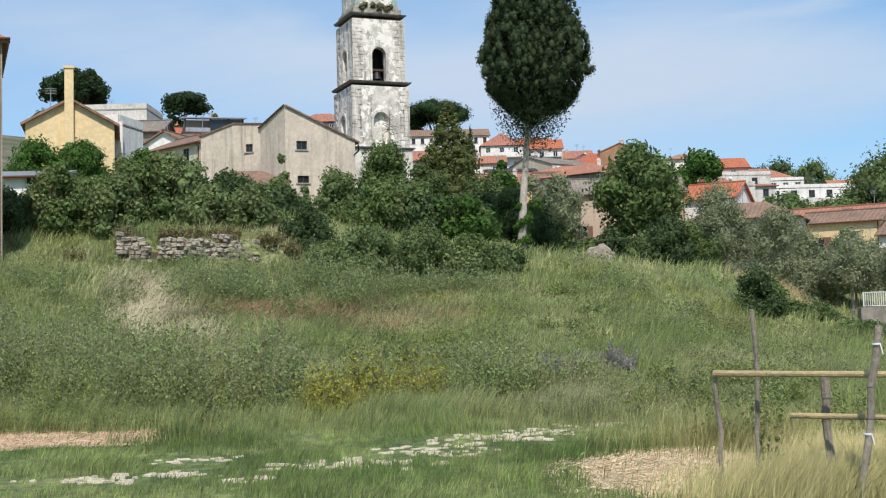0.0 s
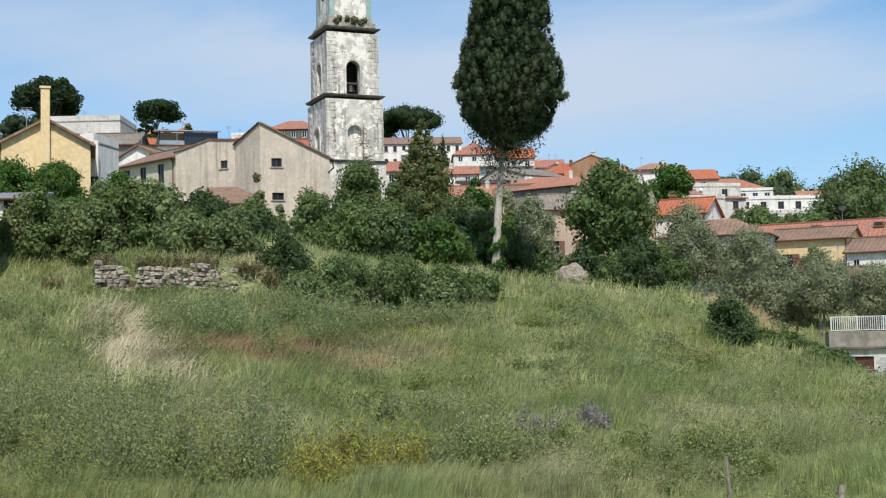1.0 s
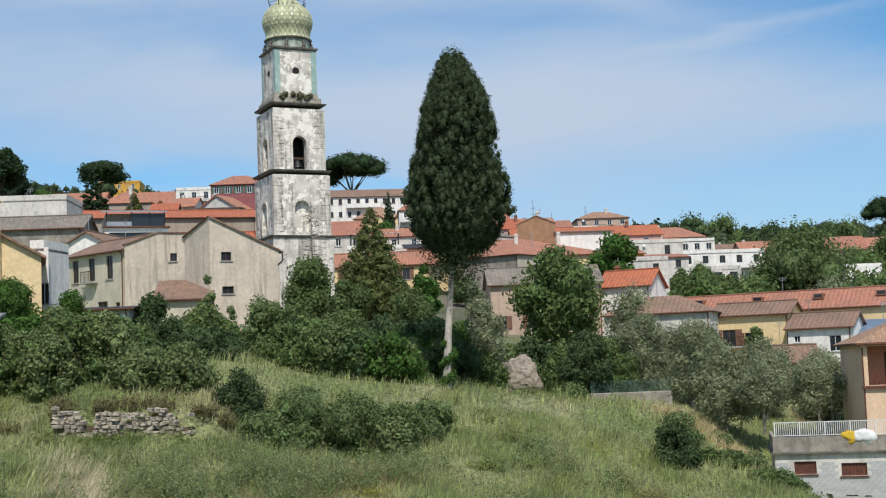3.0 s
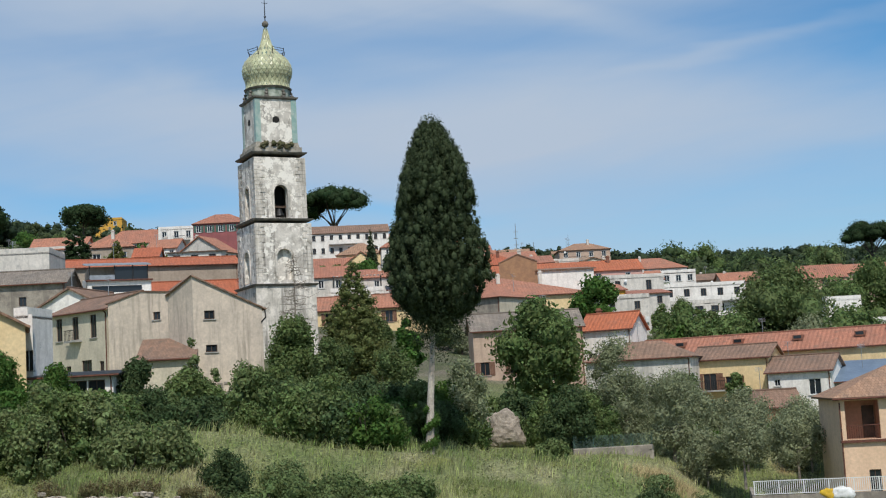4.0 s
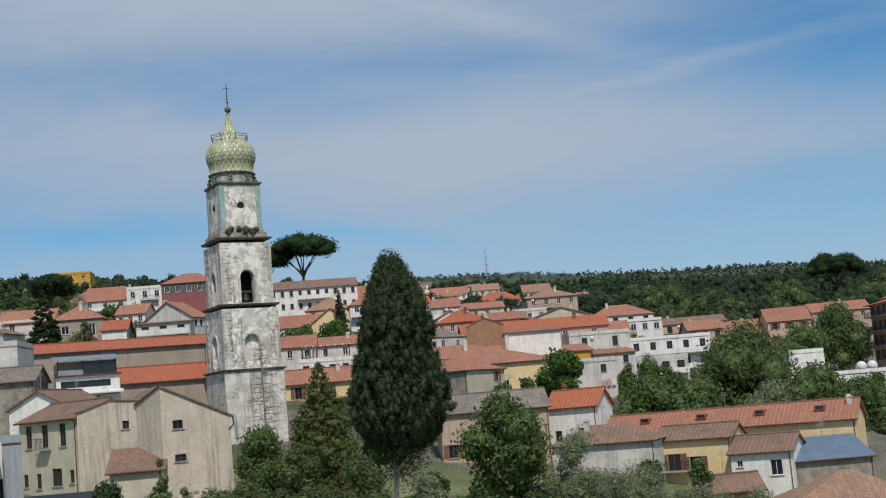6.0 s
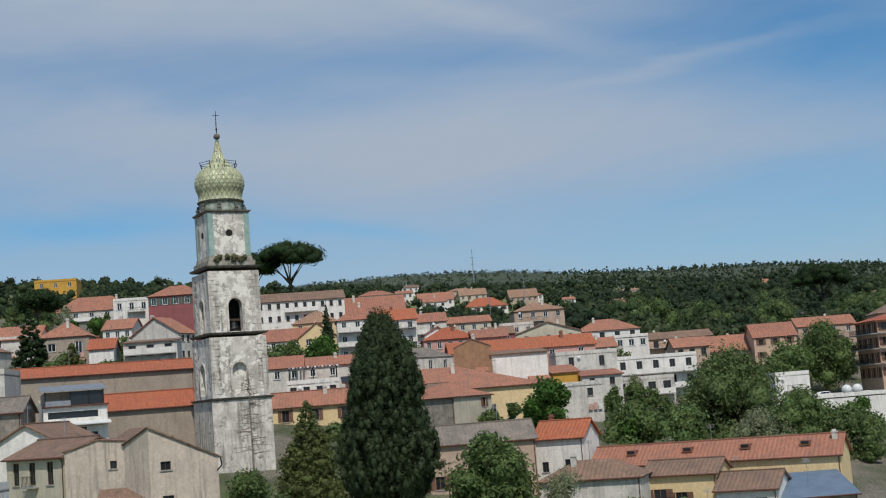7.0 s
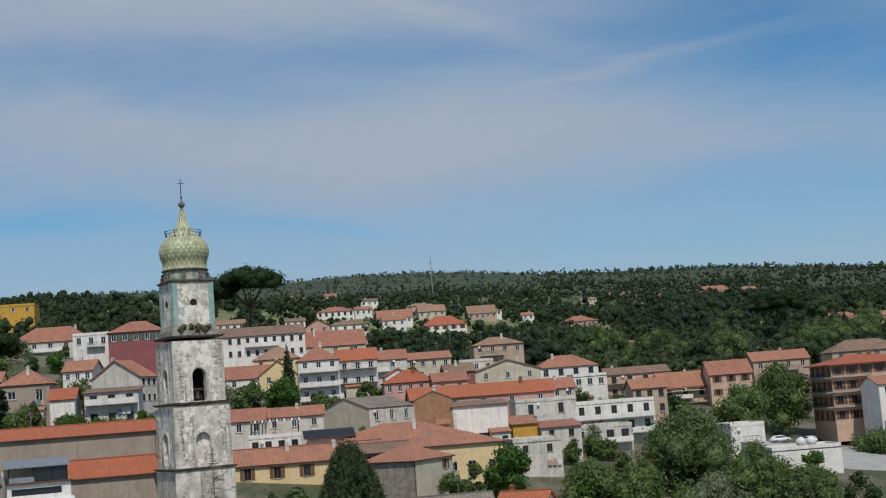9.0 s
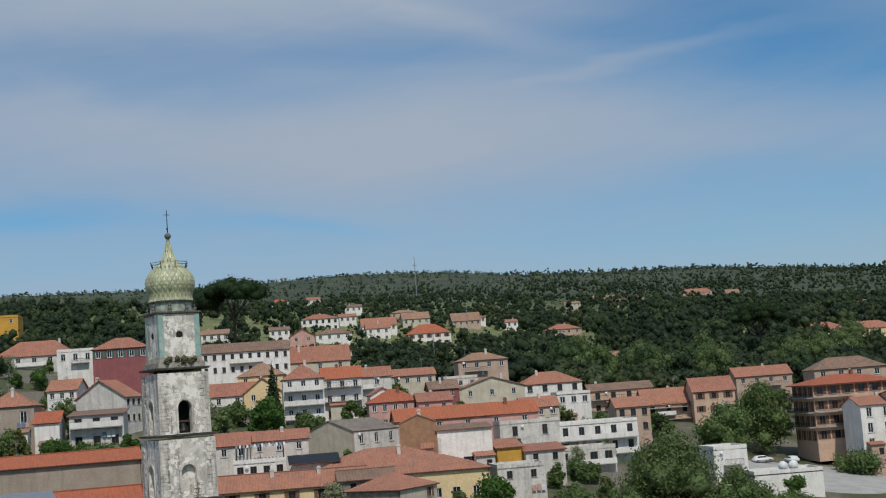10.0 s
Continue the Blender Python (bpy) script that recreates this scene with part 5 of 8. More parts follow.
    opening(ob2, (0, 0, 0), (u.x, u.y, 0), hole, "dark", False)
    rf = bmesh.new()
    uvl = rf.loops.layers.uv.new("UVMap")
    slab(rf, [(A.x - 0.2, A.y - 0.1, 9.4), (D.x, D.y, 9.5), (C.x, C.y, 10.25), (B.x * 0.55, B.y * 0.55 - 0.1, 10.32)], 0.12, uvl)
    slab(rf, [(B.x, B.y - 0.1, 10.06), (B.x * 0.55, B.y * 0.55 - 0.1, 10.31), (C.x, C.y, 10.25)], 0.12, uvl)
    bmesh.ops.recalc_face_normals(rf, faces=rf.faces)
    part("roof", rf, M["oldroof"], ob2)


grey_house()
cream = house("SE", -28.6, 115.9, -42.5, 9.4, 7.5, 20.1, 1.5, "cream", "oldroof", "cream plastered house with tall shuttered upper windows", S=[(1.6, 6.2, 1.0, 2.1), (4.3, 6.2, 1.0, 2.1), (7.2, 6.2, 1.0, 2.1), (0.8, 2.6, 0.8, 1.2), (3.0, 2.4, 0.8, 1.4), (6.0, 2.6, 1.6, 1.6), (8.4, 2.8, 0.7, 1.2)], style="dark", base=11.3)
balcony(cream, (-4.7, -3.75, 0), (1, 0, 0), 3.4, 5.3, 6.1, 0.7)
house("SE", -43.5, 151.0, 2, 8.4, 8.0, 29.7, 0.0, "palegrey", "concrete", "blank pale grey rendered house with a flat top", "flat", style="dark", base=14)
house("SW", -31.2, 75.5, 5, 4.0, 3.0, 12.0, 0.6, "white", "galv", "small white lean-to under a pale sheet roof", "shed", S=[(2.6, 0.8, 0.8, 1.4)], style="dark")
house("SE", -32.3, 128.5, -14, 6.6, 9, 21.6, 1.7, "white", "oldroof", "white gabled house with a brown tiled roof", "gabley", style="dark", S=[(5.0, 6.5, 0.8, 1.1)], base=12)
house("SE", -38.4, 138.5, 2, 13, 7, 24.9, 1.6, "stone", "greyroof", "old rubble stone house with lichen-grey tiles", style="dark", S=[(3.0, 8.0, 0.9, 1.2), (8.5, 8.4, 0.8, 1.0)], base=14)

apart = house("SW", 99.4, 252.0, 0, 17.5, 12.2, 32.2, 1.6, "sand", "newroof", "brick-pink apartment block with long balconies on each floor", "hip", S=(6, 4, 1.3, 1.7), W=(4, 4, 1.2, 2.0), style="brown", base=16.5, over=1.0, far=True)
for fl in range(3):
    zf = 32.2 - 16.5 - 2.75 - 3.0 * fl
    balcony(apart, (-8.75, -6.1, 0), (1, 0, 0), 0.0, 8.0, zf, 1.0)
    balcony(apart, (-8.75, 6.1, 0), (0, -1, 0), 0.0, 12.2, zf, 1.5)


def gallery_house():
    """A modern white house: a shop-like lower floor under an awning, a dark strip window, and a set-back glazed attic."""
    ob = thing("house", pose(-36.8, 141.7, 13.0, 0, 0, 17), "modern white house with a dark glazed attic and white awning", "house")
    w, d, h = 6.9, 11.0, 12.0
    holes = [(1.0, 2.0, 7.4, 9.7), (3.4, 4.6, 7.3, 9.7), (5.1, 5.8, 8.3, 9.1), (0.5, 5.9, 10.75, 11.5)]
    b = bmesh.new()
    facade(b, (0, 0, 0), (1, 0, 0), w, h, holes, 0.3)
    facade(b, (w, 0, 0), (0, 1, 0), d, h, [])
    facade(b, (w, d, 0), (-1, 0, 0), w, h + 1.2, [])
    q = [(0, d, 0), (0, 0, 0), (0, 0, h), (0, d, h + 1.2)]
    b.faces.new([b.verts.new(v) for v in q])
    part("wall", b, M["white"], ob)
    for hole in holes[:3]:
        opening(ob, (0, 0, 0), (1, 0, 0), hole, "dark", False)
    st = bmesh.new()
    box(st, 0.45, 5.95, 0.22, 0.29, 10.7, 11.55)
    part("window_strip", st, M["glass"], ob, "long dark strip window")
    lo = bmesh.new()
    box(lo, 0.25, w - 0.1, -0.03, -0.005, 9.75, 10.2)
    part("beam", lo, M["cream"], ob)
    aw = bmesh.new()
    vs = [aw.verts.new(v) for v in ((0.1, 0.0, 10.35), (w + 0.3, 0.0, 10.35), (w + 0.3, -1.2, 10.05), (0.1, -1.2, 10.05), (0.1, 0.0, 10.25), (w + 0.3, 0.0, 10.25), (w + 0.3, -1.2, 9.93), (0.1, -1.2, 9.93))]
    for f in ((0, 1, 2, 3), (7, 6, 5, 4), (0, 4, 5, 1), (1, 5, 6, 2), (2, 6, 7, 3), (3, 7, 4, 0)):
        aw.faces.new([vs[i] for i in f])
    part("awning", aw, M["whitepaint"], ob, "white awning over the terrace")
    ed = bmesh.new()
    box(ed, -0.15, w + 0.2, -0.35, 0.5, h, h + 0.16, 0.02)
    part("eave", ed, M["rust"], ob, "brown eave strip")
    de = bmesh.new()
    box(de, 0.1, w, 0.5, d - 0.1, h - 0.1, h + 0.05)
    part("deck", de, M["concrete"], ob)
    at_ = bmesh.new()
    box(at_, 0.25, w - 0.2, 1.7, d - 0.3, h + 0.06, h + 1.75)
    part("attic", at_, M["taupe"], ob)
    gl = bmesh.new()
    box(gl, 3.0, w - 0.25, 0.75, 0.82, h + 0.2, h + 1.7)
    part("pane", gl, M["glass"], ob, "dark attic glazing")
    for x_ in (0.3, 3.0, 5.0, w - 0.3):
        pb = bmesh.new()
        box(pb, x_ - 0.06, x_ + 0.06, 0.62, 0.74, h + 0.1, h + 1.85)
        part("post", pb, M["iron"], ob)
    rl = bmesh.new()
    box(rl, 0.3, 3.0, 0.55, 0.62, h + 0.16, h + 0.75)
    part("rail", rl, M["galv"], ob, "glazed balcony rail")
    tp = bmesh.new()
    vs = [tp.verts.new(v) for v in ((-0.2, 0.35, h + 1.9), (w + 0.1, 0.35, h + 1.9), (w + 0.1, 5.5, h + 2.6), (-0.2, 5.5, h + 2.6), (-0.2, 0.35, h + 1.78), (w + 0.1, 0.35, h + 1.78), (w + 0.1, 5.5, h + 2.48), (-0.2, 5.5, h + 2.48))]
    for f in ((0, 1, 2, 3), (7, 6, 5, 4), (0, 4, 5, 1), (1, 5, 6, 2), (2, 6, 7, 3), (3, 7, 4, 0)):
        tp.faces.new([vs[i] for i in f])
    part("roof", tp, M["galv"], ob, "pale sheet metal roof")
    balcony(ob, (0, 0, 0), (1, 0, 0), -0.3, w + 0.6, 7.2, 1.5)


gallery_house()


def lived_in():
    """Lean-tos, balconies, dishes and washing that break up the plain town fronts."""
    for ob, w, d, h, seed in TOWN:
        dice = np.random.default_rng(seed + 5)
        if dice.uniform() < 0.5 and h > 5.5:
            lw, ld, lh = w * dice.uniform(0.3, 0.55), dice.uniform(1.6, 2.8), h * dice.uniform(0.42, 0.6)
            x0 = dice.uniform(-w / 2, w / 2 - lw)
            b = bmesh.new()
            box(b, x0, x0 + lw, -d / 2 - ld, -d / 2 + 0.02, 0, lh)
            wing = part("lean_to", b, M[("white", "palegrey", "cream", "stone", "palepink")[int(dice.integers(0, 5))]], ob, "low plastered lean-to")
            r = bmesh.new()
            uvl = r.loops.layers.uv.new("UVMap")
            slab(r, [(x0 - 0.2, -d / 2 - ld - 0.3, lh - 0.02), (x0 + lw + 0.2, -d / 2 - ld - 0.3, lh - 0.02), (x0 + lw + 0.2, -d / 2, lh + ld * 0.3), (x0 - 0.2, -d / 2, lh + ld * 0.3)], 0.14, uvl)
            part("roof", r, M[("roof", "oldroof", "tanroof", "greyroof")[int(dice.integers(0, 4))]], wing)
            wb = bmesh.new()
            box(wb, x0 + lw * 0.55, x0 + lw * 0.55 + 0.9, -d / 2 - ld - 0.02, -d / 2 - ld + 0.1, lh - 2.0, lh - 0.7)
            part("window", wb, M["dark"], wing)
        elif dice.uniform() < 0.55 and h > 5 and w > 6:
            a_ = dice.uniform(0.0, 0.4)
            balcony(ob, (-w / 2, -d / 2, 0), (1, 0, 0), w * a_, w * (a_ + dice.uniform(0.35, 0.6)), h - 2.75, 1.1, "iron", dice.uniform() < 0.4)
        if dice.uniform() < 0.22:
            sd = bmesh.new()
            x_ = dice.uniform(-0.4, 0.4) * w
            bmesh.ops.create_cone(sd, cap_ends=True, segments=12, radius1=0.3, radius2=0.08, depth=0.1, matrix=Matrix.Translation((x_, -d / 2 - 0.35, h - 0.6)) @ Matrix.Rotation(radians(70), 4, "X"))
            rod(sd, (x_, -d / 2 - 0.3, h - 0.62), (x_, -d / 2, h - 0.9), 0.03, 0.03, 5)
            part("dish", sd, M["whitepaint"], ob, "white satellite dish")
        if dice.uniform() < 0.3 and h > 5:
            x_ = dice.uniform(-0.4, 0.2) * w
            for k in range(3):
                cb = bmesh.new()
                box(cb, x_ + 0.75 * k, x_ + 0.75 * k + 0.6, -d / 2 - 0.32, -d / 2 - 0.29, h - 3.9, h - 3.0 + 0.15 * (k % 2))
                part("washing", cb, M[("whitepaint", "pink", "blueroof")[int(dice.integers(0, 3))]], ob, "cloth hung out to dry")


lived_in()


def garage():
    g = thing("garage", pose(20.5, 82.0, -1.6, 0, 0, -12), "block-built grey garage with a walled roof terrace", "garage")
    w, d, h = 9.0, 7.0, 3.6
    holes = [(1.15, 2.5, 2.35, 3.15), (4.0, 5.55, 2.2, 3.0)]
    b = bmesh.new()
    facade(b, (0, 0, 0), (1, 0, 0), w, h, holes)
    for o, u, wd in (((0, d, 0), (0, -1, 0), d), ((w, 0, 0), (0, 1, 0), d), ((w, d, 0), (-1, 0, 0), w)):
        facade(b, o, u, wd, h, [])
    part("wall", b, M["palegrey"], g)
    for hole in holes:
        fr = bmesh.new()
        u0, u1, z0, z1 = hole
        rbox(fr, (0, 0, 0), (1, 0, 0), u0, u1, 0.14, 0.2, z0, z1)
        win = part("window", fr, M["rust"], g, "rusted iron window grating")
        for k in range(7):
            a_ = u0 + (u1 - u0) * (k + 0.5) / 7
            br = bmesh.new()
            rbox(br, (0, 0, 0), (1, 0, 0), a_ - 0.02, a_ + 0.02, 0.08, 0.137, z0, z1)
            part("bar", br, M["rust"], win)
        sl = bmesh.new()
        rbox(sl, (0, 0, 0), (1, 0, 0), u0 - 0.1, u1 + 0.1, -0.1, 0.1, z0 - 0.1, z0 - 0.01)
        part("sill", sl, M["rust"], win)
    s = bmesh.new()
    box(s, -0.25, w + 0.2, -0.25, d, h, h + 0.16, 0.02)
    part("slab", s, M["cornice"], g, "dark stained slab edge")
    pr = bmesh.new()
    box(pr, -0.1, w, -0.1, 0.12, h + 0.16, h + 1.1)
    box(pr, -0.1, 0.12, 0.12, d, h + 0.16, h + 1.1)
    part("parapet", pr, M["stone"], g, "stained rubble parapet")
    k, r = 0.0, bmesh.new()
    rbox(r, (0, 0, 0), (1, 0, 0), 0, w, 0.0, 0.05, h + 1.98, h + 2.03)
    rbox(r, (0, 0, 0), (1, 0, 0), 0, w, 0.0, 0.05, h + 1.16, h + 1.2)
    rail = part("railing", r, M["whitepaint"], g, "white painted terrace railing")
    bar = bmesh.new()
    box(bar, -0.018, 0.018, 0.008, 0.042, h + 1.2, h + 1.98)
    me = bpy.data.meshes.new("bar")
    bar.to_mesh(me)
    bar.free()
    me.materials.append(M["whitepaint"])
    n_ = 70
    for i in range(n_):
        o = new("bar", me)
        o.parent = rail
        o.location.x = w * (i + 0.5) / n_
        if i % 12 == 0:
            o.scale.x = 2.2
    # blocks of the front wall
    bl = bmesh.new()
    box(bl, -0.19, 0.19, -0.018, 0.01, 0.008, 0.192)
    me = bpy.data.meshes.new("block")
    bl.to_mesh(me)
    bl.free()
    me.materials.append(M["block"])
    for j in range(15):
        z = 0.1 + 0.2 * j
        for i in range(21):
            x_ = 0.22 + 0.4 * i + 0.2 * (j % 2)
            if x_ > w - 0.25 or any(u0 - 0.21 < x_ < u1 + 0.21 and z0 - 0.2 < z < z1 for u0, u1, z0, z1 in holes):
                continue
            o = new("block", me)
            o.parent = g
            o.location = (x_, 0, z)
    # dark paint scrawls, as plain bars
    for x0, x1, z0, z1 in ((1.75, 1.83, 0.75, 1.2), (1.6, 2.0, 1.15, 1.22), (2.2, 2.28, 0.7, 1.2), (2.2, 2.5, 0.7, 0.78), (2.43, 2.5, 0.78, 0.95), (3.1, 3.35, 0.2, 1.1), (4.2, 4.9, 0.95, 1.02), (5.3, 5.7, 0.9, 0.97)):
        gb = bmesh.new()
        box(gb, x0, x1, -0.03, -0.022, z0, z1)
        part("paint_bar", gb, M["dark"], g, "dark painted bar on the wall")
    for k, (x_, mt, lab, sc) in enumerate(((4.6, "yellowcloth", "yellow cloth heaped on the terrace wall", 0.6), (5.5, "whitepaint", "white cloth drying on the terrace wall", 0.75))):
        cb = bmesh.new()
        bmesh.ops.create_icosphere(cb, subdivisions=3, radius=sc)
        for v in cb.verts:
            v.co *= 0.8 + 0.45 * noise.noise(v.co * 2.5 + Vector((k * 7, 0, 0)))
            v.co.y *= 0.3
            v.co.z *= 0.8
        ob = part("cloth", cb, M[mt], None, "", True)
        ob.matrix_basis = g.matrix_basis @ pose(x_, -0.02, h + 1.0)
        tagged(ob, lab, "cloth")


M["block"] = mat("painted_blocks", (0.5, 0.5, 0.49), 0.95, (0.42, 0.42, 0.41), 1.0, 10.0, 0.4, obj=0.08)
M["yellowcloth"] = mat("yellow_cloth", (0.62, 0.4, 0.03), 0.9, (0.55, 0.34, 0.03), 2.0, 12.0, 0.3)
garage()
BUILT.append((24, 85, 5))


def post(name, p, q, r, label, tied=False):
    ob = thing(name, pose(*p), label, "fence post", "fence posts")
    bm = bmesh.new()
    v = Vector(q) - Vector(p)
    rng = np.random.default_rng(int(abs(p[0]) * 100))
    a_ = Vector((0, 0, -0.3))
    for i in range(6):
        b_ = v * ((i + 1) / 6) + Vector((rng.normal(0, 0.012), rng.normal(0, 0.012), 0))
        rod(bm, a_, b_, r * rng.uniform(0.9, 1.1), r * rng.uniform(0.85, 1.0), 8)
        a_ = b_
    part("stake", bm, M["fencewood"], ob)
    if tied:
        tb = bmesh.new()
        for k in (0.42, 0.9):
            c_ = v * k
            bmesh.ops.create_cone(tb, cap_ends=True, segments=10, radius1=r * 1.12, radius2=r * 1.1, depth=0.014, matrix=Matrix.Translation(c_))
            rod(tb, c_ + Vector((0.02, -r, 0)), c_ + Vector((0.035, -r - 0.02, -0.08)), 0.006, 0.004, 5)
        part("tie", tb, M["whitepaint"], ob, "white rag tie")


M["railwood"] = mat("yellowed_pole_wood", (0.5, 0.38, 0.2), 0.85, (0.38, 0.29, 0.16), 3.0, 22.0, 0.6)


def fence():
    post("fence_post", (1.87, 11.0, 0.4), (1.856, 11.0, 1.94), 0.02, "thin leaning weathered stake")
    post("fence_post", (2.37, 10.72, 0.4), (2.35, 10.72, 1.38), 0.036, "short thick weathered fence post")
    post("fence_post", (2.42, 10.02, 0.4), (2.625, 10.08, 1.78), 0.03, "leaning weathered post tied with white rag", True)
    for p, q, r, lab in (((1.53, 11.02, 1.42), (4.2, 9.3, 1.39), 0.026, "weathered round wooden upper rail"), ((2.08, 10.72, 1.085), (4.2, 9.3, 1.07), 0.022, "weathered round wooden lower rail")):
        bm = bmesh.new()
        p, q = Vector(p), Vector(q)
        for i in range(8):
            rod(bm, p.lerp(q, i / 8), p.lerp(q, (i + 1.02) / 8), r * random.uniform(0.93, 1.05), r * random.uniform(0.93, 1.05), 9)
        ob = part("fence_rail", bm, M["railwood"])
        tagged(ob, lab, "fence rail", "fence rails")
    # a broken stub under the rail's end
    post("fence_post", (1.57, 11.06, 0.4), (1.56, 11.04, 1.45), 0.02, "thin broken stake under the rail end")


fence()


def patch(name, x, y, rx, ry, seed, material, label, lift=0.03, turn=0.0):
    """A thin uneven patch that follows the ground."""
    n_ = 40
    c, s = math.cos(turn), math.sin(turn)
    verts, faces = [], []
    rings = 7
    for j in range(rings + 1):
        for i in range(n_):
            a_ = 2 * math.pi * i / n_
            edge = 1 + 0.35 * noise.noise((math.cos(a_) * 1.6 + seed, math.sin(a_) * 1.6, seed)) + 0.14 * noise.noise((math.cos(a_) * 6 + seed, math.sin(a_) * 6, seed))
            px, py = rx * edge * math.cos(a_) * j / rings, ry * edge * math.sin(a_) * j / rings
            wx, wy = x + px * c - py * s, y + px * s + py * c
            verts.append((wx, wy, height(wx, wy) + (lift if j < rings else -0.03)))
    for j in range(rings):
        for i in range(n_):
            faces.append((j * n_ + i, j * n_ + (i + 1) % n_, (j + 1) * n_ + (i + 1) % n_, (j + 1) * n_ + i))
    ob = mesh_part(name, verts, faces, material, smooth=True)
    return tagged(ob, label, "ground patch", "", "structure")


M["straw"] = mat("dry_mown_straw", (0.66, 0.51, 0.32), 0.95, (0.52, 0.38, 0.23), 1.2, 25.0, 0.9)
M["gravel"] = mat("pale_limestone", (0.8, 0.7, 0.52), 0.95, (0.6, 0.52, 0.38), 2.5, 30.0, 0.6, obj=0.12)
M["asphalt"] = mat("pale_concrete_yard", (0.42, 0.41, 0.38), 0.9, (0.34, 0.33, 0.31), 0.3, 4.0, 0.2)
patch("dry_patch", -7.8, 19.6, 2.7, 2.2, 2.0, M["straw"], "dry reddish straw patch beside the lane", 0.02)
patch("dry_patch", 1.75, 12.9, 1.3, 2.3, 5.0, M["straw"], "dry mown straw patch by the fence", 0.02)
patch("pavement", 88, 235, 22, 20, 3.0, M["asphalt"], "pale concrete yard below the apartments", 0.12)


# worn spots of the lane where stone shows: place, half sizes, number of stones
STONES = ((-4.4, 13.4, 0.5, 0.3, 34), (-3.75, 13.9, 0.35, 0.25, 22), (-3.9, 15.5, 0.35, 0.35, 20), (-2.95, 13.4, 0.35, 0.25, 22), (-2.1, 14.6, 0.6, 0.5, 44), (-1.2, 16.2, 0.6, 0.7, 50), (-0.5, 18.0, 0.6, 0.6, 44), (0.2, 19.2, 0.5, 0.45, 40), (1.05, 20.4, 0.5, 0.35, 24))


def stone_lane():
    lane = thing("stone_lane", pose(0, 0, 0), "worn pale stones showing through the grass lane", "stone path")
    rng = np.random.default_rng(21)
    shapes = []
    for k in range(6):
        bm = bmesh.new()
        n_ = 9
        top = [bm.verts.new((math.cos(a_) * rng.uniform(0.75, 1.1), math.sin(a_) * rng.uniform(0.6, 0.95), rng.uniform(0.0, 0.035))) for a_ in np.linspace(0, 2 * math.pi, n_, endpoint=False)]
        low = [bm.verts.new((v.co.x * 1.12, v.co.y * 1.12, -0.08)) for v in top]
        bm.faces.new(top)
        for i in range(n_):
            bm.faces.new((top[i], low[i], low[(i + 1) % n_], top[(i + 1) % n_]))
        me = bpy.data.meshes.new("stone")
        bm.to_mesh(me)
        bm.free()
        me.materials.append(M["gravel"])
        shapes.append(me)
    spots = [c for c in STONES for i in range(c[4])]
    for i, c in enumerate(spots):
        x_, y_ = rng.normal(c[0], c[2] * 0.65), rng.normal(c[1], c[3] * 0.65)
        o = new("stone", shapes[i % 6])
        o.parent = lane
        s_ = 0.016 + 0.055 * rng.uniform() ** 2
        o.location = (x_, y_, height(x_, y_) + 0.016)
        o.scale = (s_ * 1.5, s_ * 1.5, 0.3)
        o.rotation_euler[2] = rng.uniform(-0.5, 0.7)


stone_lane()


def ruin_wall():
    wall = thing("retaining_wall", pose(0, 0, 0), "crumbling rubble stone retaining wall half overgrown", "stone wall")
    rng = np.random.default_rng(40)
    shapes = []
    for k in range(7):
        bm = bmesh.new()
        box(bm, -0.5, 0.5, -0.5, 0.5, -0.5, 0.5, 0.14)
        for v in bm.verts:
            v.co += Vector(rng.normal(0, 0.06, 3))
        me = bpy.data.meshes.new("stone")
        bm.to_mesh(me)
        bm.free()
        me.materials.append(M["palestone"])
        shapes.append(me)
    cnt = 0
    for j in range(9):
        x_ = -18.9
        while x_ < -12.4:
            wd = rng.uniform(0.16, 0.42)
            t = (x_ + 19.6) / 7.8
            y_ = 60.6 + 0.15 * math.sin(x_ * 1.3)
            foot = 5.75 - 0.05 * (x_ + 18.9)
            zz = foot - 0.35 + 0.2 * j
            top_ = foot + 1.2 + 0.45 * noise.noise((x_ * 0.6, 0, 2)) - (0.9 if 0.25 < t < 0.33 else 0)
            if zz < top_ and cnt < 300 and noise.noise((x_ * 0.9, zz * 1.6, 8)) > -0.3:
                o = new("stone", shapes[cnt % 7])
                o.parent = wall
                o.location = (x_ + wd / 2, y_ - rng.uniform(0, 0.22), zz + rng.uniform(-0.04, 0.04))
                o.scale = (wd * rng.uniform(0.85, 1.0), rng.uniform(0.3, 0.5), rng.uniform(0.14, 0.21))
                o.rotation_euler = (rng.normal(0, 0.1), rng.normal(0, 0.12), -0.28 + rng.normal(0, 0.08))
                cnt += 1
            x_ += wd
    cb = bmesh.new()
    vs = []
    for t in np.linspace(0, 1, 12):
        vs.append((-19.0 + 6.7 * t, 60.85, 5.75 - 0.33 * t))
    for i in range(11):
        a_, b_ = vs[i], vs[i + 1]
        cb.faces.new([cb.verts.new(v) for v in ((a_[0], a_[1], a_[2] - 0.6), (b_[0], b_[1], b_[2] - 0.6), (b_[0], b_[1], b_[2] + 0.5), (a_[0], a_[1], a_[2] + 0.5))])
        cb.faces.new([cb.verts.new(v) for v in ((a_[0], a_[1], a_[2] + 0.5), (b_[0], b_[1], b_[2] + 0.5), (b_[0], b_[1] + 1.2, b_[2] + 0.4), (a_[0], a_[1] + 1.2, a_[2] + 0.4))])
    part("earth_core", cb, M["soil"], wall)


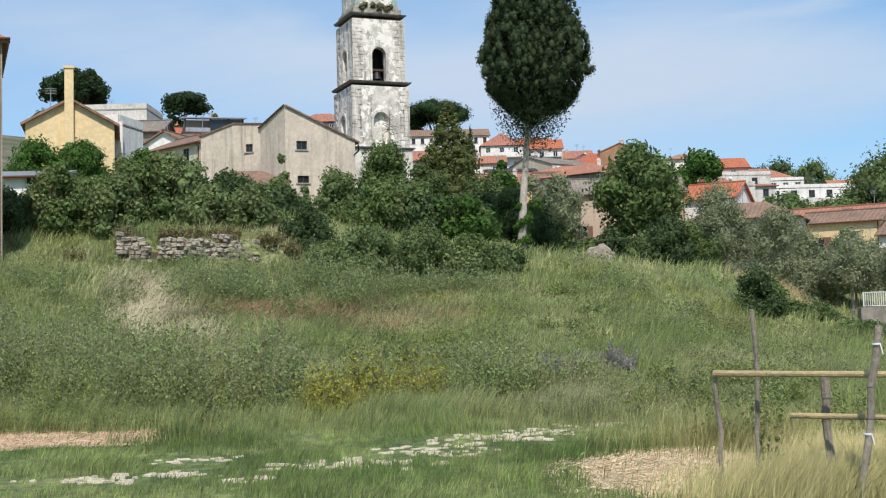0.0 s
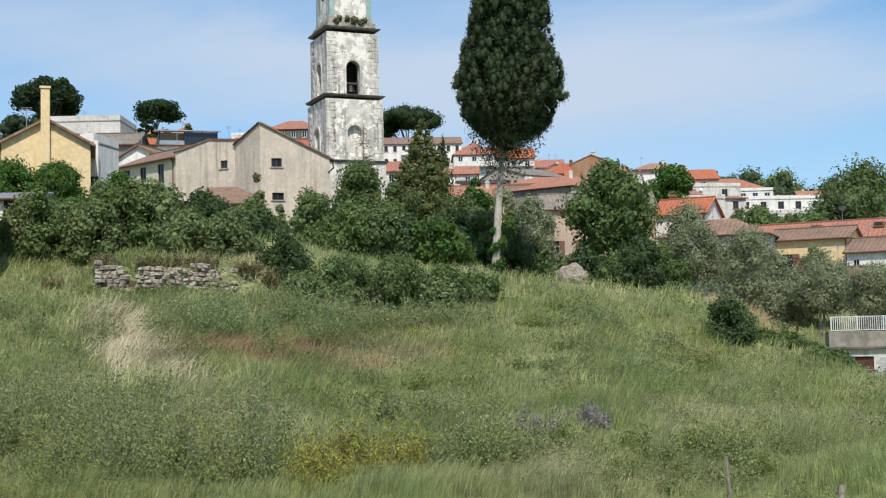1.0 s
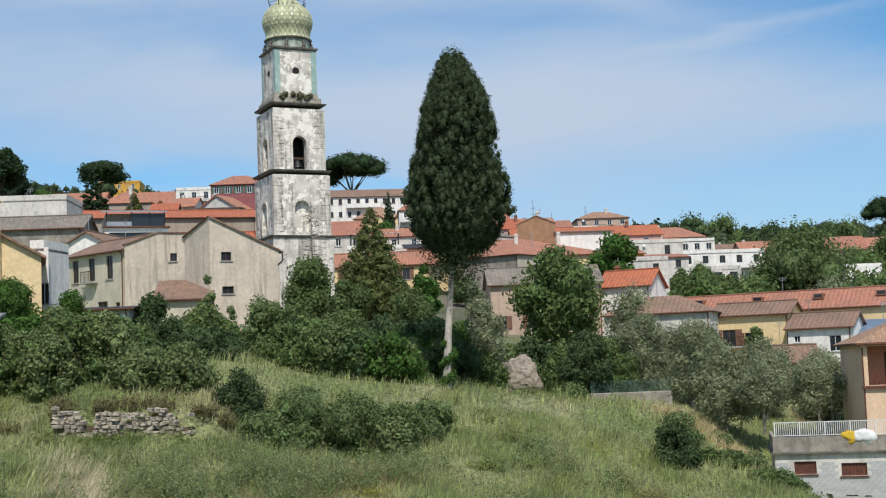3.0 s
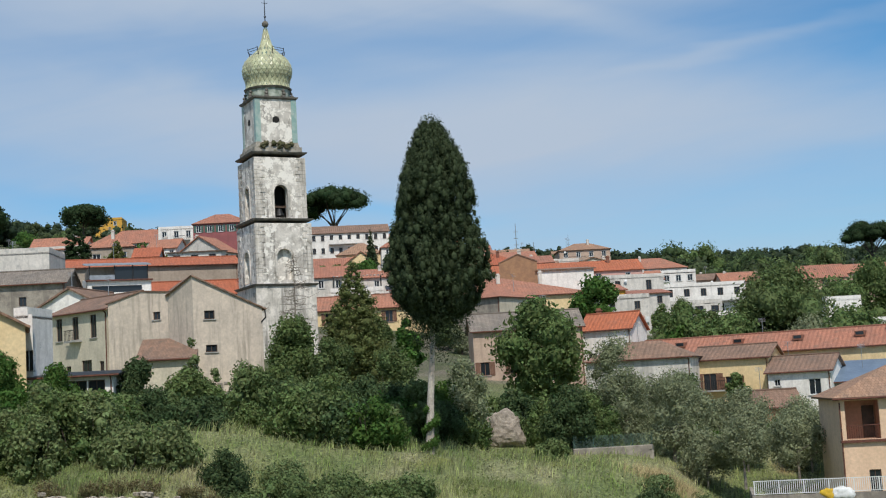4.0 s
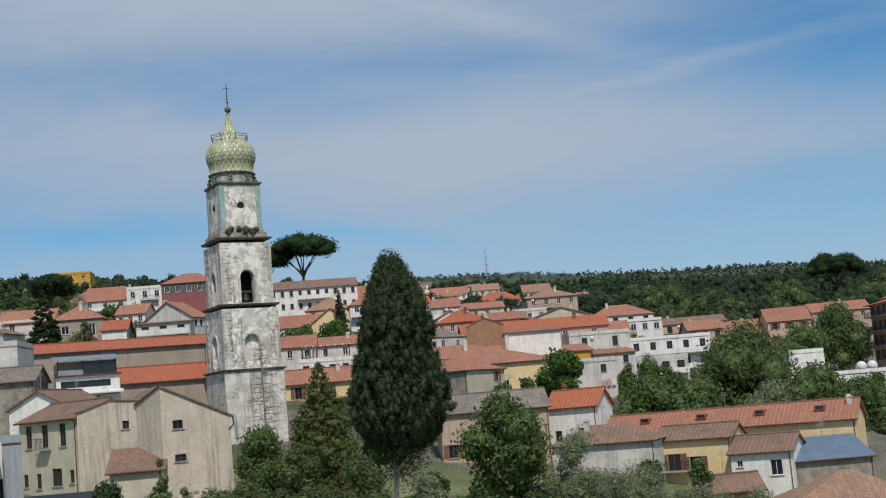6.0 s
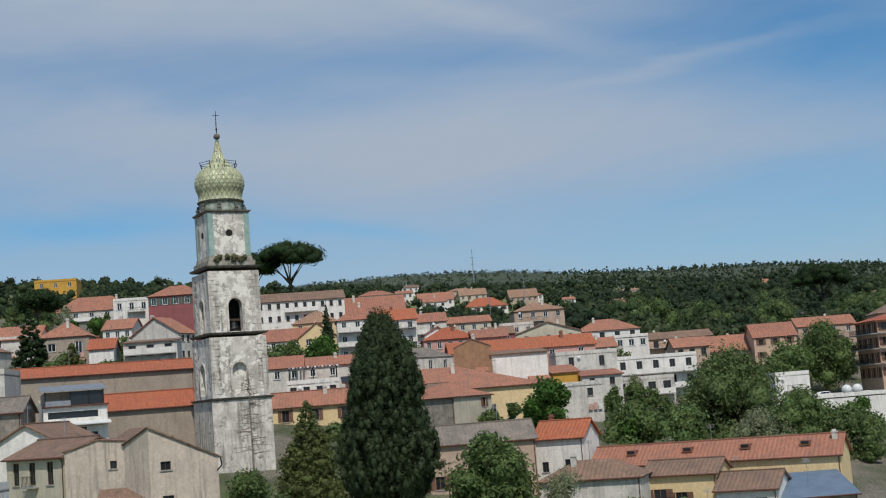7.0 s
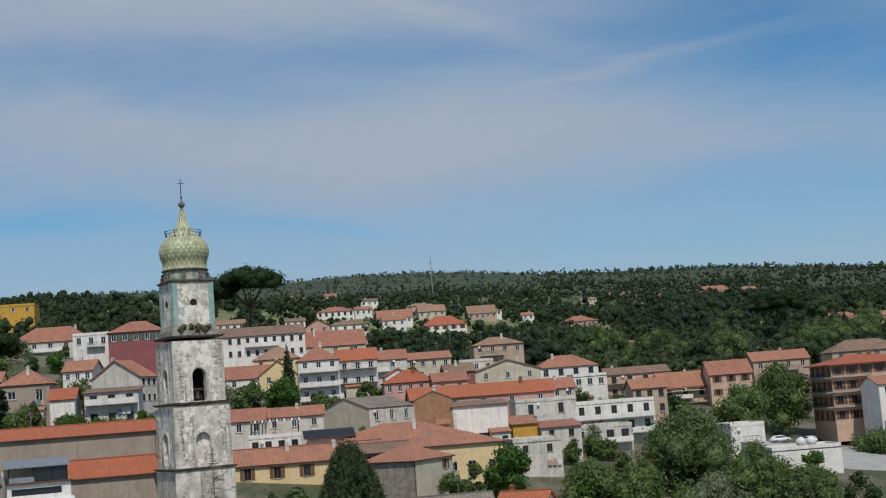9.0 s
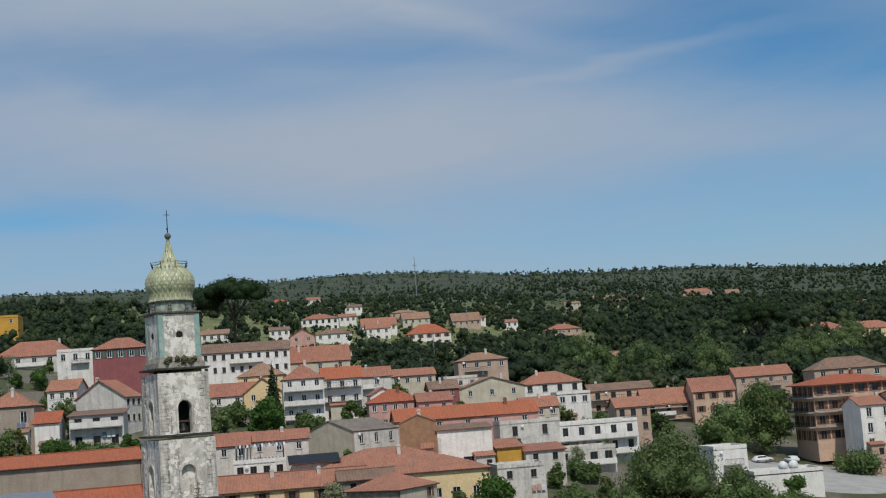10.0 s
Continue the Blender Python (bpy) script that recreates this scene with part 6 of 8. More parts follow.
M["palestone"] = mat("pale_rubble", (0.44, 0.38, 0.3), 0.95, (0.27, 0.23, 0.18), 3.0, 14.0, 0.6, obj=0.2)
M["soil"] = mat("dark_soil", (0.14, 0.1, 0.065), 0.95, (0.09, 0.065, 0.045), 1.0, 8.0, 0.6)
ruin_wall()


def rock():
    bm = bmesh.new()
    bmesh.ops.create_icosphere(bm, subdivisions=4, radius=1.0)
    for v in bm.verts:
        n_ = noise.noise(v.co * 1.4 + Vector((3, 0, 0))) * 0.5 + noise.noise(v.co * 5) * 0.16
        v.co *= 1 + n_
        v.co.x *= 1.7
        v.co.y *= 0.9
        v.co.z *= 1.55
    ob = part("rock_face", bm, M["palestone"], smooth=False)
    ob.matrix_basis = pose(6.0, 106.8, 7.4)
    tagged(ob, "pale broken rock face under the thicket", "rock")


rock()


def garden_fence():
    fence_ = thing("mesh_fence", pose(10.9, 99.0, 4.4), "green wire mesh fence on a low stone wall", "fence")
    lw = bmesh.new()
    box(lw, 0, 6.2, -0.18, 0.18, -0.6, 1.5, 0.05)
    for v in lw.verts:
        v.co += Vector((0, noise.noise(v.co * 3) * 0.05, noise.noise(v.co * 2) * 0.08))
    part("low_wall", lw, M["stone"], fence_, "low rubble wall")
    for k in range(5):
        pb = bmesh.new()
        rod(pb, (0.1 + 1.5 * k, 0, 1.4), (0.1 + 1.5 * k, 0, 2.45), 0.03, 0.03, 6)
        part("post", pb, M["greenshutter"], fence_)
    wires = bmesh.new()
    for k in range(12):
        rod(wires, (0, -0.03, 1.52 + 0.08 * k), (6.2, -0.03, 1.52 + 0.08 * k), 0.008, 0.008, 3)
    for k in range(62):
        rod(wires, (0.1 * k, -0.03, 1.5), (0.1 * k, -0.03, 2.42), 0.006, 0.006, 3)
    part("mesh", wires, M["greenshutter"], fence_, "green wire mesh", kind="stuff")


garden_fence()


def car(x, y, rot, paint, label):
    ob = thing("car", pose(x, y, height(x, y) + 0.14, 0, 0, rot), label, "car", "parked cars")
    side = ((-2.05, 0.35), (-2.05, 0.75), (-1.75, 0.92), (-1.25, 1.38), (0.35, 1.42), (1.0, 0.98), (1.85, 0.86), (2.1, 0.6), (2.1, 0.32))
    b = bmesh.new()
    rows_ = [[b.verts.new((x_, y_ * (0.8 if z_ > 1.1 else 1.0), z_)) for x_, z_ in side] for y_ in (-0.82, 0.82)]
    b.faces.new(rows_[0])
    b.faces.new(rows_[1][::-1])
    for i in range(len(side)):
        j = (i + 1) % len(side)
        b.faces.new((rows_[0][i], rows_[0][j], rows_[1][j], rows_[1][i]))
    bmesh.ops.recalc_face_normals(b, faces=b.faces)
    bmesh.ops.bevel(b, geom=b.edges[:], offset=0.05, segments=2, affect="EDGES")
    body = part("body", b, paint, ob, "", True)
    g = bmesh.new()
    for y_ in (-0.78, 0.78):
        vs = [g.verts.new((px, y_ * (0.93 if pz > 1.1 else 1.055), pz)) for px, pz in ((-1.5, 0.96), (-1.15, 1.3), (0.25, 1.33), (0.78, 0.99))]
        g.faces.new(vs)
    part("side_windows", g, M["glass"], body, kind="stuff")
    for x_ in (-1.3, 1.32):
        for y_ in (-0.76, 0.76):
            t = bmesh.new()
            rod(t, (x_, y_ - 0.1, 0.3), (x_, y_ + 0.1, 0.3), 0.31, 0.31, 16)
            wh = part("wheel", t, M["dark"], ob)
            r_ = bmesh.new()
            rod(r_, (x_, y_ - 0.115, 0.3), (x_, y_ + 0.115, 0.3), 0.18, 0.18, 12)
            part("rim", r_, M["galv"], wh)


car(86.8, 250, 8, M["whitepaint"], "parked white hatchback in the concrete yard")
car(93.5, 252, 95, M["whitepaint"], "parked white car near the apartments")
car(84.5, 215, 80, M["iron"], "parked dark car in the concrete yard")
for tx in (77.0, 78.8):
    tb = bmesh.new()
    bmesh.ops.create_uvsphere(tb, u_segments=16, v_segments=10, radius=0.85)
    rod(tb, (0, 0, -1.0), (0, 0, -0.6), 0.5, 0.5, 12)
    ob = part("water_tank", tb, M["whitepaint"], smooth=True)
    ob.matrix_basis = pose(tx, 209.5, 19.3)
    tagged(ob, "round white water tank on a flat roof", "water tank", "water tanks")


def bare_tree(x, y, z, h, seed):
    ob = thing("bare_tree", pose(x, y, z), "leafless grey conifer skeleton before the tower", "tree")
    rng = np.random.default_rng(seed)
    bm = bmesh.new()
    rod(bm, (0, 0, -0.5), (0, 0, h), 0.14, 0.03, 7)
    for i in range(70):
        t = rng.uniform(0.2, 0.97)
        a_ = rng.uniform(0, 6.28)
        ln = (1 - t) * 2.6 + 0.5
        p = Vector((0, 0, h * t))
        q = p + Vector((math.cos(a_) * ln, math.sin(a_) * ln, rng.uniform(-0.5, 0.4)))
        rod(bm, p, q, 0.05, 0.018, 4)
        for k in range(3):
            s_ = p.lerp(q, rng.uniform(0.35, 0.95))
            rod(bm, s_, s_ + Vector(rng.normal(0, 0.45, 3)), 0.022, 0.01, 3)
    part("trunk", bm, M["bark"], ob)


bare_tree(-14.6, 147, 15.5, 12.2, 2)


def pergola():
    ob = thing("pergola", pose(-13.9, 200.3, 27.05, 0, 0, 3), "roof terrace pergola with white slats", "pergola")
    for x_ in (0.2, 3.9, 7.6):
        for y_ in (0.3, 5.0):
            pb = bmesh.new()
            box(pb, x_ - 0.06, x_ + 0.06, y_ - 0.06, y_ + 0.06, 0, 2.3 + 0.06 * y_)
            part("post", pb, M["iron"], ob)
    for k in range(14):
        sb = bmesh.new()
        x_ = 0.1 + 0.58 * k
        vs = [sb.verts.new(v) for v in ((x_, 0, 2.32), (x_ + 0.3, 0, 2.32), (x_ + 0.3, 5.3, 2.68), (x_, 5.3, 2.68), (x_, 0, 2.38), (x_ + 0.3, 0, 2.38), (x_ + 0.3, 5.3, 2.74), (x_, 5.3, 2.74))]
        for f in ((3, 2, 1, 0), (4, 5, 6, 7), (0, 1, 5, 4), (1, 2, 6, 5), (2, 3, 7, 6), (3, 0, 4, 7)):
            sb.faces.new([vs[i] for i in f])
        part("slat", sb, M["whitepaint" if k % 2 else "galv"], ob)


pergola()


def mast(x, y, z, h, r, label, arms=True):
    ob = thing("mast", pose(x, y, z), label, "mast", "masts")
    bm = bmesh.new()
    rod(bm, (0, 0, -1), (0, 0, h), r, r * 0.6, 6)
    if arms:
        for k in range(3):
            rod(bm, (-h * 0.04, 0, h * (0.6 + 0.12 * k)), (h * 0.04, 0, h * (0.6 + 0.12 * k)), r * 0.6, r * 0.6, 5)
    part("pole", bm, M["galv"], ob)


mast(110.5, 1500, 135, 62, 0.6, "slender lattice radio mast on the ridge")
mast(37.5, 430, 45, 13, 0.15, "wooden power pole on the slope")
mast(62, 545, 58, 15, 0.15, "wooden power pole among the trees")

# ---- the peach house with a loggia ----
M["peach"] = mat("peach_plaster", (0.8, 0.57, 0.38), 0.9, (0.72, 0.5, 0.33), 0.4, streak=0.15)
M["terracotta_wall"] = mat("terracotta_plaster", (0.52, 0.27, 0.17), 0.9, (0.46, 0.24, 0.15), 0.5, streak=0.1)
M["blueblind"] = mat("blue_blind", (0.06, 0.17, 0.24), 0.5, (0.05, 0.14, 0.2), 2.0, 12.0, 0.1)


def loggia_house():
    ob = thing("house", pose(28.3, 88.1, -1.3, 0, 0, -8), "peach plastered house with a tan tiled roof and deep loggia", "house")
    w, d, h = 9.4, 9.0, 10.3
    loggia, win, low = (0.4, 2.7, 7.3, 9.95), (4.3, 5.3, 7.9, 9.5), (1.7, 2.5, 3.5, 5.2)
    others = [(7.2, 8.2, 7.9, 9.5), (5.2, 6.2, 3.6, 5.2)]
    b = bmesh.new()
    facade(b, (0, 0, 0), (1, 0, 0), w, h, [loggia, win, low, *others], 0.24)
    for o, u, wd in (((w, 0, 0), (0, 1, 0), d), ((w, d, 0), (-1, 0, 0), w), ((0, d, 0), (0, -1, 0), d)):
        facade(b, o, u, wd, h, [])
    part("wall", b, M["peach"], ob)
    r = bmesh.new()
    u0, u1, z0, z1 = loggia
    for q in (((u0, 0.24, z0), (u0, 1.6, z0), (u0, 1.6, z1), (u0, 0.24, z1)), ((u1, 0.24, z0), (u1, 1.6, z0), (u1, 1.6, z1), (u1, 0.24, z1)), ((u0, 1.6, z0), (u1, 1.6, z0), (u1, 1.6, z1), (u0, 1.6, z1)), ((u0, 0.24, z0), (u1, 0.24, z0), (u1, 1.6, z0), (u0, 1.6, z0)), ((u0, 0.24, z1), (u1, 0.24, z1), (u1, 1.6, z1), (u0, 1.6, z1))):
        r.faces.new([r.verts.new(v) for v in q])
    part("loggia", r, M["terracotta_wall"], ob, "deep terracotta-walled loggia")
    dr = bmesh.new()
    box(dr, u1 - 0.9, u1 - 0.1, 1.5, 1.58, z0 + 0.01, z1 - 0.4)
    part("door", dr, M["darkwood"], ob)
    opening(ob, (0, 0, 0), (1, 0, 0), win, "plain", False)
    bl = bmesh.new()
    box(bl, win[0] + 0.08, win[1] - 0.08, 0.03, 0.09, win[2] + 0.06, win[3] - 0.35)
    part("blind", bl, M["blueblind"], ob, "blue window blind")
    for hole in (low, *others):
        opening(ob, (0, 0, 0), (1, 0, 0), hole, "dark", False)
    sl = bmesh.new()
    box(sl, -0.06, w + 0.06, -0.22, -0.003, 7.08, 7.26)
    part("string_course", sl, M["rust"], ob, "dark slab edge below the loggia")
    rb = bmesh.new()
    box(rb, u0, u1, -0.03, 0.02, z0 + 0.92, z0 + 0.97)
    for k in range(15):
        x_ = u0 + 0.05 + (u1 - u0 - 0.1) * k / 14
        box(rb, x_ - 0.008, x_ + 0.008, -0.015, 0.005, z0, z0 + 0.92)
    part("railing", rb, M["rust"], ob, kind="stuff")
    rf = bmesh.new()
    uvl = rf.loops.layers.uv.new("UVMap")
    ov, rise = 0.45, 2.0
    zl, zr, m_ = h - 0.1, h + rise, d / 2
    slab(rf, [(-ov, -ov, zl), (w + ov, -ov, zl), (w - m_ + 0.2, m_, zr), (m_ - 0.2, m_, zr)], 0.16, uvl)
    slab(rf, [(w + ov, d + ov, zl), (-ov, d + ov, zl), (m_ - 0.2, m_, zr), (w - m_ + 0.2, m_, zr)], 0.16, uvl)
    slab(rf, [(w + ov, -ov, zl), (w + ov, d + ov, zl), (w - m_ + 0.2, m_, zr)], 0.16, uvl)
    slab(rf, [(-ov, d + ov, zl), (-ov, -ov, zl), (m_ - 0.2, m_, zr)], 0.16, uvl)
    bmesh.ops.recalc_face_normals(rf, faces=rf.faces)
    part("roof", rf, M["tanroof"], ob)
    gt = bmesh.new()
    rod(gt, (-ov, -ov - 0.05, zl - 0.1), (w + ov, -ov - 0.05, zl - 0.1), 0.07, 0.07, 8)
    rod(gt, (0.06, -0.08, 0.3), (0.06, -0.08, zl - 0.35), 0.05, 0.05, 6)
    part("gutter", gt, M["rust"], ob, "brown metal gutter and downpipe")


loggia_house()
BUILT.append((32.5, 92, 5))

# ---- balconies, dormers and stacks of single houses ----
def size_of(ob):
    """Half width and half depth of a house, from its walls."""
    cs = [Vector(c) for o in ob.children if o.name.startswith("wall") for c in o.bound_box]
    return max(c.x for c in cs), max(c.y for c in cs), max(c.z for c in cs)


def front_balcony(ob, drop, u0=0.0, u1=1.0, deep=1.2, solid=False, railing="iron"):
    hw, hd, hz = size_of(ob)
    balcony(ob, (-hw, -hd, 0), (1, 0, 0), 2 * hw * u0, 2 * hw * u1, hz - drop, deep, railing, solid)


for ob_, levels, solid_ in ((brown_house, (3.9, 6.6), False), (terrace_house, (3.0, 6.0), True), (white_flats_e, (2.7, 5.7, 8.6), True), (concrete_house, (2.8, 5.8), True), (terrace_grey, (2.9,), True), (white_flats_m, (4.4, 7.4), False), (grey_flats, (2.7, 5.7, 8.6), True), (slope_house, (4.6, 7.4), False), (white_villa, (5.3,), False)):
    for dr in levels:
        front_balcony(ob_, dr, 0.02, 0.98, 1.3, solid_)
front_balcony(yellow_house, 4.6, 0.02, 0.45, 1.1)
# tall chimney stack on the gabled house
cb_ = bmesh.new()
box(cb_, -0.35, 0.25, -5.0, -4.45, 0.0, 10.2, 0.03)
box(cb_, -0.42, 0.32, -5.07, -4.38, 10.2, 10.35)
part("chimney", cb_, M["ochre"], gable_house, "tall yellow chimney stack")
# small dormers along the long roof
hw_, hd_, hz_ = size_of(long_house)
for k_ in range(4):
    x_ = -hw_ + 2 * hw_ * (0.16 + 0.235 * k_)
    db_ = bmesh.new()
    z_ = hz_ - 2.0 + 0.9
    box(db_, x_ - 0.55, x_ + 0.55, -2.5, -1.2, z_ + 0.05, z_ + 0.62)
    dm_ = part("dormer", db_, M["roof"], long_house, "small roof dormer")
    wb_ = bmesh.new()
    box(wb_, x_ - 0.42, x_ + 0.42, -2.53, -2.505, z_ + 0.22, z_ + 0.55)
    part("pane", wb_, M["glass"], dm_)

# ---- plants ----
def leaf_cloud(centres, radii, count, size, seed, squash=1.0, flat=0.0, inner=0.6, outer=1.38):
    """Leaf tufts: bent quads strewn over and just inside a set of lumps. Returns vertices and faces."""
    rng = np.random.default_rng(seed)
    centres, radii = np.array(centres, float), np.array(radii, float)
    wgt = radii ** 2 / (radii**2).sum()
    k = rng.choice(len(radii), count, p=wgt)
    dirs = rng.normal(size=(count, 3))
    dirs /= np.linalg.norm(dirs, axis=1)[:, None]
    rad = radii[k] * (inner + (outer - inner) * rng.uniform(0, 1, count) ** 1.35)
    pos = centres[k] + dirs * rad[:, None] * np.array([1, 1, squash])
    nrm = dirs + rng.normal(scale=0.55, size=(count, 3))
    nrm[:, 2] += flat
    nrm /= np.linalg.norm(nrm, axis=1)[:, None]
    t1 = np.cross(nrm, rng.normal(size=(count, 3)))
    t1 /= np.linalg.norm(t1, axis=1)[:, None]
    t2 = np.cross(nrm, t1)
    sz = size * rng.uniform(0.55, 1.3, count)[:, None]
    a_, b_ = t1 * sz, t2 * sz * rng.uniform(0.4, 0.8, count)[:, None]
    bend = nrm * sz * 0.35
    v = np.stack([pos - a_, pos - b_ + bend, pos + a_, pos + b_ + bend], 1).reshape(-1, 3)
    f = np.arange(count * 4).reshape(-1, 4)
    tri = np.concatenate([f[:, [0, 1, 2]], f[:, [0, 2, 3]]])
    return v, tri


def lumps_mesh(centres, radii, seed, squash=1.0, shrink=0.55):
    """The dense inside of a crown: rough low balls."""
    rng = np.random.default_rng(seed)
    ico = bmesh.new()
    bmesh.ops.create_icosphere(ico, subdivisions=1, radius=1.0)
    bv = np.array([v.co[:] for v in ico.verts])
    bf = np.array([[v.index for v in f.verts] for f in ico.faces])
    ico.free()
    vs, fs, off = [], [], 0
    for c, r in zip(centres, radii):
        p = bv * (r * shrink * rng.uniform(0.85, 1.1, (len(bv), 1))) * np.array([1, 1, squash]) + np.array(c)
        vs.append(p)
        fs.append(bf + off)
        off += len(bv)
    return np.concatenate(vs), np.concatenate(fs)


def raw_mesh(name, v, f, material):
    me = bpy.data.meshes.new(name)
    me.vertices.add(len(v))
    me.vertices.foreach_set("co", np.asarray(v, np.float32).ravel())
    me.loops.add(f.size)
    me.loops.foreach_set("vertex_index", f.astype(np.int32).ravel())
    me.polygons.add(len(f))
    me.polygons.foreach_set("loop_start", np.arange(0, f.size, f.shape[1], dtype=np.int32))
    me.update(calc_edges=True)
    me.materials.append(material)
    return me


def crown(name, centres, radii, count, size, seed, material, parent, squash=1.0, flat=0.0, shrink=0.55, outer=1.17):
    v1, f1 = lumps_mesh(centres, radii, seed, squash, shrink)
    v2, f2 = leaf_cloud(centres, radii, count, size, seed + 1, squash, flat, 0.6, outer)
    me = raw_mesh(name, np.concatenate([v1, v2]), np.concatenate([f1, f2 + len(v1)]), material)
    ob = new(name, me)
    ob.parent = parent
    return ob


def blob_lumps(rng, w, h, z0, n, spread=0.75, top=0.5):
    """Lumps filling an uneven dome w wide and h high from z0 up."""
    cs, rs = [], []
    for i in range(n):
        t = rng.uniform(0, 1)
        a_ = rng.uniform(0, 2 * math.pi)
        prof = 1 - abs(2 * t - 0.75) ** 2.2 * 0.55
        r = w / 2 * spread * prof * math.sqrt(rng.uniform(0.15, 1))
        rr = w * rng.uniform(0.14, 0.22)
        cs.append((r * math.cos(a_), r * math.sin(a_), z0 + rr * 0.6 + (h - rr * 1.4) * t))
        rs.append(rr)
    return cs, rs


def trunk_mesh(h, r, seed, limbs=5, lean=0.0, reach=1.5, fork=0.55):
    rng = np.random.default_rng(seed)
    bm = bmesh.new()
    pts = [Vector((lean * t * h + rng.normal(0, 0.03) * h * 0.3 * t, rng.normal(0, 0.03) * h * 0.3 * t, h * t - 0.4 * (t == 0))) for t in (0, 0.35, 0.7, 1.0)]
    for i in range(3):
        rod(bm, pts[i], pts[i + 1], r * (1 - 0.22 * i), r * (1 - 0.22 * (i + 1)), 9)
    for i in range(limbs):
        a_ = rng.uniform(0, 6.28)
        s_ = pts[0].lerp(pts[3], rng.uniform(fork, 0.95))
        e_ = s_ + Vector((math.cos(a_) * reach, math.sin(a_) * reach, reach * rng.uniform(0.5, 1.1)))
        rod(bm, s_, e_, r * 0.42, r * 0.12, 6)
    return bm


def tree(kind, x, y, w, h, label, seed, clear=0.25, leaves=2500, size=0.32, leaf="broad", bark="darkbark", z=None, name="tree", lumps=16, squash=1.0, group=""):
    """A tree or bush w wide and h high: tapered trunk with limbs, and a crown of leaf tufts on uneven lumps."""
    rng = np.random.default_rng(seed)
    if z is not None and y < 76:
        z = min(z, height(x, y) - 0.15)
    ob = thing(name, pose(x, y, height(x, y) - 0.1 if z is None else z, 0, 0, 0), label, "bush" if kind == "bush" else "tree", group)
    if kind == "bush":
        cs, rs = blob_lumps(rng, w, h, -0.2, lumps)
        tb = bmesh.new()
        for i in range(4):
            a_ = rng.uniform(0, 6.28)
            rod(tb, (0.1 * math.cos(a_), 0.1 * math.sin(a_), -0.1), (w * 0.25 * math.cos(a_), w * 0.25 * math.sin(a_), h * 0.6), 0.05, 0.02, 5)
        part("stem", tb, M[bark], ob)
    elif kind == "cone":
        cs, rs = [], []
        for i in range(lumps):
            t = i / (lumps - 1)
            a_ = i * 2.4
            wide_ = w / 2 * (1 - t) ** 0.72
            r = wide_ * rng.uniform(0.45, 0.86)
            cs.append((r * math.cos(a_), r * math.sin(a_), h * (0.05 + 0.92 * t) - 0.18 * r))
            rs.append(max(0.3, wide_ * rng.uniform(0.26, 0.4)))
        part("trunk", trunk_mesh(h * 0.5, 0.18, seed, 0), M[bark], ob)
    else:
        cs, rs = blob_lumps(rng, w, h * (1 - clear), h * clear, lumps)
        part("trunk", trunk_mesh(h * (clear + 0.25), max(0.12, h * 0.025), seed, 5, reach=w * 0.22), M[bark], ob)
    soft = leaf == "olive"
    if y < 112 and not soft:
        leaves, size = int(leaves * 2.0), size * 0.66
    crown("crown", cs, rs, int(leaves * (1.7 if soft else 1.0)), size * (0.62 if soft else 1.0), seed, L[leaf], ob, squash, 0.0, 0.42 if soft else 0.6, 1.3 if soft else 1.17)
    return ob

# ---- the great cypress ----
M["palebark"] = mat("pale_cypress_bark", (0.52, 0.46, 0.39), 0.95, (0.36, 0.31, 0.26), 1.5, 9.0, 0.8, streak=0.3)


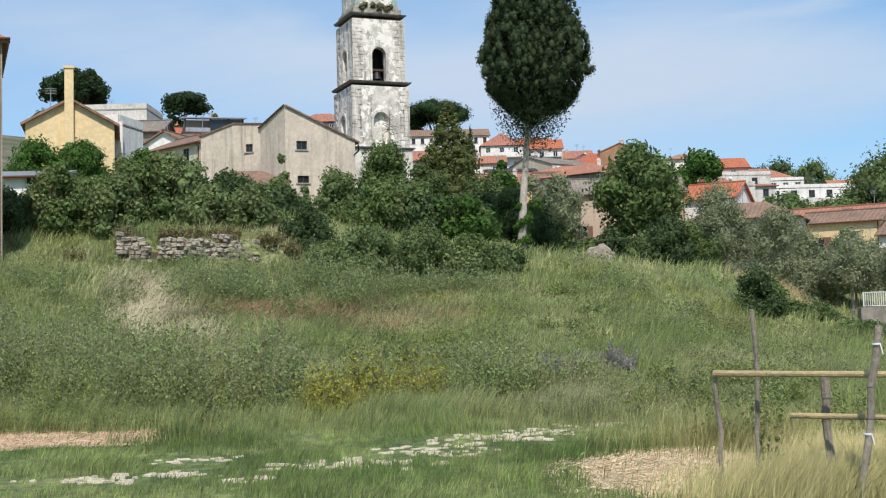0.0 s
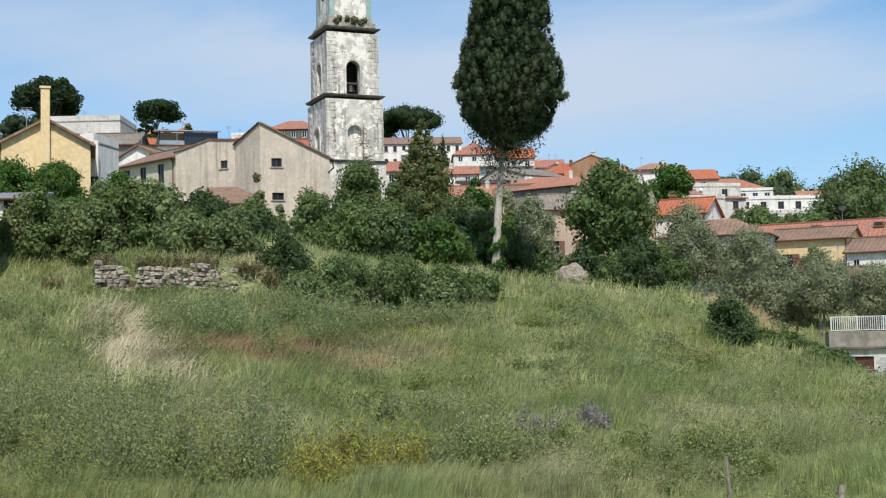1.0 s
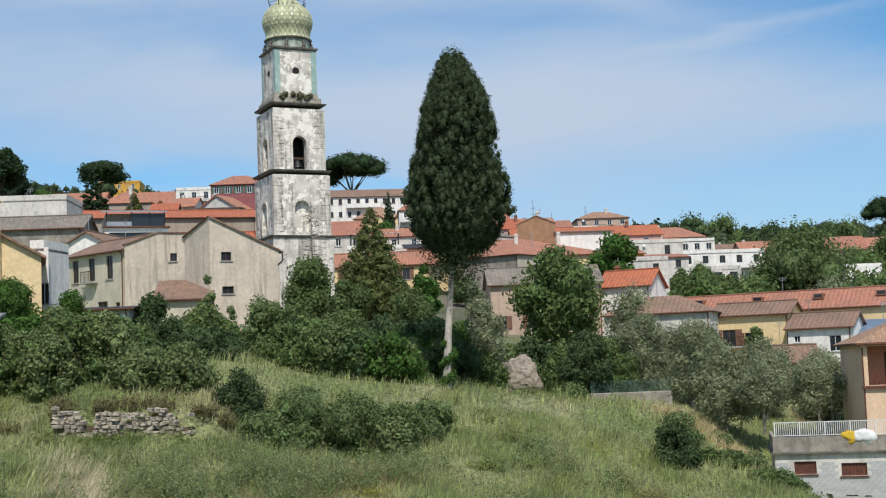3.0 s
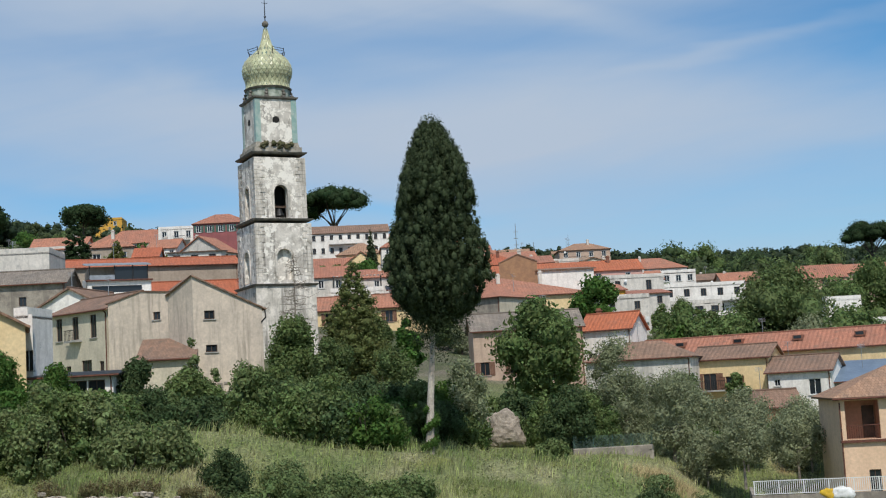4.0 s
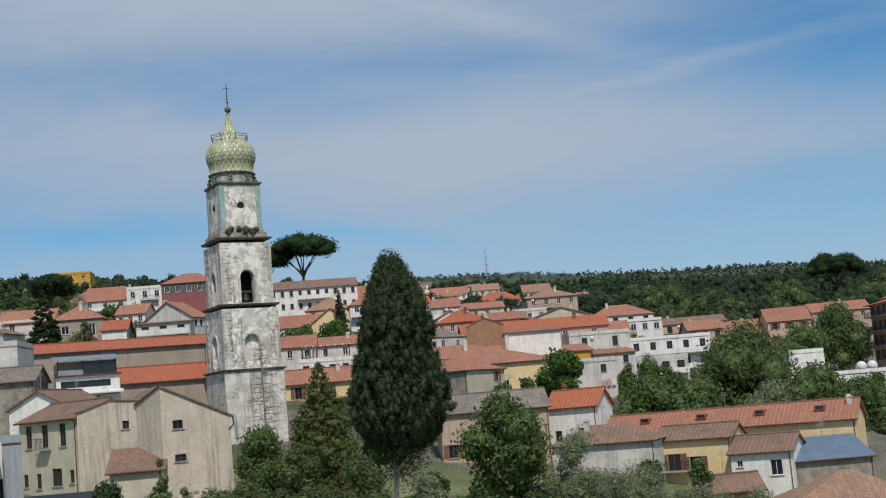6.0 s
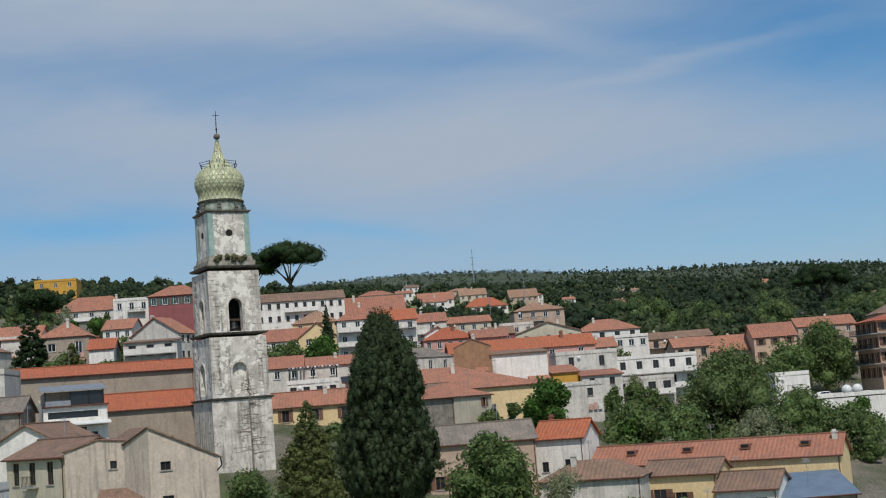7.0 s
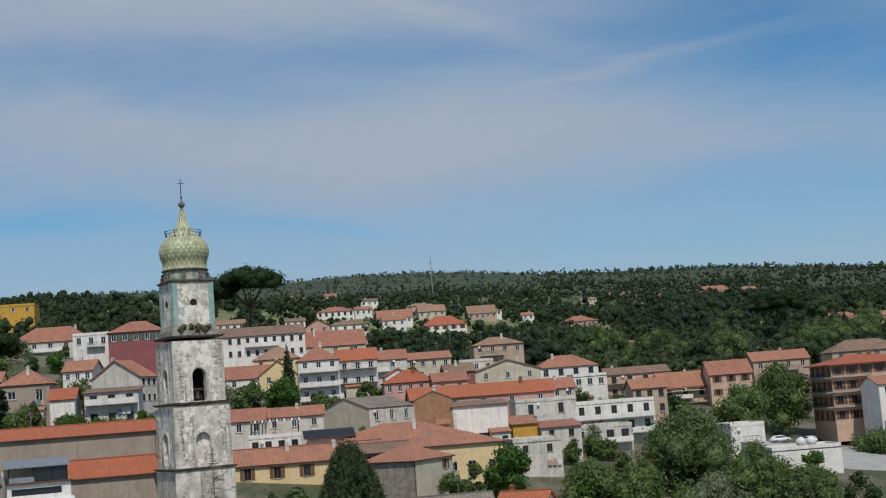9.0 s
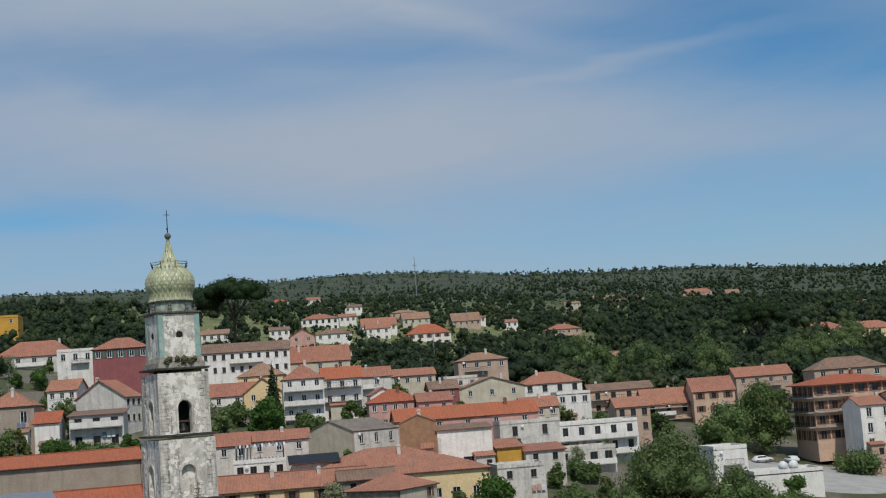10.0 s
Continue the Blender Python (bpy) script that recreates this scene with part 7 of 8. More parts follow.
def big_cypress():
    ob = thing("cypress", pose(-0.16, 80.9, 6.5), "tall dark cypress on a bare pale trunk with ivy", "tree")
    part("trunk", trunk_mesh(10.5, 0.3, 5, 5, lean=0.07, reach=1.3, fork=0.85), M["palebark"], ob, "pale grey bare trunk")
    rng = np.random.default_rng(12)
    # height over the foot, reach to each side of the stem
    hs = (9.2, 9.6, 10.2, 10.9, 11.7, 12.65, 14.5, 15.9, 17.0, 18.45, 19.5, 21.0, 21.9)
    left = (0.4, 1.2, 2.1, 2.8, 3.2, 3.25, 3.0, 2.55, 2.4, 2.05, 1.65, 1.15, 0.5)
    right = (1.5, 2.4, 3.2, 3.7, 4.0, 4.05, 3.5, 3.0, 3.2, 3.0, 2.4, 1.35, 0.55)

    def reach(z, a_):
        side = np.interp(z, hs, right if math.cos(a_) > 0 else left)
        deep = (np.interp(z, hs, left) + np.interp(z, hs, right)) / 2
        return side, deep

    cs, rs = [], []
    for i in range(1200):
        z = 9.5 + 12.3 * rng.uniform(0, 1) ** 1.2
        a_ = rng.uniform(0, 6.28)
        side, deep = reach(z, a_)
        rr = min(rng.uniform(0.2, 0.4), 0.2 + 0.18 * deep)
        q = math.sqrt(rng.uniform(0.55, 1))
        sx_, sy_ = max(0.05, side - rr * 0.75) * q, max(0.05, deep - rr * 0.75) * q
        lobe = 1 + 0.1 * noise.noise((math.cos(a_) * 1.6, math.sin(a_) * 1.6, z * 0.32))
        cs.append((0.6 + 0.035 * (z - 8) + sx_ * lobe * math.cos(a_), sy_ * lobe * math.sin(a_), z - 0.2))
        rs.append(rr)
    for i in range(26):
        z = 10.2 + 10.8 * i / 25
        side, deep = reach(z, 0.0)
        cs.append((0.6 + 0.035 * (z - 8) + 0.2, 0.0, z - 0.2))
        rs.append(0.72 * deep)
    crown("crown", cs, rs, 110000, 0.075, 31, L["cypress"], ob, 1.8, 0.1, 0.62, 1.12)
    iv = [(0.02 * q + 0.3 * math.cos(q), 0.3 * math.sin(q), 0.1 + 0.2 * q) for q in np.linspace(0, 16, 34)]
    crown("ivy", iv, [0.27] * 34, 2600, 0.09, 77, L["lush"], ob)
    return ob


big_cypress()


def umbrella_pine(x, y, z, h, w, seed, label):
    ob = thing("umbrella_pine", pose(x, y, z), label, "tree", "umbrella pines")
    rng = np.random.default_rng(seed)
    bm = bmesh.new()
    top = Vector((0, 0, h * 0.55))
    rod(bm, (0, 0, -1), top, 0.55, 0.4, 8)
    for i in range(9):
        a_ = i * 0.7 + rng.uniform(-0.2, 0.2)
        r = w * 0.32 * rng.uniform(0.5, 1)
        rod(bm, top.lerp(Vector((0, 0, h * 0.4)), rng.uniform(0, 0.6)), (r * math.cos(a_), r * math.sin(a_), h * rng.uniform(0.72, 0.82)), 0.25, 0.1, 6)
    part("trunk", bm, M["darkbark"], ob)
    cs, rs = [], []
    for i in range(60):
        a_, q = rng.uniform(0, 6.28), math.sqrt(rng.uniform(0, 1))
        r = w * 0.43 * q
        cs.append((r * math.cos(a_), r * math.sin(a_), h * (0.77 + 0.15 * (1 - q * q)) + rng.uniform(-1.4, 0.5)))
        rs.append(w * rng.uniform(0.095, 0.15))
    crown("crown", cs, rs, 11000, 0.3, seed, L["pine"], ob, 0.75, 0.0, 0.8)
    return ob


# a continuous thicket along the terrace
def thicket():
    rng = np.random.default_rng(17)
    for i in range(46):
        x = -30 + 38 * (i + rng.uniform(0, 1)) / 46
        y = rng.uniform(80, 101)
        w = rng.uniform(3.2, 5.2)
        h = rng.uniform(3.0, 4.8) if -13 < x < 2 else rng.uniform(1.6, 2.8)
        leaf = ("broad", "darkshrub", "shrub", "broad", "lush")[int(rng.integers(0, 5))]
        if x > 2.2:
            continue
        tree("bush", x, y, w, h, "leafy shrub in the dense terrace thicket", 700 + i, leaf=leaf, leaves=1900, size=0.22, lumps=18, group="terrace thicket")


thicket()


def town_gardens():
    """Garden trees and shrubs in the gaps between the houses."""
    rng = np.random.default_rng(71)
    made = 0
    for i in range(2600):
        y = rng.uniform(165, 335)
        x = rng.uniform(-0.3, 0.42) * (y + 10)
        h = rng.uniform(3.0, 6.5)
        if any(math.hypot(x - hx, y - hy) < hr * 0.86 + h * 0.4 for hx, hy, hr in BUILT) or math.hypot(x + 18, y - 159) < 9:
            continue
        if 74 < x < 110 and 205 < y < 258:
            continue
        leaf = ("broad", "lush", "shrub", "darkshrub", "olive")[int(rng.integers(0, 5))]
        tree("tree", x, y, h * rng.uniform(0.8, 1.1), h, "leafy garden tree between the town houses", 2000 + i, clear=0.12, leaf=leaf, leaves=700, size=0.3, lumps=9, group="garden trees")
        BUILT.append((x, y, h * 0.35))
        made += 1
        if made > 150:
            break
    for i in range(34):
        x, y = rng.uniform(-8, 31), rng.uniform(101, 130)
        if 2.5 < x < 9.5 and y < 109 or any(math.hypot(x - hx, y - hy) < hr + 2.2 for hx, hy, hr in BUILT):
            continue
        tree("bush", x, y, rng.uniform(2.6, 4.4), rng.uniform(1.8, 3.2), "leafy shrub in the orchard below the houses", 3000 + i, leaf=("broad", "olive", "shrub", "lush")[int(rng.integers(0, 4))], leaves=1800, size=0.18, lumps=12, group="orchard shrubs")


town_gardens()
umbrella_pine(-26.9, 416, 50, 28.6, 24, 3, "tall umbrella pine with a flat dark crown")
umbrella_pine(-39.5, 418, 50, 26, 17, 4, "umbrella pine partly behind the tower")
umbrella_pine(153, 440, 36, 25, 20, 5, "broad umbrella pine standing in the wood")
umbrella_pine(-65.5, 190, 24, 20, 10, 6, "dark umbrella pine behind the yellow house")


def wood_edge():
    """Tall single trees along the lower edge of the wood."""
    rng = np.random.default_rng(64)
    for i in range(30):
        x, y = 62 + 4.4 * i + rng.uniform(-2, 2), rng.uniform(345, 440)
        if any(math.hypot(x - hx, y - hy) < hr + 7 for hx, hy, hr in BUILT):
            continue
        h = rng.uniform(10, 16)
        tree("tree", x, y, h * rng.uniform(0.85, 1.15), h, "tall dark broadleaf tree at the edge of the wood", 4000 + i, clear=0.1, leaf=("broad", "darkshrub", "shrub")[i % 3], leaves=2200, size=0.34, lumps=20, group="wood edge trees")


wood_edge()


def slim_cypress(x, y, w, h, z, seed, label="small dark pointed cypress"):
    ob = thing("cypress", pose(x, y, z), label, "tree")
    rng = np.random.default_rng(seed)
    part("trunk", trunk_mesh(h * 0.3, 0.25, seed, 0), M["darkbark"], ob)
    cs, rs = [], []
    for i in range(36):
        t = i / 35
        rad = w / 2 * (1 - t**1.6) * 0.5
        a_ = i * 2.4
        cs.append((rad * math.cos(a_), rad * math.sin(a_), h * (0.06 + 0.92 * t)))
        rs.append(w * 0.3 * (1.05 - t**1.6))
    crown("crown", cs, rs, 3500, 0.3, seed, L["cypress"], ob, 1.4)


slim_cypress(-10.0, 264.7, 4.2, 17.4, 28.2, 8)


# ---- woods of the far slopes ----
def far_wood():
    rng = np.random.default_rng(99)
    ico = bmesh.new()
    bmesh.ops.create_icosphere(ico, subdivisions=1, radius=1.0)
    bv = np.array([v.co[:] for v in ico.verts])
    bf = np.array([[v.index for v in f.verts] for f in ico.faces])
    ico.free()
    groups = {"wood": ([], [], 0), "lush": ([], [], 0), "olive": ([], [], 0)}
    placed = 0
    for i in range(12500):
        y = 335 + 3750 * rng.uniform() ** 1.75 if i < 10500 else 3700 + 420 * rng.uniform()
        x = (-0.36 + 0.86 * rng.uniform()) * (y + 12)
        dens = 0.72 + 0.5 * noise.noise((x / 60, y / 90, 3))
        if x > 0.16 * y and y < 900:
            dens += 0.5
        if y > 450:
            dens += 0.3
        if -0.26 * y < x < -0.08 * y and 520 < y < 760:
            dens -= 0.25
        if rng.uniform() > dens:
            continue
        hgt = rng.uniform(5, 10) if x < 0.14 * y else rng.uniform(7, 13)
        if y > 1700:
            hgt *= 0.9 + 0.9 * rng.uniform() ** 2
        if any(abs(x - hx) < hr + 3 and -hr - 6 < y - hy < hr + 3 for hx, hy, hr in BUILT if hy > 300):
            continue
        if any(abs(x - hx) < hr + 2 and -hr - 95 < y - hy < -hr - 11 for hx, hy, hr in BUILT if hy > 300):
            hgt = rng.uniform(3, 4.5)
        for hx, hy, hr in BUILT:
            if hy > 400 and abs(x - hx) < hr + 1 and hy - 170 < y < hy:
                hgt = min(hgt, 2.0 + 0.07 * (hy - y))
        z = height(x, y) - 0.5
        kind = "olive" if noise.noise((x / 45, y / 60, 9)) > 0.26 and x < 0.22 * y else ("lush" if rng.uniform() < 0.3 else "wood")
        if kind == "olive":
            hgt *= 0.6
        vs, fs, off = groups[kind]
        n_l = 8 if y < 800 else (5 if y < 1400 else 3)
        cs, rs = blob_lumps(rng, hgt * rng.uniform(0.85, 1.2), hgt * 0.85, hgt * 0.12, n_l)
        v1, f1 = lumps_mesh(np.array(cs) + np.array((x, y, z)), rs, i, 1.0, 0.74)
        v2, f2 = leaf_cloud(np.array(cs) + np.array((x, y, z)), rs, 150 if y < 600 else (80 if y < 900 else (30 if y < 1400 else 12)), hgt * (0.06 if y < 900 else 0.085), i, 1.0, 0.0, 0.55, 1.12)
        f = np.concatenate([f1, f2 + len(v1)]) + off
        vs.append(np.concatenate([v1, v2]))
        fs.append(f)
        groups[kind] = (vs, fs, off + len(v1) + len(v2))
        placed += 1
    names = {"wood": ("far_wood", "dark green woodland covering the far hillside", "wood"), "lush": ("far_trees", "lighter green trees scattered through the woodland", "wood2"), "olive": ("olive_grove", "grey-green olive groves between the hillside houses", "olive")}
    for kind, (vs, fs, off) in groups.items():
        nm, lab, lf = names[kind]
        me = raw_mesh(nm, np.concatenate(vs), np.concatenate(fs), L[lf])
        tagged(new(nm, me), lab, "woodland", "", "stuff")


far_wood()

# ---- shrubs and trees ----
tree("bush", -25.8, 74, 4.9, 5.8, "dense dark green shrub on the terrace", 100, leaf="broad", z=6.1, leaves=3360, size=0.176, lumps=21)
tree("bush", -21.5, 72, 4.4, 5.6, "tall leafy elder shrub on the terrace", 107, leaf="broad", z=6.7, leaves=3780, size=0.176, lumps=24)
tree("bush", -19.1, 74, 4.1, 4.9, "tall leafy elder shrub on the terrace", 114, leaf="broad", z=6.8, leaves=3570, size=0.176, lumps=21)
tree("bush", -29.0, 84, 4.4, 3.4, "ivy-covered bright green mound", 121, leaf="lush", z=11.8, leaves=2730, size=0.176, lumps=18)
tree("bush", -23.4, 80, 3.5, 3.9, "bright green climbing shrub", 128, leaf="lush", z=10.1, leaves=2730, size=0.176, lumps=18)
tree("bush", -21.6, 96, 4.6, 5.9, "dark green fig shrub", 135, leaf="darkshrub", z=8.8, leaves=3150, size=0.220, lumps=18)
tree("bush", -17.7, 94, 5.3, 5.0, "dark green shrub below the grey house", 142, leaf="broad", z=8.7, leaves=3360, size=0.220, lumps=18)
tree("bush", -10.5, 64, 3.5, 3.8, "dark rounded laurel bush on the meadow edge", 149, leaf="darkshrub", z=5.1, leaves=4410, size=0.123, lumps=18)
tree("bush", -12.2, 86, 4.1, 3.8, "rounded green shrub by the terrace", 156, leaf="broad", z=7.3, leaves=2940, size=0.176, lumps=16)
tree("tree", -11.2, 106, 5.8, 8.7, "leafy tree beside the tall grey house", 163, leaf="broad", z=9.1, leaves=5460, size=0.211, lumps=27, clear=0.15)
tree("tree", -7.8, 104, 4.3, 6.8, "small leafy tree beside the grey house", 170, leaf="shrub", z=9.0, leaves=3360, size=0.211, lumps=18, clear=0.15)
tree("cone", -6.5, 119, 10.6, 13.6, "broad green spruce with drooping branches", 177, leaf="conifer", z=10.0, leaves=26000, size=0.15, lumps=150, squash=0.7)
tree("bush", -10.3, 90, 4.3, 4.5, "dark green shrub thicket", 184, leaf="darkshrub", z=8.0, leaves=3360, size=0.194, lumps=18)
tree("bush", -7.0, 90, 4.7, 5.0, "dark green shrub thicket", 191, leaf="broad", z=7.7, leaves=3570, size=0.194, lumps=18)
tree("bush", -3.3, 90, 5.1, 5.0, "dark green shrub thicket", 198, leaf="darkshrub", z=7.4, leaves=3570, size=0.194, lumps=18)
tree("bush", -2.8, 104, 5.0, 6.6, "rounded broadleaf shrub in the thicket", 205, leaf="shrub", z=8.4, leaves=3360, size=0.194, lumps=18)
tree("tree", -1.5, 118, 3.1, 8.3, "small bright tree behind the thicket", 212, leaf="lush", z=10.6, leaves=2310, size=0.220, lumps=13)
tree("bush", -7.4, 62, 3.5, 2.9, "spreading green shrub on the meadow", 219, leaf="shrub", z=5.2, leaves=4200, size=0.114, lumps=21)
tree("bush", -4.7, 61, 3.2, 3.3, "spreading green shrub on the meadow", 226, leaf="shrub", z=4.5, leaves=4200, size=0.114, lumps=21)
tree("bush", -2.4, 62, 2.6, 2.7, "low green shrub on the meadow", 233, leaf="broad", z=4.4, leaves=3150, size=0.114, lumps=16)
tree("tree", 2.7, 93, 4.2, 6.1, "silvery olive tree behind the cypress", 240, leaf="olive", z=7.3, leaves=3780, size=0.176, lumps=18, clear=0.12, bark="bark")
tree("bush", 0.6, 90, 4.3, 3.7, "dark thicket round the cypress foot", 247, leaf="darkshrub", z=6.9, leaves=2730, size=0.176, lumps=13)
tree("tree", 10.6, 119, 9.2, 10.0, "large dense broadleaf tree", 254, leaf="broad", z=9.0, leaves=8925, size=0.229, lumps=35, clear=0.08)
tree("bush", 11.0, 101, 5.0, 5.0, "dense dark green thicket below the houses", 261, leaf="darkshrub", z=6.0, leaves=3780, size=0.194, lumps=18)
tree("bush", 12.8, 101, 4.4, 4.6, "dense dark green thicket below the houses", 268, leaf="broad", z=5.7, leaves=3150, size=0.194, lumps=16)
tree("tree", 15.8, 104, 5.2, 6.9, "silvery olive tree in the orchard", 275, leaf="olive", z=5.4, leaves=3990, size=0.176, lumps=18, clear=0.12, bark="bark")
tree("tree", 18.9, 100, 4.8, 7.4, "silvery olive tree with a forked trunk", 282, leaf="olive", z=3.8, leaves=3990, size=0.176, lumps=18, clear=0.2, bark="bark")
tree("tree", 22.0, 106, 4.4, 6.2, "silvery olive tree in the orchard", 289, leaf="olive", z=4.0, leaves=3360, size=0.176, lumps=16, clear=0.15, bark="bark")
tree("tree", 22.6, 93, 4.2, 4.9, "silvery olive tree on the bank", 296, leaf="olive", z=3.0, leaves=3780, size=0.158, lumps=16, clear=0.3, bark="bark")
tree("tree", 27.1, 95, 5.3, 4.6, "silvery olive tree on the bank", 303, leaf="olive", z=3.1, leaves=3990, size=0.158, lumps=18, clear=0.25, bark="bark")
tree("bush", 11.8, 69, 3.1, 3.9, "dark bush on the grassy bank", 310, leaf="darkshrub", z=1.3, leaves=3360, size=0.141, lumps=16)
tree("bush", 18.7, 86, 5.9, 4.1, "green bramble on the bank", 317, leaf="shrub", z=-1.8, leaves=3360, size=0.141, lumps=18)
tree("tree", 29.7, 124, 2.7, 3.9, "slender young tree beside a yellow house", 324, leaf="broad", z=7.1, leaves=1260, size=0.176, lumps=10)
tree("tree", 17.4, 118, 6.3, 8.3, "silvery olive tree in the orchard", 331, leaf="olive", z=6.7, leaves=3780, size=0.176, lumps=18, clear=0.15, bark="bark")
tree("tree", 21.5, 112, 6.0, 6.1, "silvery olive tree in the orchard", 338, leaf="olive", z=5.8, leaves=3780, size=0.176, lumps=18, clear=0.15, bark="bark")
tree("tree", 31.6, 110, 5.4, 5.1, "olive tree by the garden shed", 345, leaf="olive", z=3.6, leaves=3150, size=0.176, lumps=16, clear=0.15, bark="bark")
tree("tree", 25.1, 126, 3.9, 4.0, "bright green shrub in a garden", 352, leaf="lush", z=7.3, leaves=1575, size=0.176, lumps=10)
tree("tree", -18.0, 98, 1.7, 5.6, "slender young tree of heaven before the grey house", 361, leaf="elder", z=10.3, leaves=300, size=0.2, lumps=9, clear=0.3)
tree("tree", -16.4, 98, 1.5, 3.8, "slender young tree of heaven before the grey house", 362, leaf="elder", z=10.1, leaves=260, size=0.2, lumps=8, clear=0.3)
tree("bush", -22.4, 76, 3.7, 4.6, "tall leafy elder shrub on the terrace", 359, leaf="broad", z=8.3, leaves=3570, size=0.158, lumps=24)
tree("bush", -19.3, 75, 3.6, 4.0, "tall leafy elder shrub on the terrace", 366, leaf="lush", z=8.2, leaves=3570, size=0.158, lumps=24)
tree("bush", -31.5, 84, 4.1, 4.0, "bright green climbing shrub below the yellow house", 373, leaf="lush", z=11.8, leaves=3150, size=0.158, lumps=21)
tree("bush", -28.1, 83, 4.1, 3.7, "bright green climbing shrub below the yellow house", 380, leaf="lush", z=11.6, leaves=3150, size=0.158, lumps=21)
tree("bush", -17.2, 80, 3.9, 3.0, "dark green shrub below the grey house", 387, leaf="darkshrub", z=9.3, leaves=2940, size=0.158, lumps=18)
tree("cone", -55.7, 209.8, 7.6, 12.6, "dark spruce among the houses", 394, leaf="pine", z=30.3, leaves=9000, size=0.22, lumps=60, squash=0.55)
tree("tree", -62.5, 242, 12.5, 10.0, "spreading dark cedar above the roofs", 401, leaf="pine", z=40.0, leaves=6000, size=0.26, lumps=26, clear=0.45, squash=0.42)
tree("cone", -43.6, 186, 4.2, 4.5, "small spruce among the town houses", 408, leaf="conifer", z=30.2, leaves=1800, size=0.35, lumps=20)
tree("tree", 21.7, 164, 7.2, 7.4, "rounded bright green tree between the houses", 415, leaf="lush", z=17.2, leaves=4410, size=0.264, lumps=21, clear=0.1)
tree("tree", 51.9, 188, 17.7, 18.7, "large spreading green tree", 422, leaf="shrub", z=8.5, leaves=15750, size=0.264, lumps=45, clear=0.05)
tree("tree", 35.7, 182, 11.3, 11.0, "dark green tree in the town grove", 429, leaf="broad", z=10.2, leaves=5460, size=0.282, lumps=27, clear=0.05)
tree("tree", 42.1, 178, 11.1, 9.8, "leafy green tree in the town grove", 436, leaf="broad", z=9.9, leaves=5460, size=0.282, lumps=27, clear=0.05)
tree("tree", 59.1, 180, 10.5, 12.7, "leafy green tree in the town grove", 443, leaf="broad", z=8.4, leaves=5460, size=0.282, lumps=27, clear=0.05)
tree("tree", 64.8, 176, 10.3, 11.0, "leafy green tree in the town grove", 450, leaf="shrub", z=6.7, leaves=5040, size=0.282, lumps=27, clear=0.05)
tree("tree", 66.0, 198, 11.0, 11.5, "leafy green tree in the town grove", 458, leaf="broad", z=8.8, leaves=5000, size=0.25, lumps=27, clear=0.05)
tree("tree", 72.0, 190, 10.0, 9.5, "dark green tree in the town grove", 459, leaf="broad", z=7.6, leaves=4600, size=0.25, lumps=27, clear=0.05)
tree("tree", 51.2, 172, 10.1, 8.5, "pale green tree in the town grove", 457, leaf="olive", z=9.5, leaves=3990, size=0.282, lumps=21, clear=0.05)
tree("tree", 83.3, 262, 13.6, 13.2, "dense dark green tree by the apartments", 464, leaf="broad", z=16.4, leaves=4410, size=0.352, lumps=21, clear=0.1)
tree("tree", 92.5, 266, 14.3, 17.7, "dense dark green tree by the apartments", 471, leaf="broad", z=15.5, leaves=5460, size=0.352, lumps=24, clear=0.1)
tree("tree", -17.7, 262, 6.6, 7.6, "dark round tree behind the tower", 478, leaf="broad", z=30.0, leaves=2730, size=0.308, lumps=16, clear=0.1)
tree("tree", -10.6, 258, 9.0, 8.1, "bright green tree behind the tower", 485, leaf="lush", z=29.8, leaves=3150, size=0.308, lumps=18, clear=0.1)
tree("bush", -3.5, 256, 7.3, 4.0, "clipped green hedge below white houses", 492, leaf="broad", z=29.8, leaves=1890, size=0.308, lumps=13)
tree("bush", 6.1, 262, 5.8, 3.9, "green hedge against a white wall", 499, leaf="broad", z=31.9, leaves=1575, size=0.308, lumps=10)
tree("bush", -49.3, 206, 7.2, 4.8, "green trees in a walled garden", 506, leaf="broad", z=30.4, leaves=2520, size=0.264, lumps=16)
tree("bush", -42.0, 203, 7.4, 3.0, "green shrubs along a garden wall", 513, leaf="lush", z=29.9, leaves=2310, size=0.264, lumps=16)
tree("bush", -36.0, 206, 7.5, 2.4, "green shrubs along a garden wall", 520, leaf="broad", z=29.4, leaves=2100, size=0.264, lumps=16)
tree("bush", -31.6, 212, 3.6, 4.0, "green shrubs along a garden wall", 527, leaf="lush", z=29.3, leaves=1680, size=0.264, lumps=13)
tree("bush", 101.8, 240, 10.1, 4.8, "dark hedge below the apartments", 534, leaf="broad", z=14.9, leaves=2310, size=0.308, lumps=16)
tree("bush", 41.5, 208, 4.3, 3.5, "rounded green shrub by the terrace", 541, leaf="broad", z=19.8, leaves=1470, size=0.264, lumps=10)
tree("tree", -84.1, 350, 10.2, 6.4, "leafy green tree in the town grove", 548, leaf="lush", z=48.8, leaves=1575, size=0.352, lumps=13)
tree("tree", 56.3, 340, 6.7, 8.9, "leafy green tree in the town grove", 555, leaf="broad", z=28.7, leaves=1575, size=0.352, lumps=13)

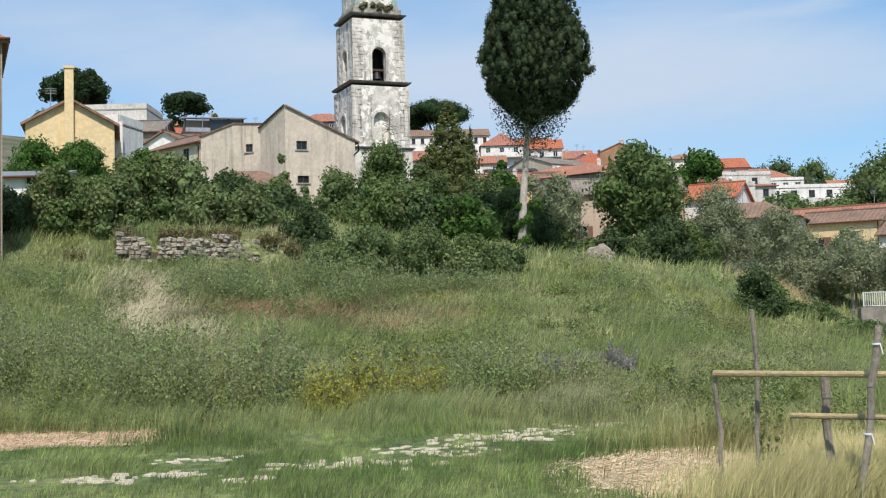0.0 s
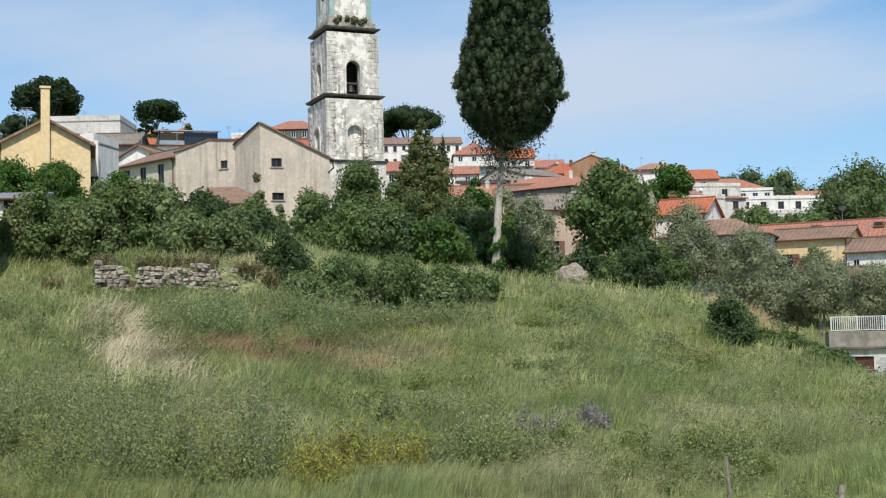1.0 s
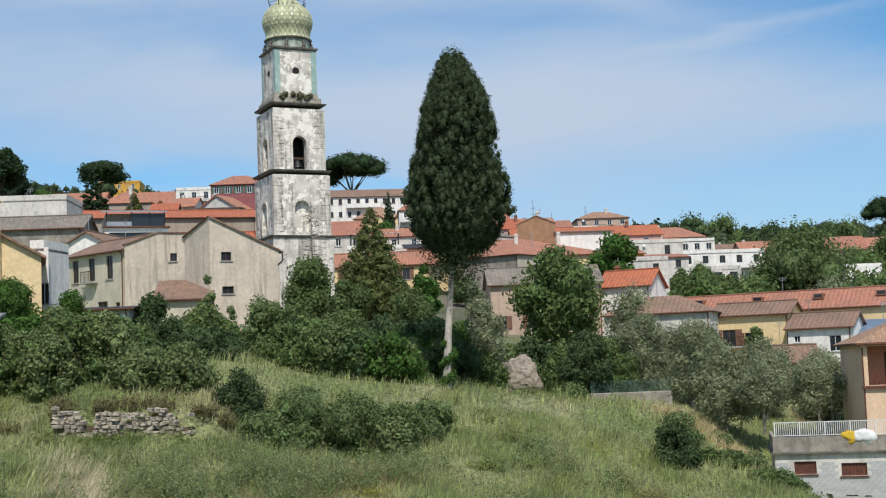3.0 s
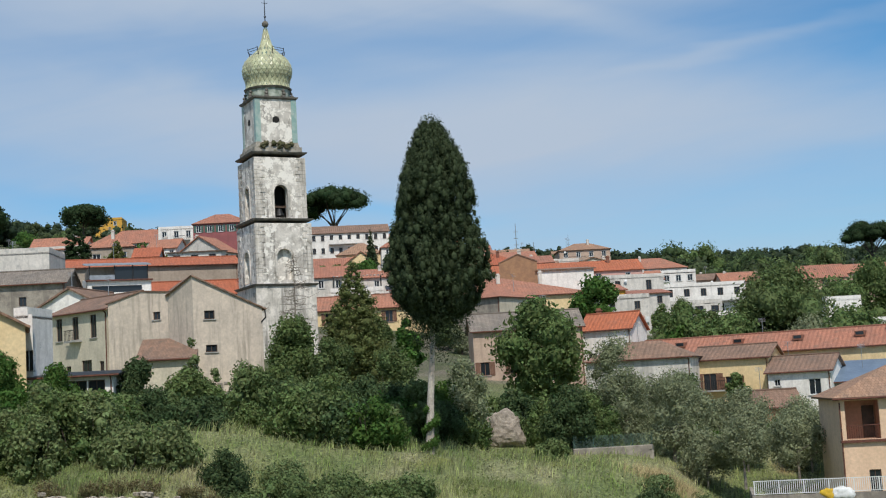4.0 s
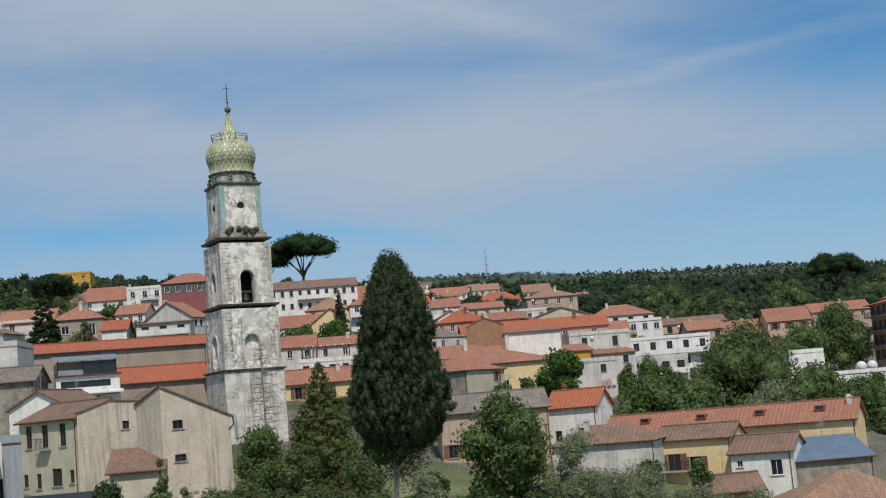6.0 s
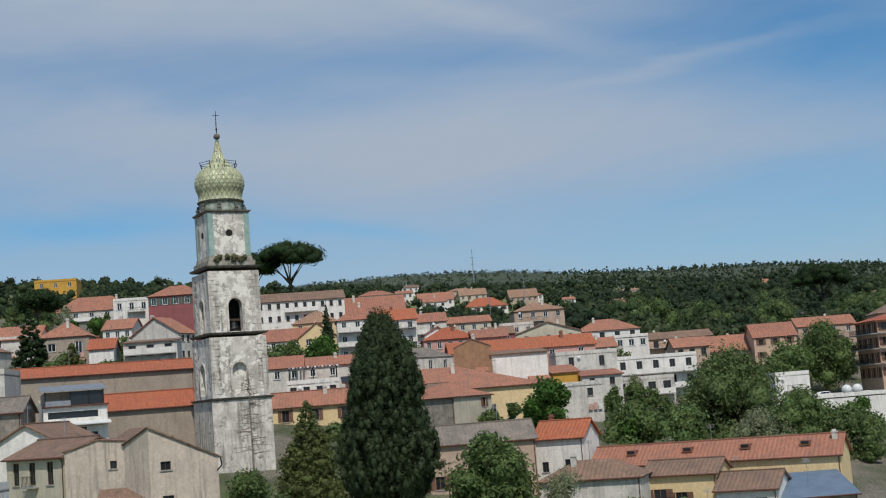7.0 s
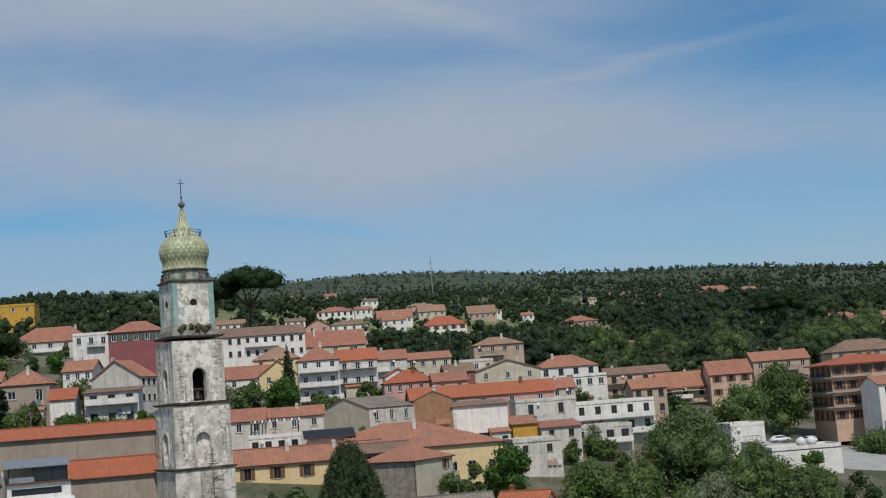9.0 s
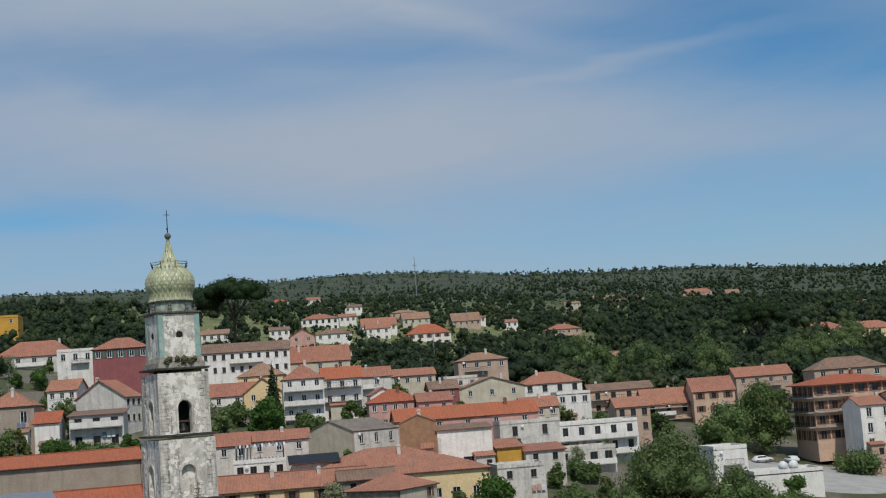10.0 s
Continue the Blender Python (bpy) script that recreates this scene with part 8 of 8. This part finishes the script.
def elder_bank():
    """The continuous bank of tall feathery elders behind the ruined wall, and the low spreading shrubs beside it."""
    rng = np.random.default_rng(83)
    for i in range(22):
        x = -31 + 17.5 * (i + rng.uniform(0, 1)) / 22
        y = rng.uniform(66.5, 74) - 0.12 * (x + 22)
        h = rng.uniform(3.0, 4.4) * (0.72 if x > -17.5 else (0.62 if x < -25.5 else 1.0))
        tree("bush", x, y, rng.uniform(3.0, 4.2), h, "tall feathery elder shrub above the ruined wall", 5100 + i, leaf=("elder", "elder", "broad")[i % 3], leaves=2000, size=0.19, lumps=22, group="elder bank")
    for i in range(13):
        x = -9.2 + 8.6 * (i + rng.uniform(0, 1)) / 13
        y = rng.uniform(61, 69)
        tree("bush", x, y, rng.uniform(2.4, 3.6), rng.uniform(1.3, 2.1), "low spreading green shrub on the bank", 5200 + i, leaf=("shrub", "elder")[i % 2], leaves=1800, size=0.16, lumps=18, group="bank shrubs")
    for i in range(9):
        x, y = 12.6 + 6.6 * (i + rng.uniform(0, 1)) / 9, rng.uniform(68.5, 78)
        tree("bush", x, y, rng.uniform(1.8, 2.8), rng.uniform(0.8, 1.5), "low green bramble on the steep bank", 5300 + i, leaf=("shrub", "elder", "broad")[i % 3], leaves=1300, size=0.14, lumps=16, group="bank shrubs")


elder_bank()
for k, (x, y, w, h, lf) in enumerate(((7.8, 112, 5.2, 4.6, "darkshrub"), (9.6, 107, 4.6, 4.3, "broad"), (13.6, 106, 5.0, 4.6, "darkshrub"), (5.6, 113, 4.2, 4.0, "broad"), (16.2, 108.5, 4.4, 4.2, "broad"), (3.6, 104, 3.0, 2.6, "broad"), (9.2, 98, 3.2, 1.9, "shrub"))):
    tree("bush", x, y, w, h, "dense green shrub below the large tree", 5400 + k, leaf=lf, leaves=2200, size=0.2, lumps=20, group="thicket below the houses")
for k, (x, y, w, h) in enumerate(((24.8, 101, 4.8, 5.4), (20.6, 96.5, 4.2, 4.6), (29.8, 101, 5.0, 5.0), (26.5, 107, 5.0, 5.2))):
    tree("tree", x, y, w, h, "silvery olive tree in the orchard", 5500 + k, leaf="olive", leaves=3600, size=0.17, lumps=18, clear=0.2, bark="bark", group="orchard olives")

# ---- meadow grass and weeds ----
def grass_mat(name, gain, straw=0.0):
    m = bpy.data.materials.new(name)
    m.use_nodes = True
    nt = m.node_tree
    n, l = nt.nodes, nt.links
    c = meadow_colour(nt)
    geo = n.new("ShaderNodeNewGeometry")
    hs = n.new("ShaderNodeHueSaturation")
    for lo, hi, inp in ((0.65 * gain, 1.45 * gain, "Value"), (0.475, 0.515, "Hue"), (0.75, 1.05, "Saturation")):
        mr = n.new("ShaderNodeMapRange")
        mr.inputs["To Min"].default_value, mr.inputs["To Max"].default_value = lo, hi
        l.new(geo.outputs["Random Per Island"], mr.inputs["Value"])
        l.new(mr.outputs["Result"], hs.inputs[inp])
    l.new(c, hs.inputs["Color"])
    b = n["Principled BSDF"]
    b.inputs["Roughness"].default_value = 0.6
    b.inputs["Specular IOR Level"].default_value = 0.08
    l.new(hs.outputs["Color"], b.inputs["Base Color"])
    tr = n.new("ShaderNodeBsdfTranslucent")
    l.new(hs.outputs["Color"], tr.inputs["Color"])
    mx = n.new("ShaderNodeMixShader")
    mx.inputs["Fac"].default_value = 0.5
    l.new(b.outputs["BSDF"], mx.inputs[1])
    l.new(tr.outputs["BSDF"], mx.inputs[2])
    l.new(mx.outputs["Shader"], n["Material Output"].inputs["Surface"])
    return m


def blades(rng, xs, ys, tall, wide, lean):
    """Bent blades, each a strip of three triangles."""
    cnt = len(xs)
    zs = np.array([height(a_, b_) for a_, b_ in zip(xs, ys)]) - 0.01
    base = np.stack([xs, ys, zs], 1)
    ang = rng.uniform(0, 2 * math.pi, cnt)
    side = np.stack([np.cos(ang), np.sin(ang), np.zeros(cnt)], 1) * (wide * rng.uniform(0.6, 1.4, cnt))[:, None]
    wind = np.array([noise.noise((a_ * 0.4, b_ * 0.3, 31)) for a_, b_ in zip(xs, ys)]) * 3.0 + 0.3
    dirs = np.stack([0.55 * np.cos(wind) + rng.normal(0, 0.38, cnt), 0.55 * np.sin(wind) + rng.normal(0, 0.38, cnt), np.zeros(cnt)], 1) * (lean * tall)[:, None]
    up = np.zeros((cnt, 3))
    up[:, 2] = tall
    v = np.stack([base - side, base + side, base - side * 0.75 + up * 0.55 + dirs * 0.3, base + side * 0.75 + up * 0.55 + dirs * 0.3, base + up + dirs], 1).reshape(-1, 3)
    k = np.arange(cnt)[:, None] * 5
    f = np.concatenate([k + [0, 1, 3], k + [0, 3, 2], k + [2, 3, 4]])
    return v, f


def in_straw(x, y):
    """Inside one of the two mown straw patches, with a ragged rim."""
    q = 0.5 * noise.noise((x * 1.3, y * 1.3, 3))
    return ((x + 7.8) / 2.7) ** 2 + ((y - 19.6) / 2.2) ** 2 < 1 + q or ((x - 1.75) / 1.3) ** 2 + ((y - 12.9) / 2.3) ** 2 < 1 + q


def on_stones(x, y):
    return any(((x - c[0]) / (c[2] * 1.5)) ** 2 + ((y - c[1]) / (c[3] * 1.5)) ** 2 < 1 for c in STONES)


def meadow_grass():
    rng = np.random.default_rng(7)
    vs, fs, off = [], [], 0
    # bands: from, to, count, height, width
    for y0, y1, cnt, tall, wide in ((9.5, 20.5, 110000, 0.11, 0.006), (20.5, 25, 40000, 0.42, 0.0075), (25, 36, 60000, 0.48, 0.011), (36, 52, 64000, 0.55, 0.016), (52, 72, 54000, 0.6, 0.025), (72, 104, 24000, 0.6, 0.042)):
        ys = np.sqrt(rng.uniform(y0**2, y1**2, cnt))
        xs = (rng.uniform(-0.43, 0.36, cnt)) * (ys + 3)
        keep = []
        hs = np.empty(cnt)
        for i in range(cnt):
            x_, y_ = xs[i], ys[i]
            q = noise.noise((x_ * 0.35, y_ * 0.25, 5))
            hs[i] = tall * max(0.3, 0.75 + 0.9 * q + 0.8 * noise.noise((x_ * 0.9, y_ * 0.6, 25))) * rng.uniform(0.5, 1.25)
            if y0 < 10:
                hs[i] *= 1.0 + 0.7 * noise.noise((x_ * 1.7, y_ * 1.1, 9)) + 0.7 * noise.noise((x_ * 5, y_ * 5, 2))
                if in_straw(x_, y_) and rng.uniform() < 0.94:
                    continue
                if on_stones(x_, y_) and rng.uniform() < 0.66:
                    continue
                if y_ > 18.3 + 1.6 * noise.noise((x_ * 0.6, 0, 2)) or x_ > 2.4:
                    hs[i] *= 2.2
                if x_ < 0.5 and y_ < 12.6 + 0.5 * noise.noise((x_ * 1.5, 1, 2)) and x_ > -2.6:
                    hs[i] *= 1.5
                if x_ > 1.6 and y_ < 13.5 and rng.uniform() < 0.75:
                    continue
            if x_ > 19 and 78 < y_ < 92:
                continue
            keep.append(i)
        keep = np.array(keep)
        v, f = blades(rng, xs[keep], ys[keep], hs[keep], wide * 0.7, 0.6)
        vs.append(v)
        fs.append(f + off)
        off += len(v)
    me = raw_mesh("meadow_grass", np.concatenate(vs), np.concatenate(fs), grass_mat("grass_blades", 1.3))
    tagged(new("meadow_grass", me), "tall uncut meadow grass in green and straw tones", "grass", "", "stuff")
    # small-leaved herbs woven through the grass in drifts
    vs, fs, off = [], [], 0
    for y0, y1, cnt, size, top_ in ((20.5, 26, 60000, 0.02, 0.62), (26, 38, 80000, 0.027, 0.72), (38, 60, 80000, 0.042, 0.8), (60, 90, 24000, 0.075, 0.7)):
        ys = np.sqrt(rng.uniform(y0**2, y1**2, cnt))
        xs = (rng.uniform(-0.43, 0.36, cnt)) * (ys + 3)
        cs = []
        for x_, y_ in zip(xs, ys):
            q = noise.noise((x_ * 0.5, y_ * 0.3, 15)) + 0.5 * noise.noise((x_ * 1.6, y_ * 1.0, 18))
            if q > -0.12:
                cs.append((x_, y_, height(x_, y_) + top_ * min(1.3, 0.35 + 1.4 * q) * rng.uniform(0.25, 1.0)))
        v, f = leaf_cloud(cs, [size] * len(cs), len(cs), size, int(y0))
        vs.append(v)
        fs.append(f + off)
        off += len(v)
    me = raw_mesh("meadow_herbs", np.concatenate(vs), np.concatenate(fs), grass_mat("herb_leaves", 1.0))
    tagged(new("meadow_herbs", me), "small-leaved green herbs woven through the meadow grass", "plant", "", "stuff")
    # loose cut straw lying flat on the mown patches
    for k, (cx, cy, rx, ry, cnt, col, lab) in enumerate(((-7.8, 19.6, 2.9, 2.4, 26000, (0.68, 0.48, 0.32), "loose reddish cut straw beside the lane"), (1.75, 12.9, 1.5, 2.6, 30000, (0.74, 0.58, 0.38), "loose pale cut straw by the fence"))):
        a_, q = rng.uniform(0, 2 * math.pi, cnt), np.sqrt(rng.uniform(0, 1, cnt)) * 1.1
        xs, ys = cx + rx * q * np.cos(a_), cy + ry * q * np.sin(a_)
        ok = np.array([in_straw(x_, y_) or rng.uniform() < 0.25 for x_, y_ in zip(xs, ys)])
        xs, ys = xs[ok], ys[ok]
        zs = np.array([height(x_, y_) for x_, y_ in zip(xs, ys)]) + rng.uniform(0.015, 0.05, len(xs))
        ang, ln = rng.uniform(0, 2 * math.pi, len(xs)), rng.uniform(0.04, 0.12, len(xs))
        dv = np.stack([np.cos(ang) * ln, np.sin(ang) * ln, rng.normal(0.0, 0.012, len(xs))], 1)
        sv = np.stack([-np.sin(ang), np.cos(ang), np.zeros(len(xs))], 1) * 0.0024
        p_ = np.stack([xs, ys, zs], 1)
        v = np.stack([p_ - sv, p_ + sv, p_ + dv + sv, p_ + dv - sv], 1).reshape(-1, 3)
        v[2::4, 2] += 0.004
        kk = np.arange(len(xs))[:, None] * 4
        me = raw_mesh("cut_straw", v, np.concatenate([kk + [0, 1, 2], kk + [0, 2, 3]]), mat("cut_straw_stalks", col, 0.8, tuple(c_ * 0.75 for c_ in col), 1.5, 6.0, 0.0, island=0.2))
        tagged(new("cut_straw", me), lab, "straw", "", "stuff")
    # pale feathery grass in a broad tuft on the left bank
    cnt = 8000
    ys = rng.normal(47.5, 4.4, cnt)
    xs = -13.6 - 0.42 * (ys - 47.5) + rng.normal(0, 0.8, cnt)
    v, f = blades(rng, xs, ys, 0.7 * rng.uniform(0.4, 1.25, cnt), 0.009, 1.1)
    me = raw_mesh("feather_grass", v, f, mat("feather_grass_blades", (0.54, 0.46, 0.3), 0.8, (0.44, 0.39, 0.24), 0.8, 6.0, 0.0, island=0.25))
    tagged(new("feather_grass", me), "pale feathery dry grass blown flat on the bank", "grass", "", "stuff")
    for nm, cx, cy, sx, sy, cnt, tall, col, lab in (
        ("dry_grass", -10.4, 47.0, 1.3, 1.6, 2600, 0.5, (0.33, 0.2, 0.11), "rust-brown dry grass patch on the bank"),
        ("dry_grass", -4.2, 54.5, 1.0, 1.2, 3000, 0.5, (0.36, 0.25, 0.11), "tan dry grass patch on the bank"),
        ("dry_grass", 16.0, 80.0, 1.5, 2.5, 5200, 0.7, (0.46, 0.36, 0.18), "straw-coloured grass on the steep bank"),
        ("dry_grass", -6.5, 47.0, 2.0, 2.0, 4400, 0.5, (0.3, 0.22, 0.11), "brownish seeding grass on the bank"),
        ("dry_grass", -7.6, 21.6, 1.6, 0.4, 1500, 0.25, (0.5, 0.36, 0.2), "reddish straw grass at the rim of the mown patch"),
        ("dry_grass", 2.35, 10.6, 0.5, 0.35, 11000, 0.36, (0.46, 0.41, 0.18), "long yellow-green grass at the fence foot"),
        ("dry_grass", 2.85, 11.4, 0.45, 0.5, 8500, 0.4, (0.5, 0.42, 0.19), "long yellow-green grass round the fence"),
        ("dry_grass", 2.6, 15.6, 0.8, 1.1, 3000, 0.45, (0.4, 0.36, 0.15), "long straw grass behind the fence"),
    ):
        xs, ys = rng.normal(cx, sx, cnt), rng.normal(cy, sy, cnt)
        v, f = blades(rng, xs, ys, tall * rng.uniform(0.6, 1.3, cnt), 0.0022 if cy < 22 else 0.013, 0.8)
        me = raw_mesh(nm, v, f, mat("dry_grass_blades", col, 0.85, tuple(c_ * 0.8 for c_ in col), 0.9, 6.0, 0.0, island=0.3))
        tagged(new(nm, me), lab, "grass", "", "stuff")


meadow_grass()
L["weed"] = leaf_mat("greyish_weed_leaves", (0.31, 0.36, 0.145), (0.21, 0.26, 0.1), 0.4)
L["greenweed"] = leaf_mat("fresh_weed_leaves", (0.28, 0.33, 0.11), (0.22, 0.27, 0.085), 0.3)
L["yellowweed"] = leaf_mat("yellow_flowers", (0.42, 0.39, 0.08), (0.27, 0.3, 0.08), 0.35)
L["broom"] = leaf_mat("broom_sprigs", (0.3, 0.36, 0.155), (0.21, 0.265, 0.105), 0.35)
L["goldbroom"] = leaf_mat("yellowing_broom", (0.36, 0.34, 0.13), (0.26, 0.27, 0.1), 0.3)
L["drytop"] = leaf_mat("brownish_dry_herb", (0.28, 0.23, 0.12), (0.2, 0.19, 0.085), 0.35)
L["thistle"] = leaf_mat("mauve_thistle", (0.36, 0.31, 0.34), (0.27, 0.29, 0.19), 0.3)


def weed(x, y, w, h, leaf, seed, label):
    ob = thing("weed", pose(x, y, height(x, y) - 0.05), label, "weed", "meadow weeds")
    rng = np.random.default_rng(seed)
    sb = bmesh.new()
    cs, rs = [], []
    for i in range(16):
        a_, q = rng.uniform(0, 6.28), w * 0.55 * rng.uniform() ** 0.6
        top_ = Vector((q * math.cos(a_), q * math.sin(a_), h * rng.uniform(0.45, 1.0) * (1.1 - 0.5 * q / w)))
        foot = Vector((top_.x * 0.55, top_.y * 0.55, 0))
        rod(sb, foot, top_, 0.006, 0.003, 3)
        for k in range(5):
            c_ = foot.lerp(top_, 0.15 + 0.21 * k)
            cs.append(tuple(c_))
            rs.append(w * 0.15 * (1.2 - 0.2 * k))
    part("stem", sb, M["fencewood"], ob, kind="stuff")
    v, f = leaf_cloud(cs, rs, 2200 if y < 31 else 1200, 0.015 + 0.0006 * y, seed, 1.2, 0.0, 0.1)
    me = raw_mesh("leaves", v, f, L[leaf])
    o = new("leaves", me)
    o.parent = ob
    tagged(o, "", "", "", "stuff")


def weeds():
    rng = np.random.default_rng(55)
    k = 0
    for cx, cy, sx, sy, cnt, w, h, leaf, lab in (
        (-6.2, 24.4, 1.2, 0.9, 22, 1.2, 1.9, "weed", "tall greyish leafy weed in the meadow"),
        (-9.0, 28.5, 1.6, 1.6, 18, 1.4, 1.9, "weed", "tall greyish leafy weed on the bank"),
        (-11.5, 33.0, 1.8, 2.0, 14, 1.5, 1.6, "weed", "tall green weed on the bank"),
        (-11.6, 50.5, 1.2, 1.6, 13, 2.0, 2.0, "broom", "soft feathery green broom bush"),
        (-8.0, 52.5, 1.5, 1.2, 14, 2.1, 2.0, "broom", "soft feathery green broom bush"),
        (-4.8, 53.5, 1.5, 1.0, 13, 2.0, 1.9, "broom", "soft feathery green broom bush"),
        (-1.8, 56.0, 1.2, 1.2, 6, 1.8, 1.4, "broom", "soft feathery green broom bush"),
        (5.6, 60.0, 1.3, 2.0, 8, 1.9, 1.5, "broom", "soft feathery green broom bush"),
        (8.0, 60.0, 1.0, 2.0, 5, 1.7, 1.3, "goldbroom", "yellowing feathery broom bush"),
        (-0.6, 27.0, 1.0, 0.7, 8, 0.9, 0.6, "greenweed", "low lush green weed at the lane edge"),
        (3.4, 26.5, 0.7, 1.0, 6, 1.0, 0.9, "greenweed", "leafy green weed behind the fence"),
        (-2.6, 32.0, 0.8, 1.0, 7, 1.2, 1.0, "weed", "grey-green leafy weed in the meadow"),
        (-8.6, 24.0, 0.9, 1.0, 8, 1.1, 1.1, "greenweed", "tall green weed at the lane edge"),
        (-3.2, 23.6, 0.8, 0.7, 16, 0.8, 1.15, "yellowweed", "yellow-flowering weed in the meadow"),
        (-0.7, 24.5, 0.4, 0.6, 8, 0.9, 1.25, "weed", "grey-green leafy weed in the meadow"),
        (1.2, 29.5, 0.5, 0.5, 5, 0.9, 0.7, "thistle", "mauve flowering thistle clump"),
        (2.3, 23.0, 1.2, 0.8, 6, 0.8, 0.55, "greenweed", "fresh green weed at the lane edge"),
        (3.2, 24.0, 0.9, 1.5, 5, 1.0, 0.8, "weed", "grey-green weed behind the fence"),
        (3.6, 17.5, 0.9, 1.2, 6, 0.7, 0.7, "greenweed", "green weed growing behind the fence"),
        (2.02, 11.3, 0.06, 0.1, 2, 0.2, 0.55, "greenweed", "young green weed round a fence stake"),
        (-9.5, 34.0, 2.0, 3.0, 7, 1.4, 1.0, "weed", "bushy grey-green weed on the bank"),
        (-4.0, 38.0, 2.5, 3.0, 7, 1.4, 0.9, "greenweed", "bushy green weed on the bank"),
        (-9.0, 46.0, 2.5, 3.0, 5, 1.6, 1.0, "greenweed", "bushy green weed on the bank"),
        (-3.6, 50.5, 0.8, 0.8, 3, 1.2, 0.6, "yellowweed", "yellow-flowering weed on the bank"),
        (6.5, 40.0, 2.5, 5.0, 7, 1.3, 0.8, "weed", "grey-green weed on the lower bank"),
        (-1.5, 33.0, 5.0, 6.0, 16, 1.0, 0.6, "greenweed", "low green meadow herb among grass"),
        (0.5, 44.0, 7.0, 7.0, 16, 1.3, 0.65, "weed", "low grey-green meadow herb among grass"),
        (4.5, 62.0, 5.0, 6.0, 16, 1.5, 0.7, "greenweed", "low green meadow herb on the bank"),
        (-9.0, 55.0, 6.0, 3.0, 14, 1.5, 0.7, "weed", "low grey-green herb near the ruined wall"),
        (-15.5, 59.6, 2.2, 0.4, 8, 0.9, 0.6, "greenweed", "green herb growing against the ruined wall"),
        (-15.8, 61.8, 2.2, 0.5, 16, 1.1, 0.8, "drytop", "brownish dry herb overhanging the ruined wall"),
        (-17.5, 45.0, 1.8, 5.0, 14, 1.8, 1.5, "broom", "soft feathery green weed on the high bank"),
    ):
        for i in range(cnt):
            weed(rng.normal(cx, sx), rng.normal(cy, sy), w * rng.uniform(0.75, 1.3), h * rng.uniform(0.7, 1.15), leaf, 900 + k, lab)
            k += 1


weeds()
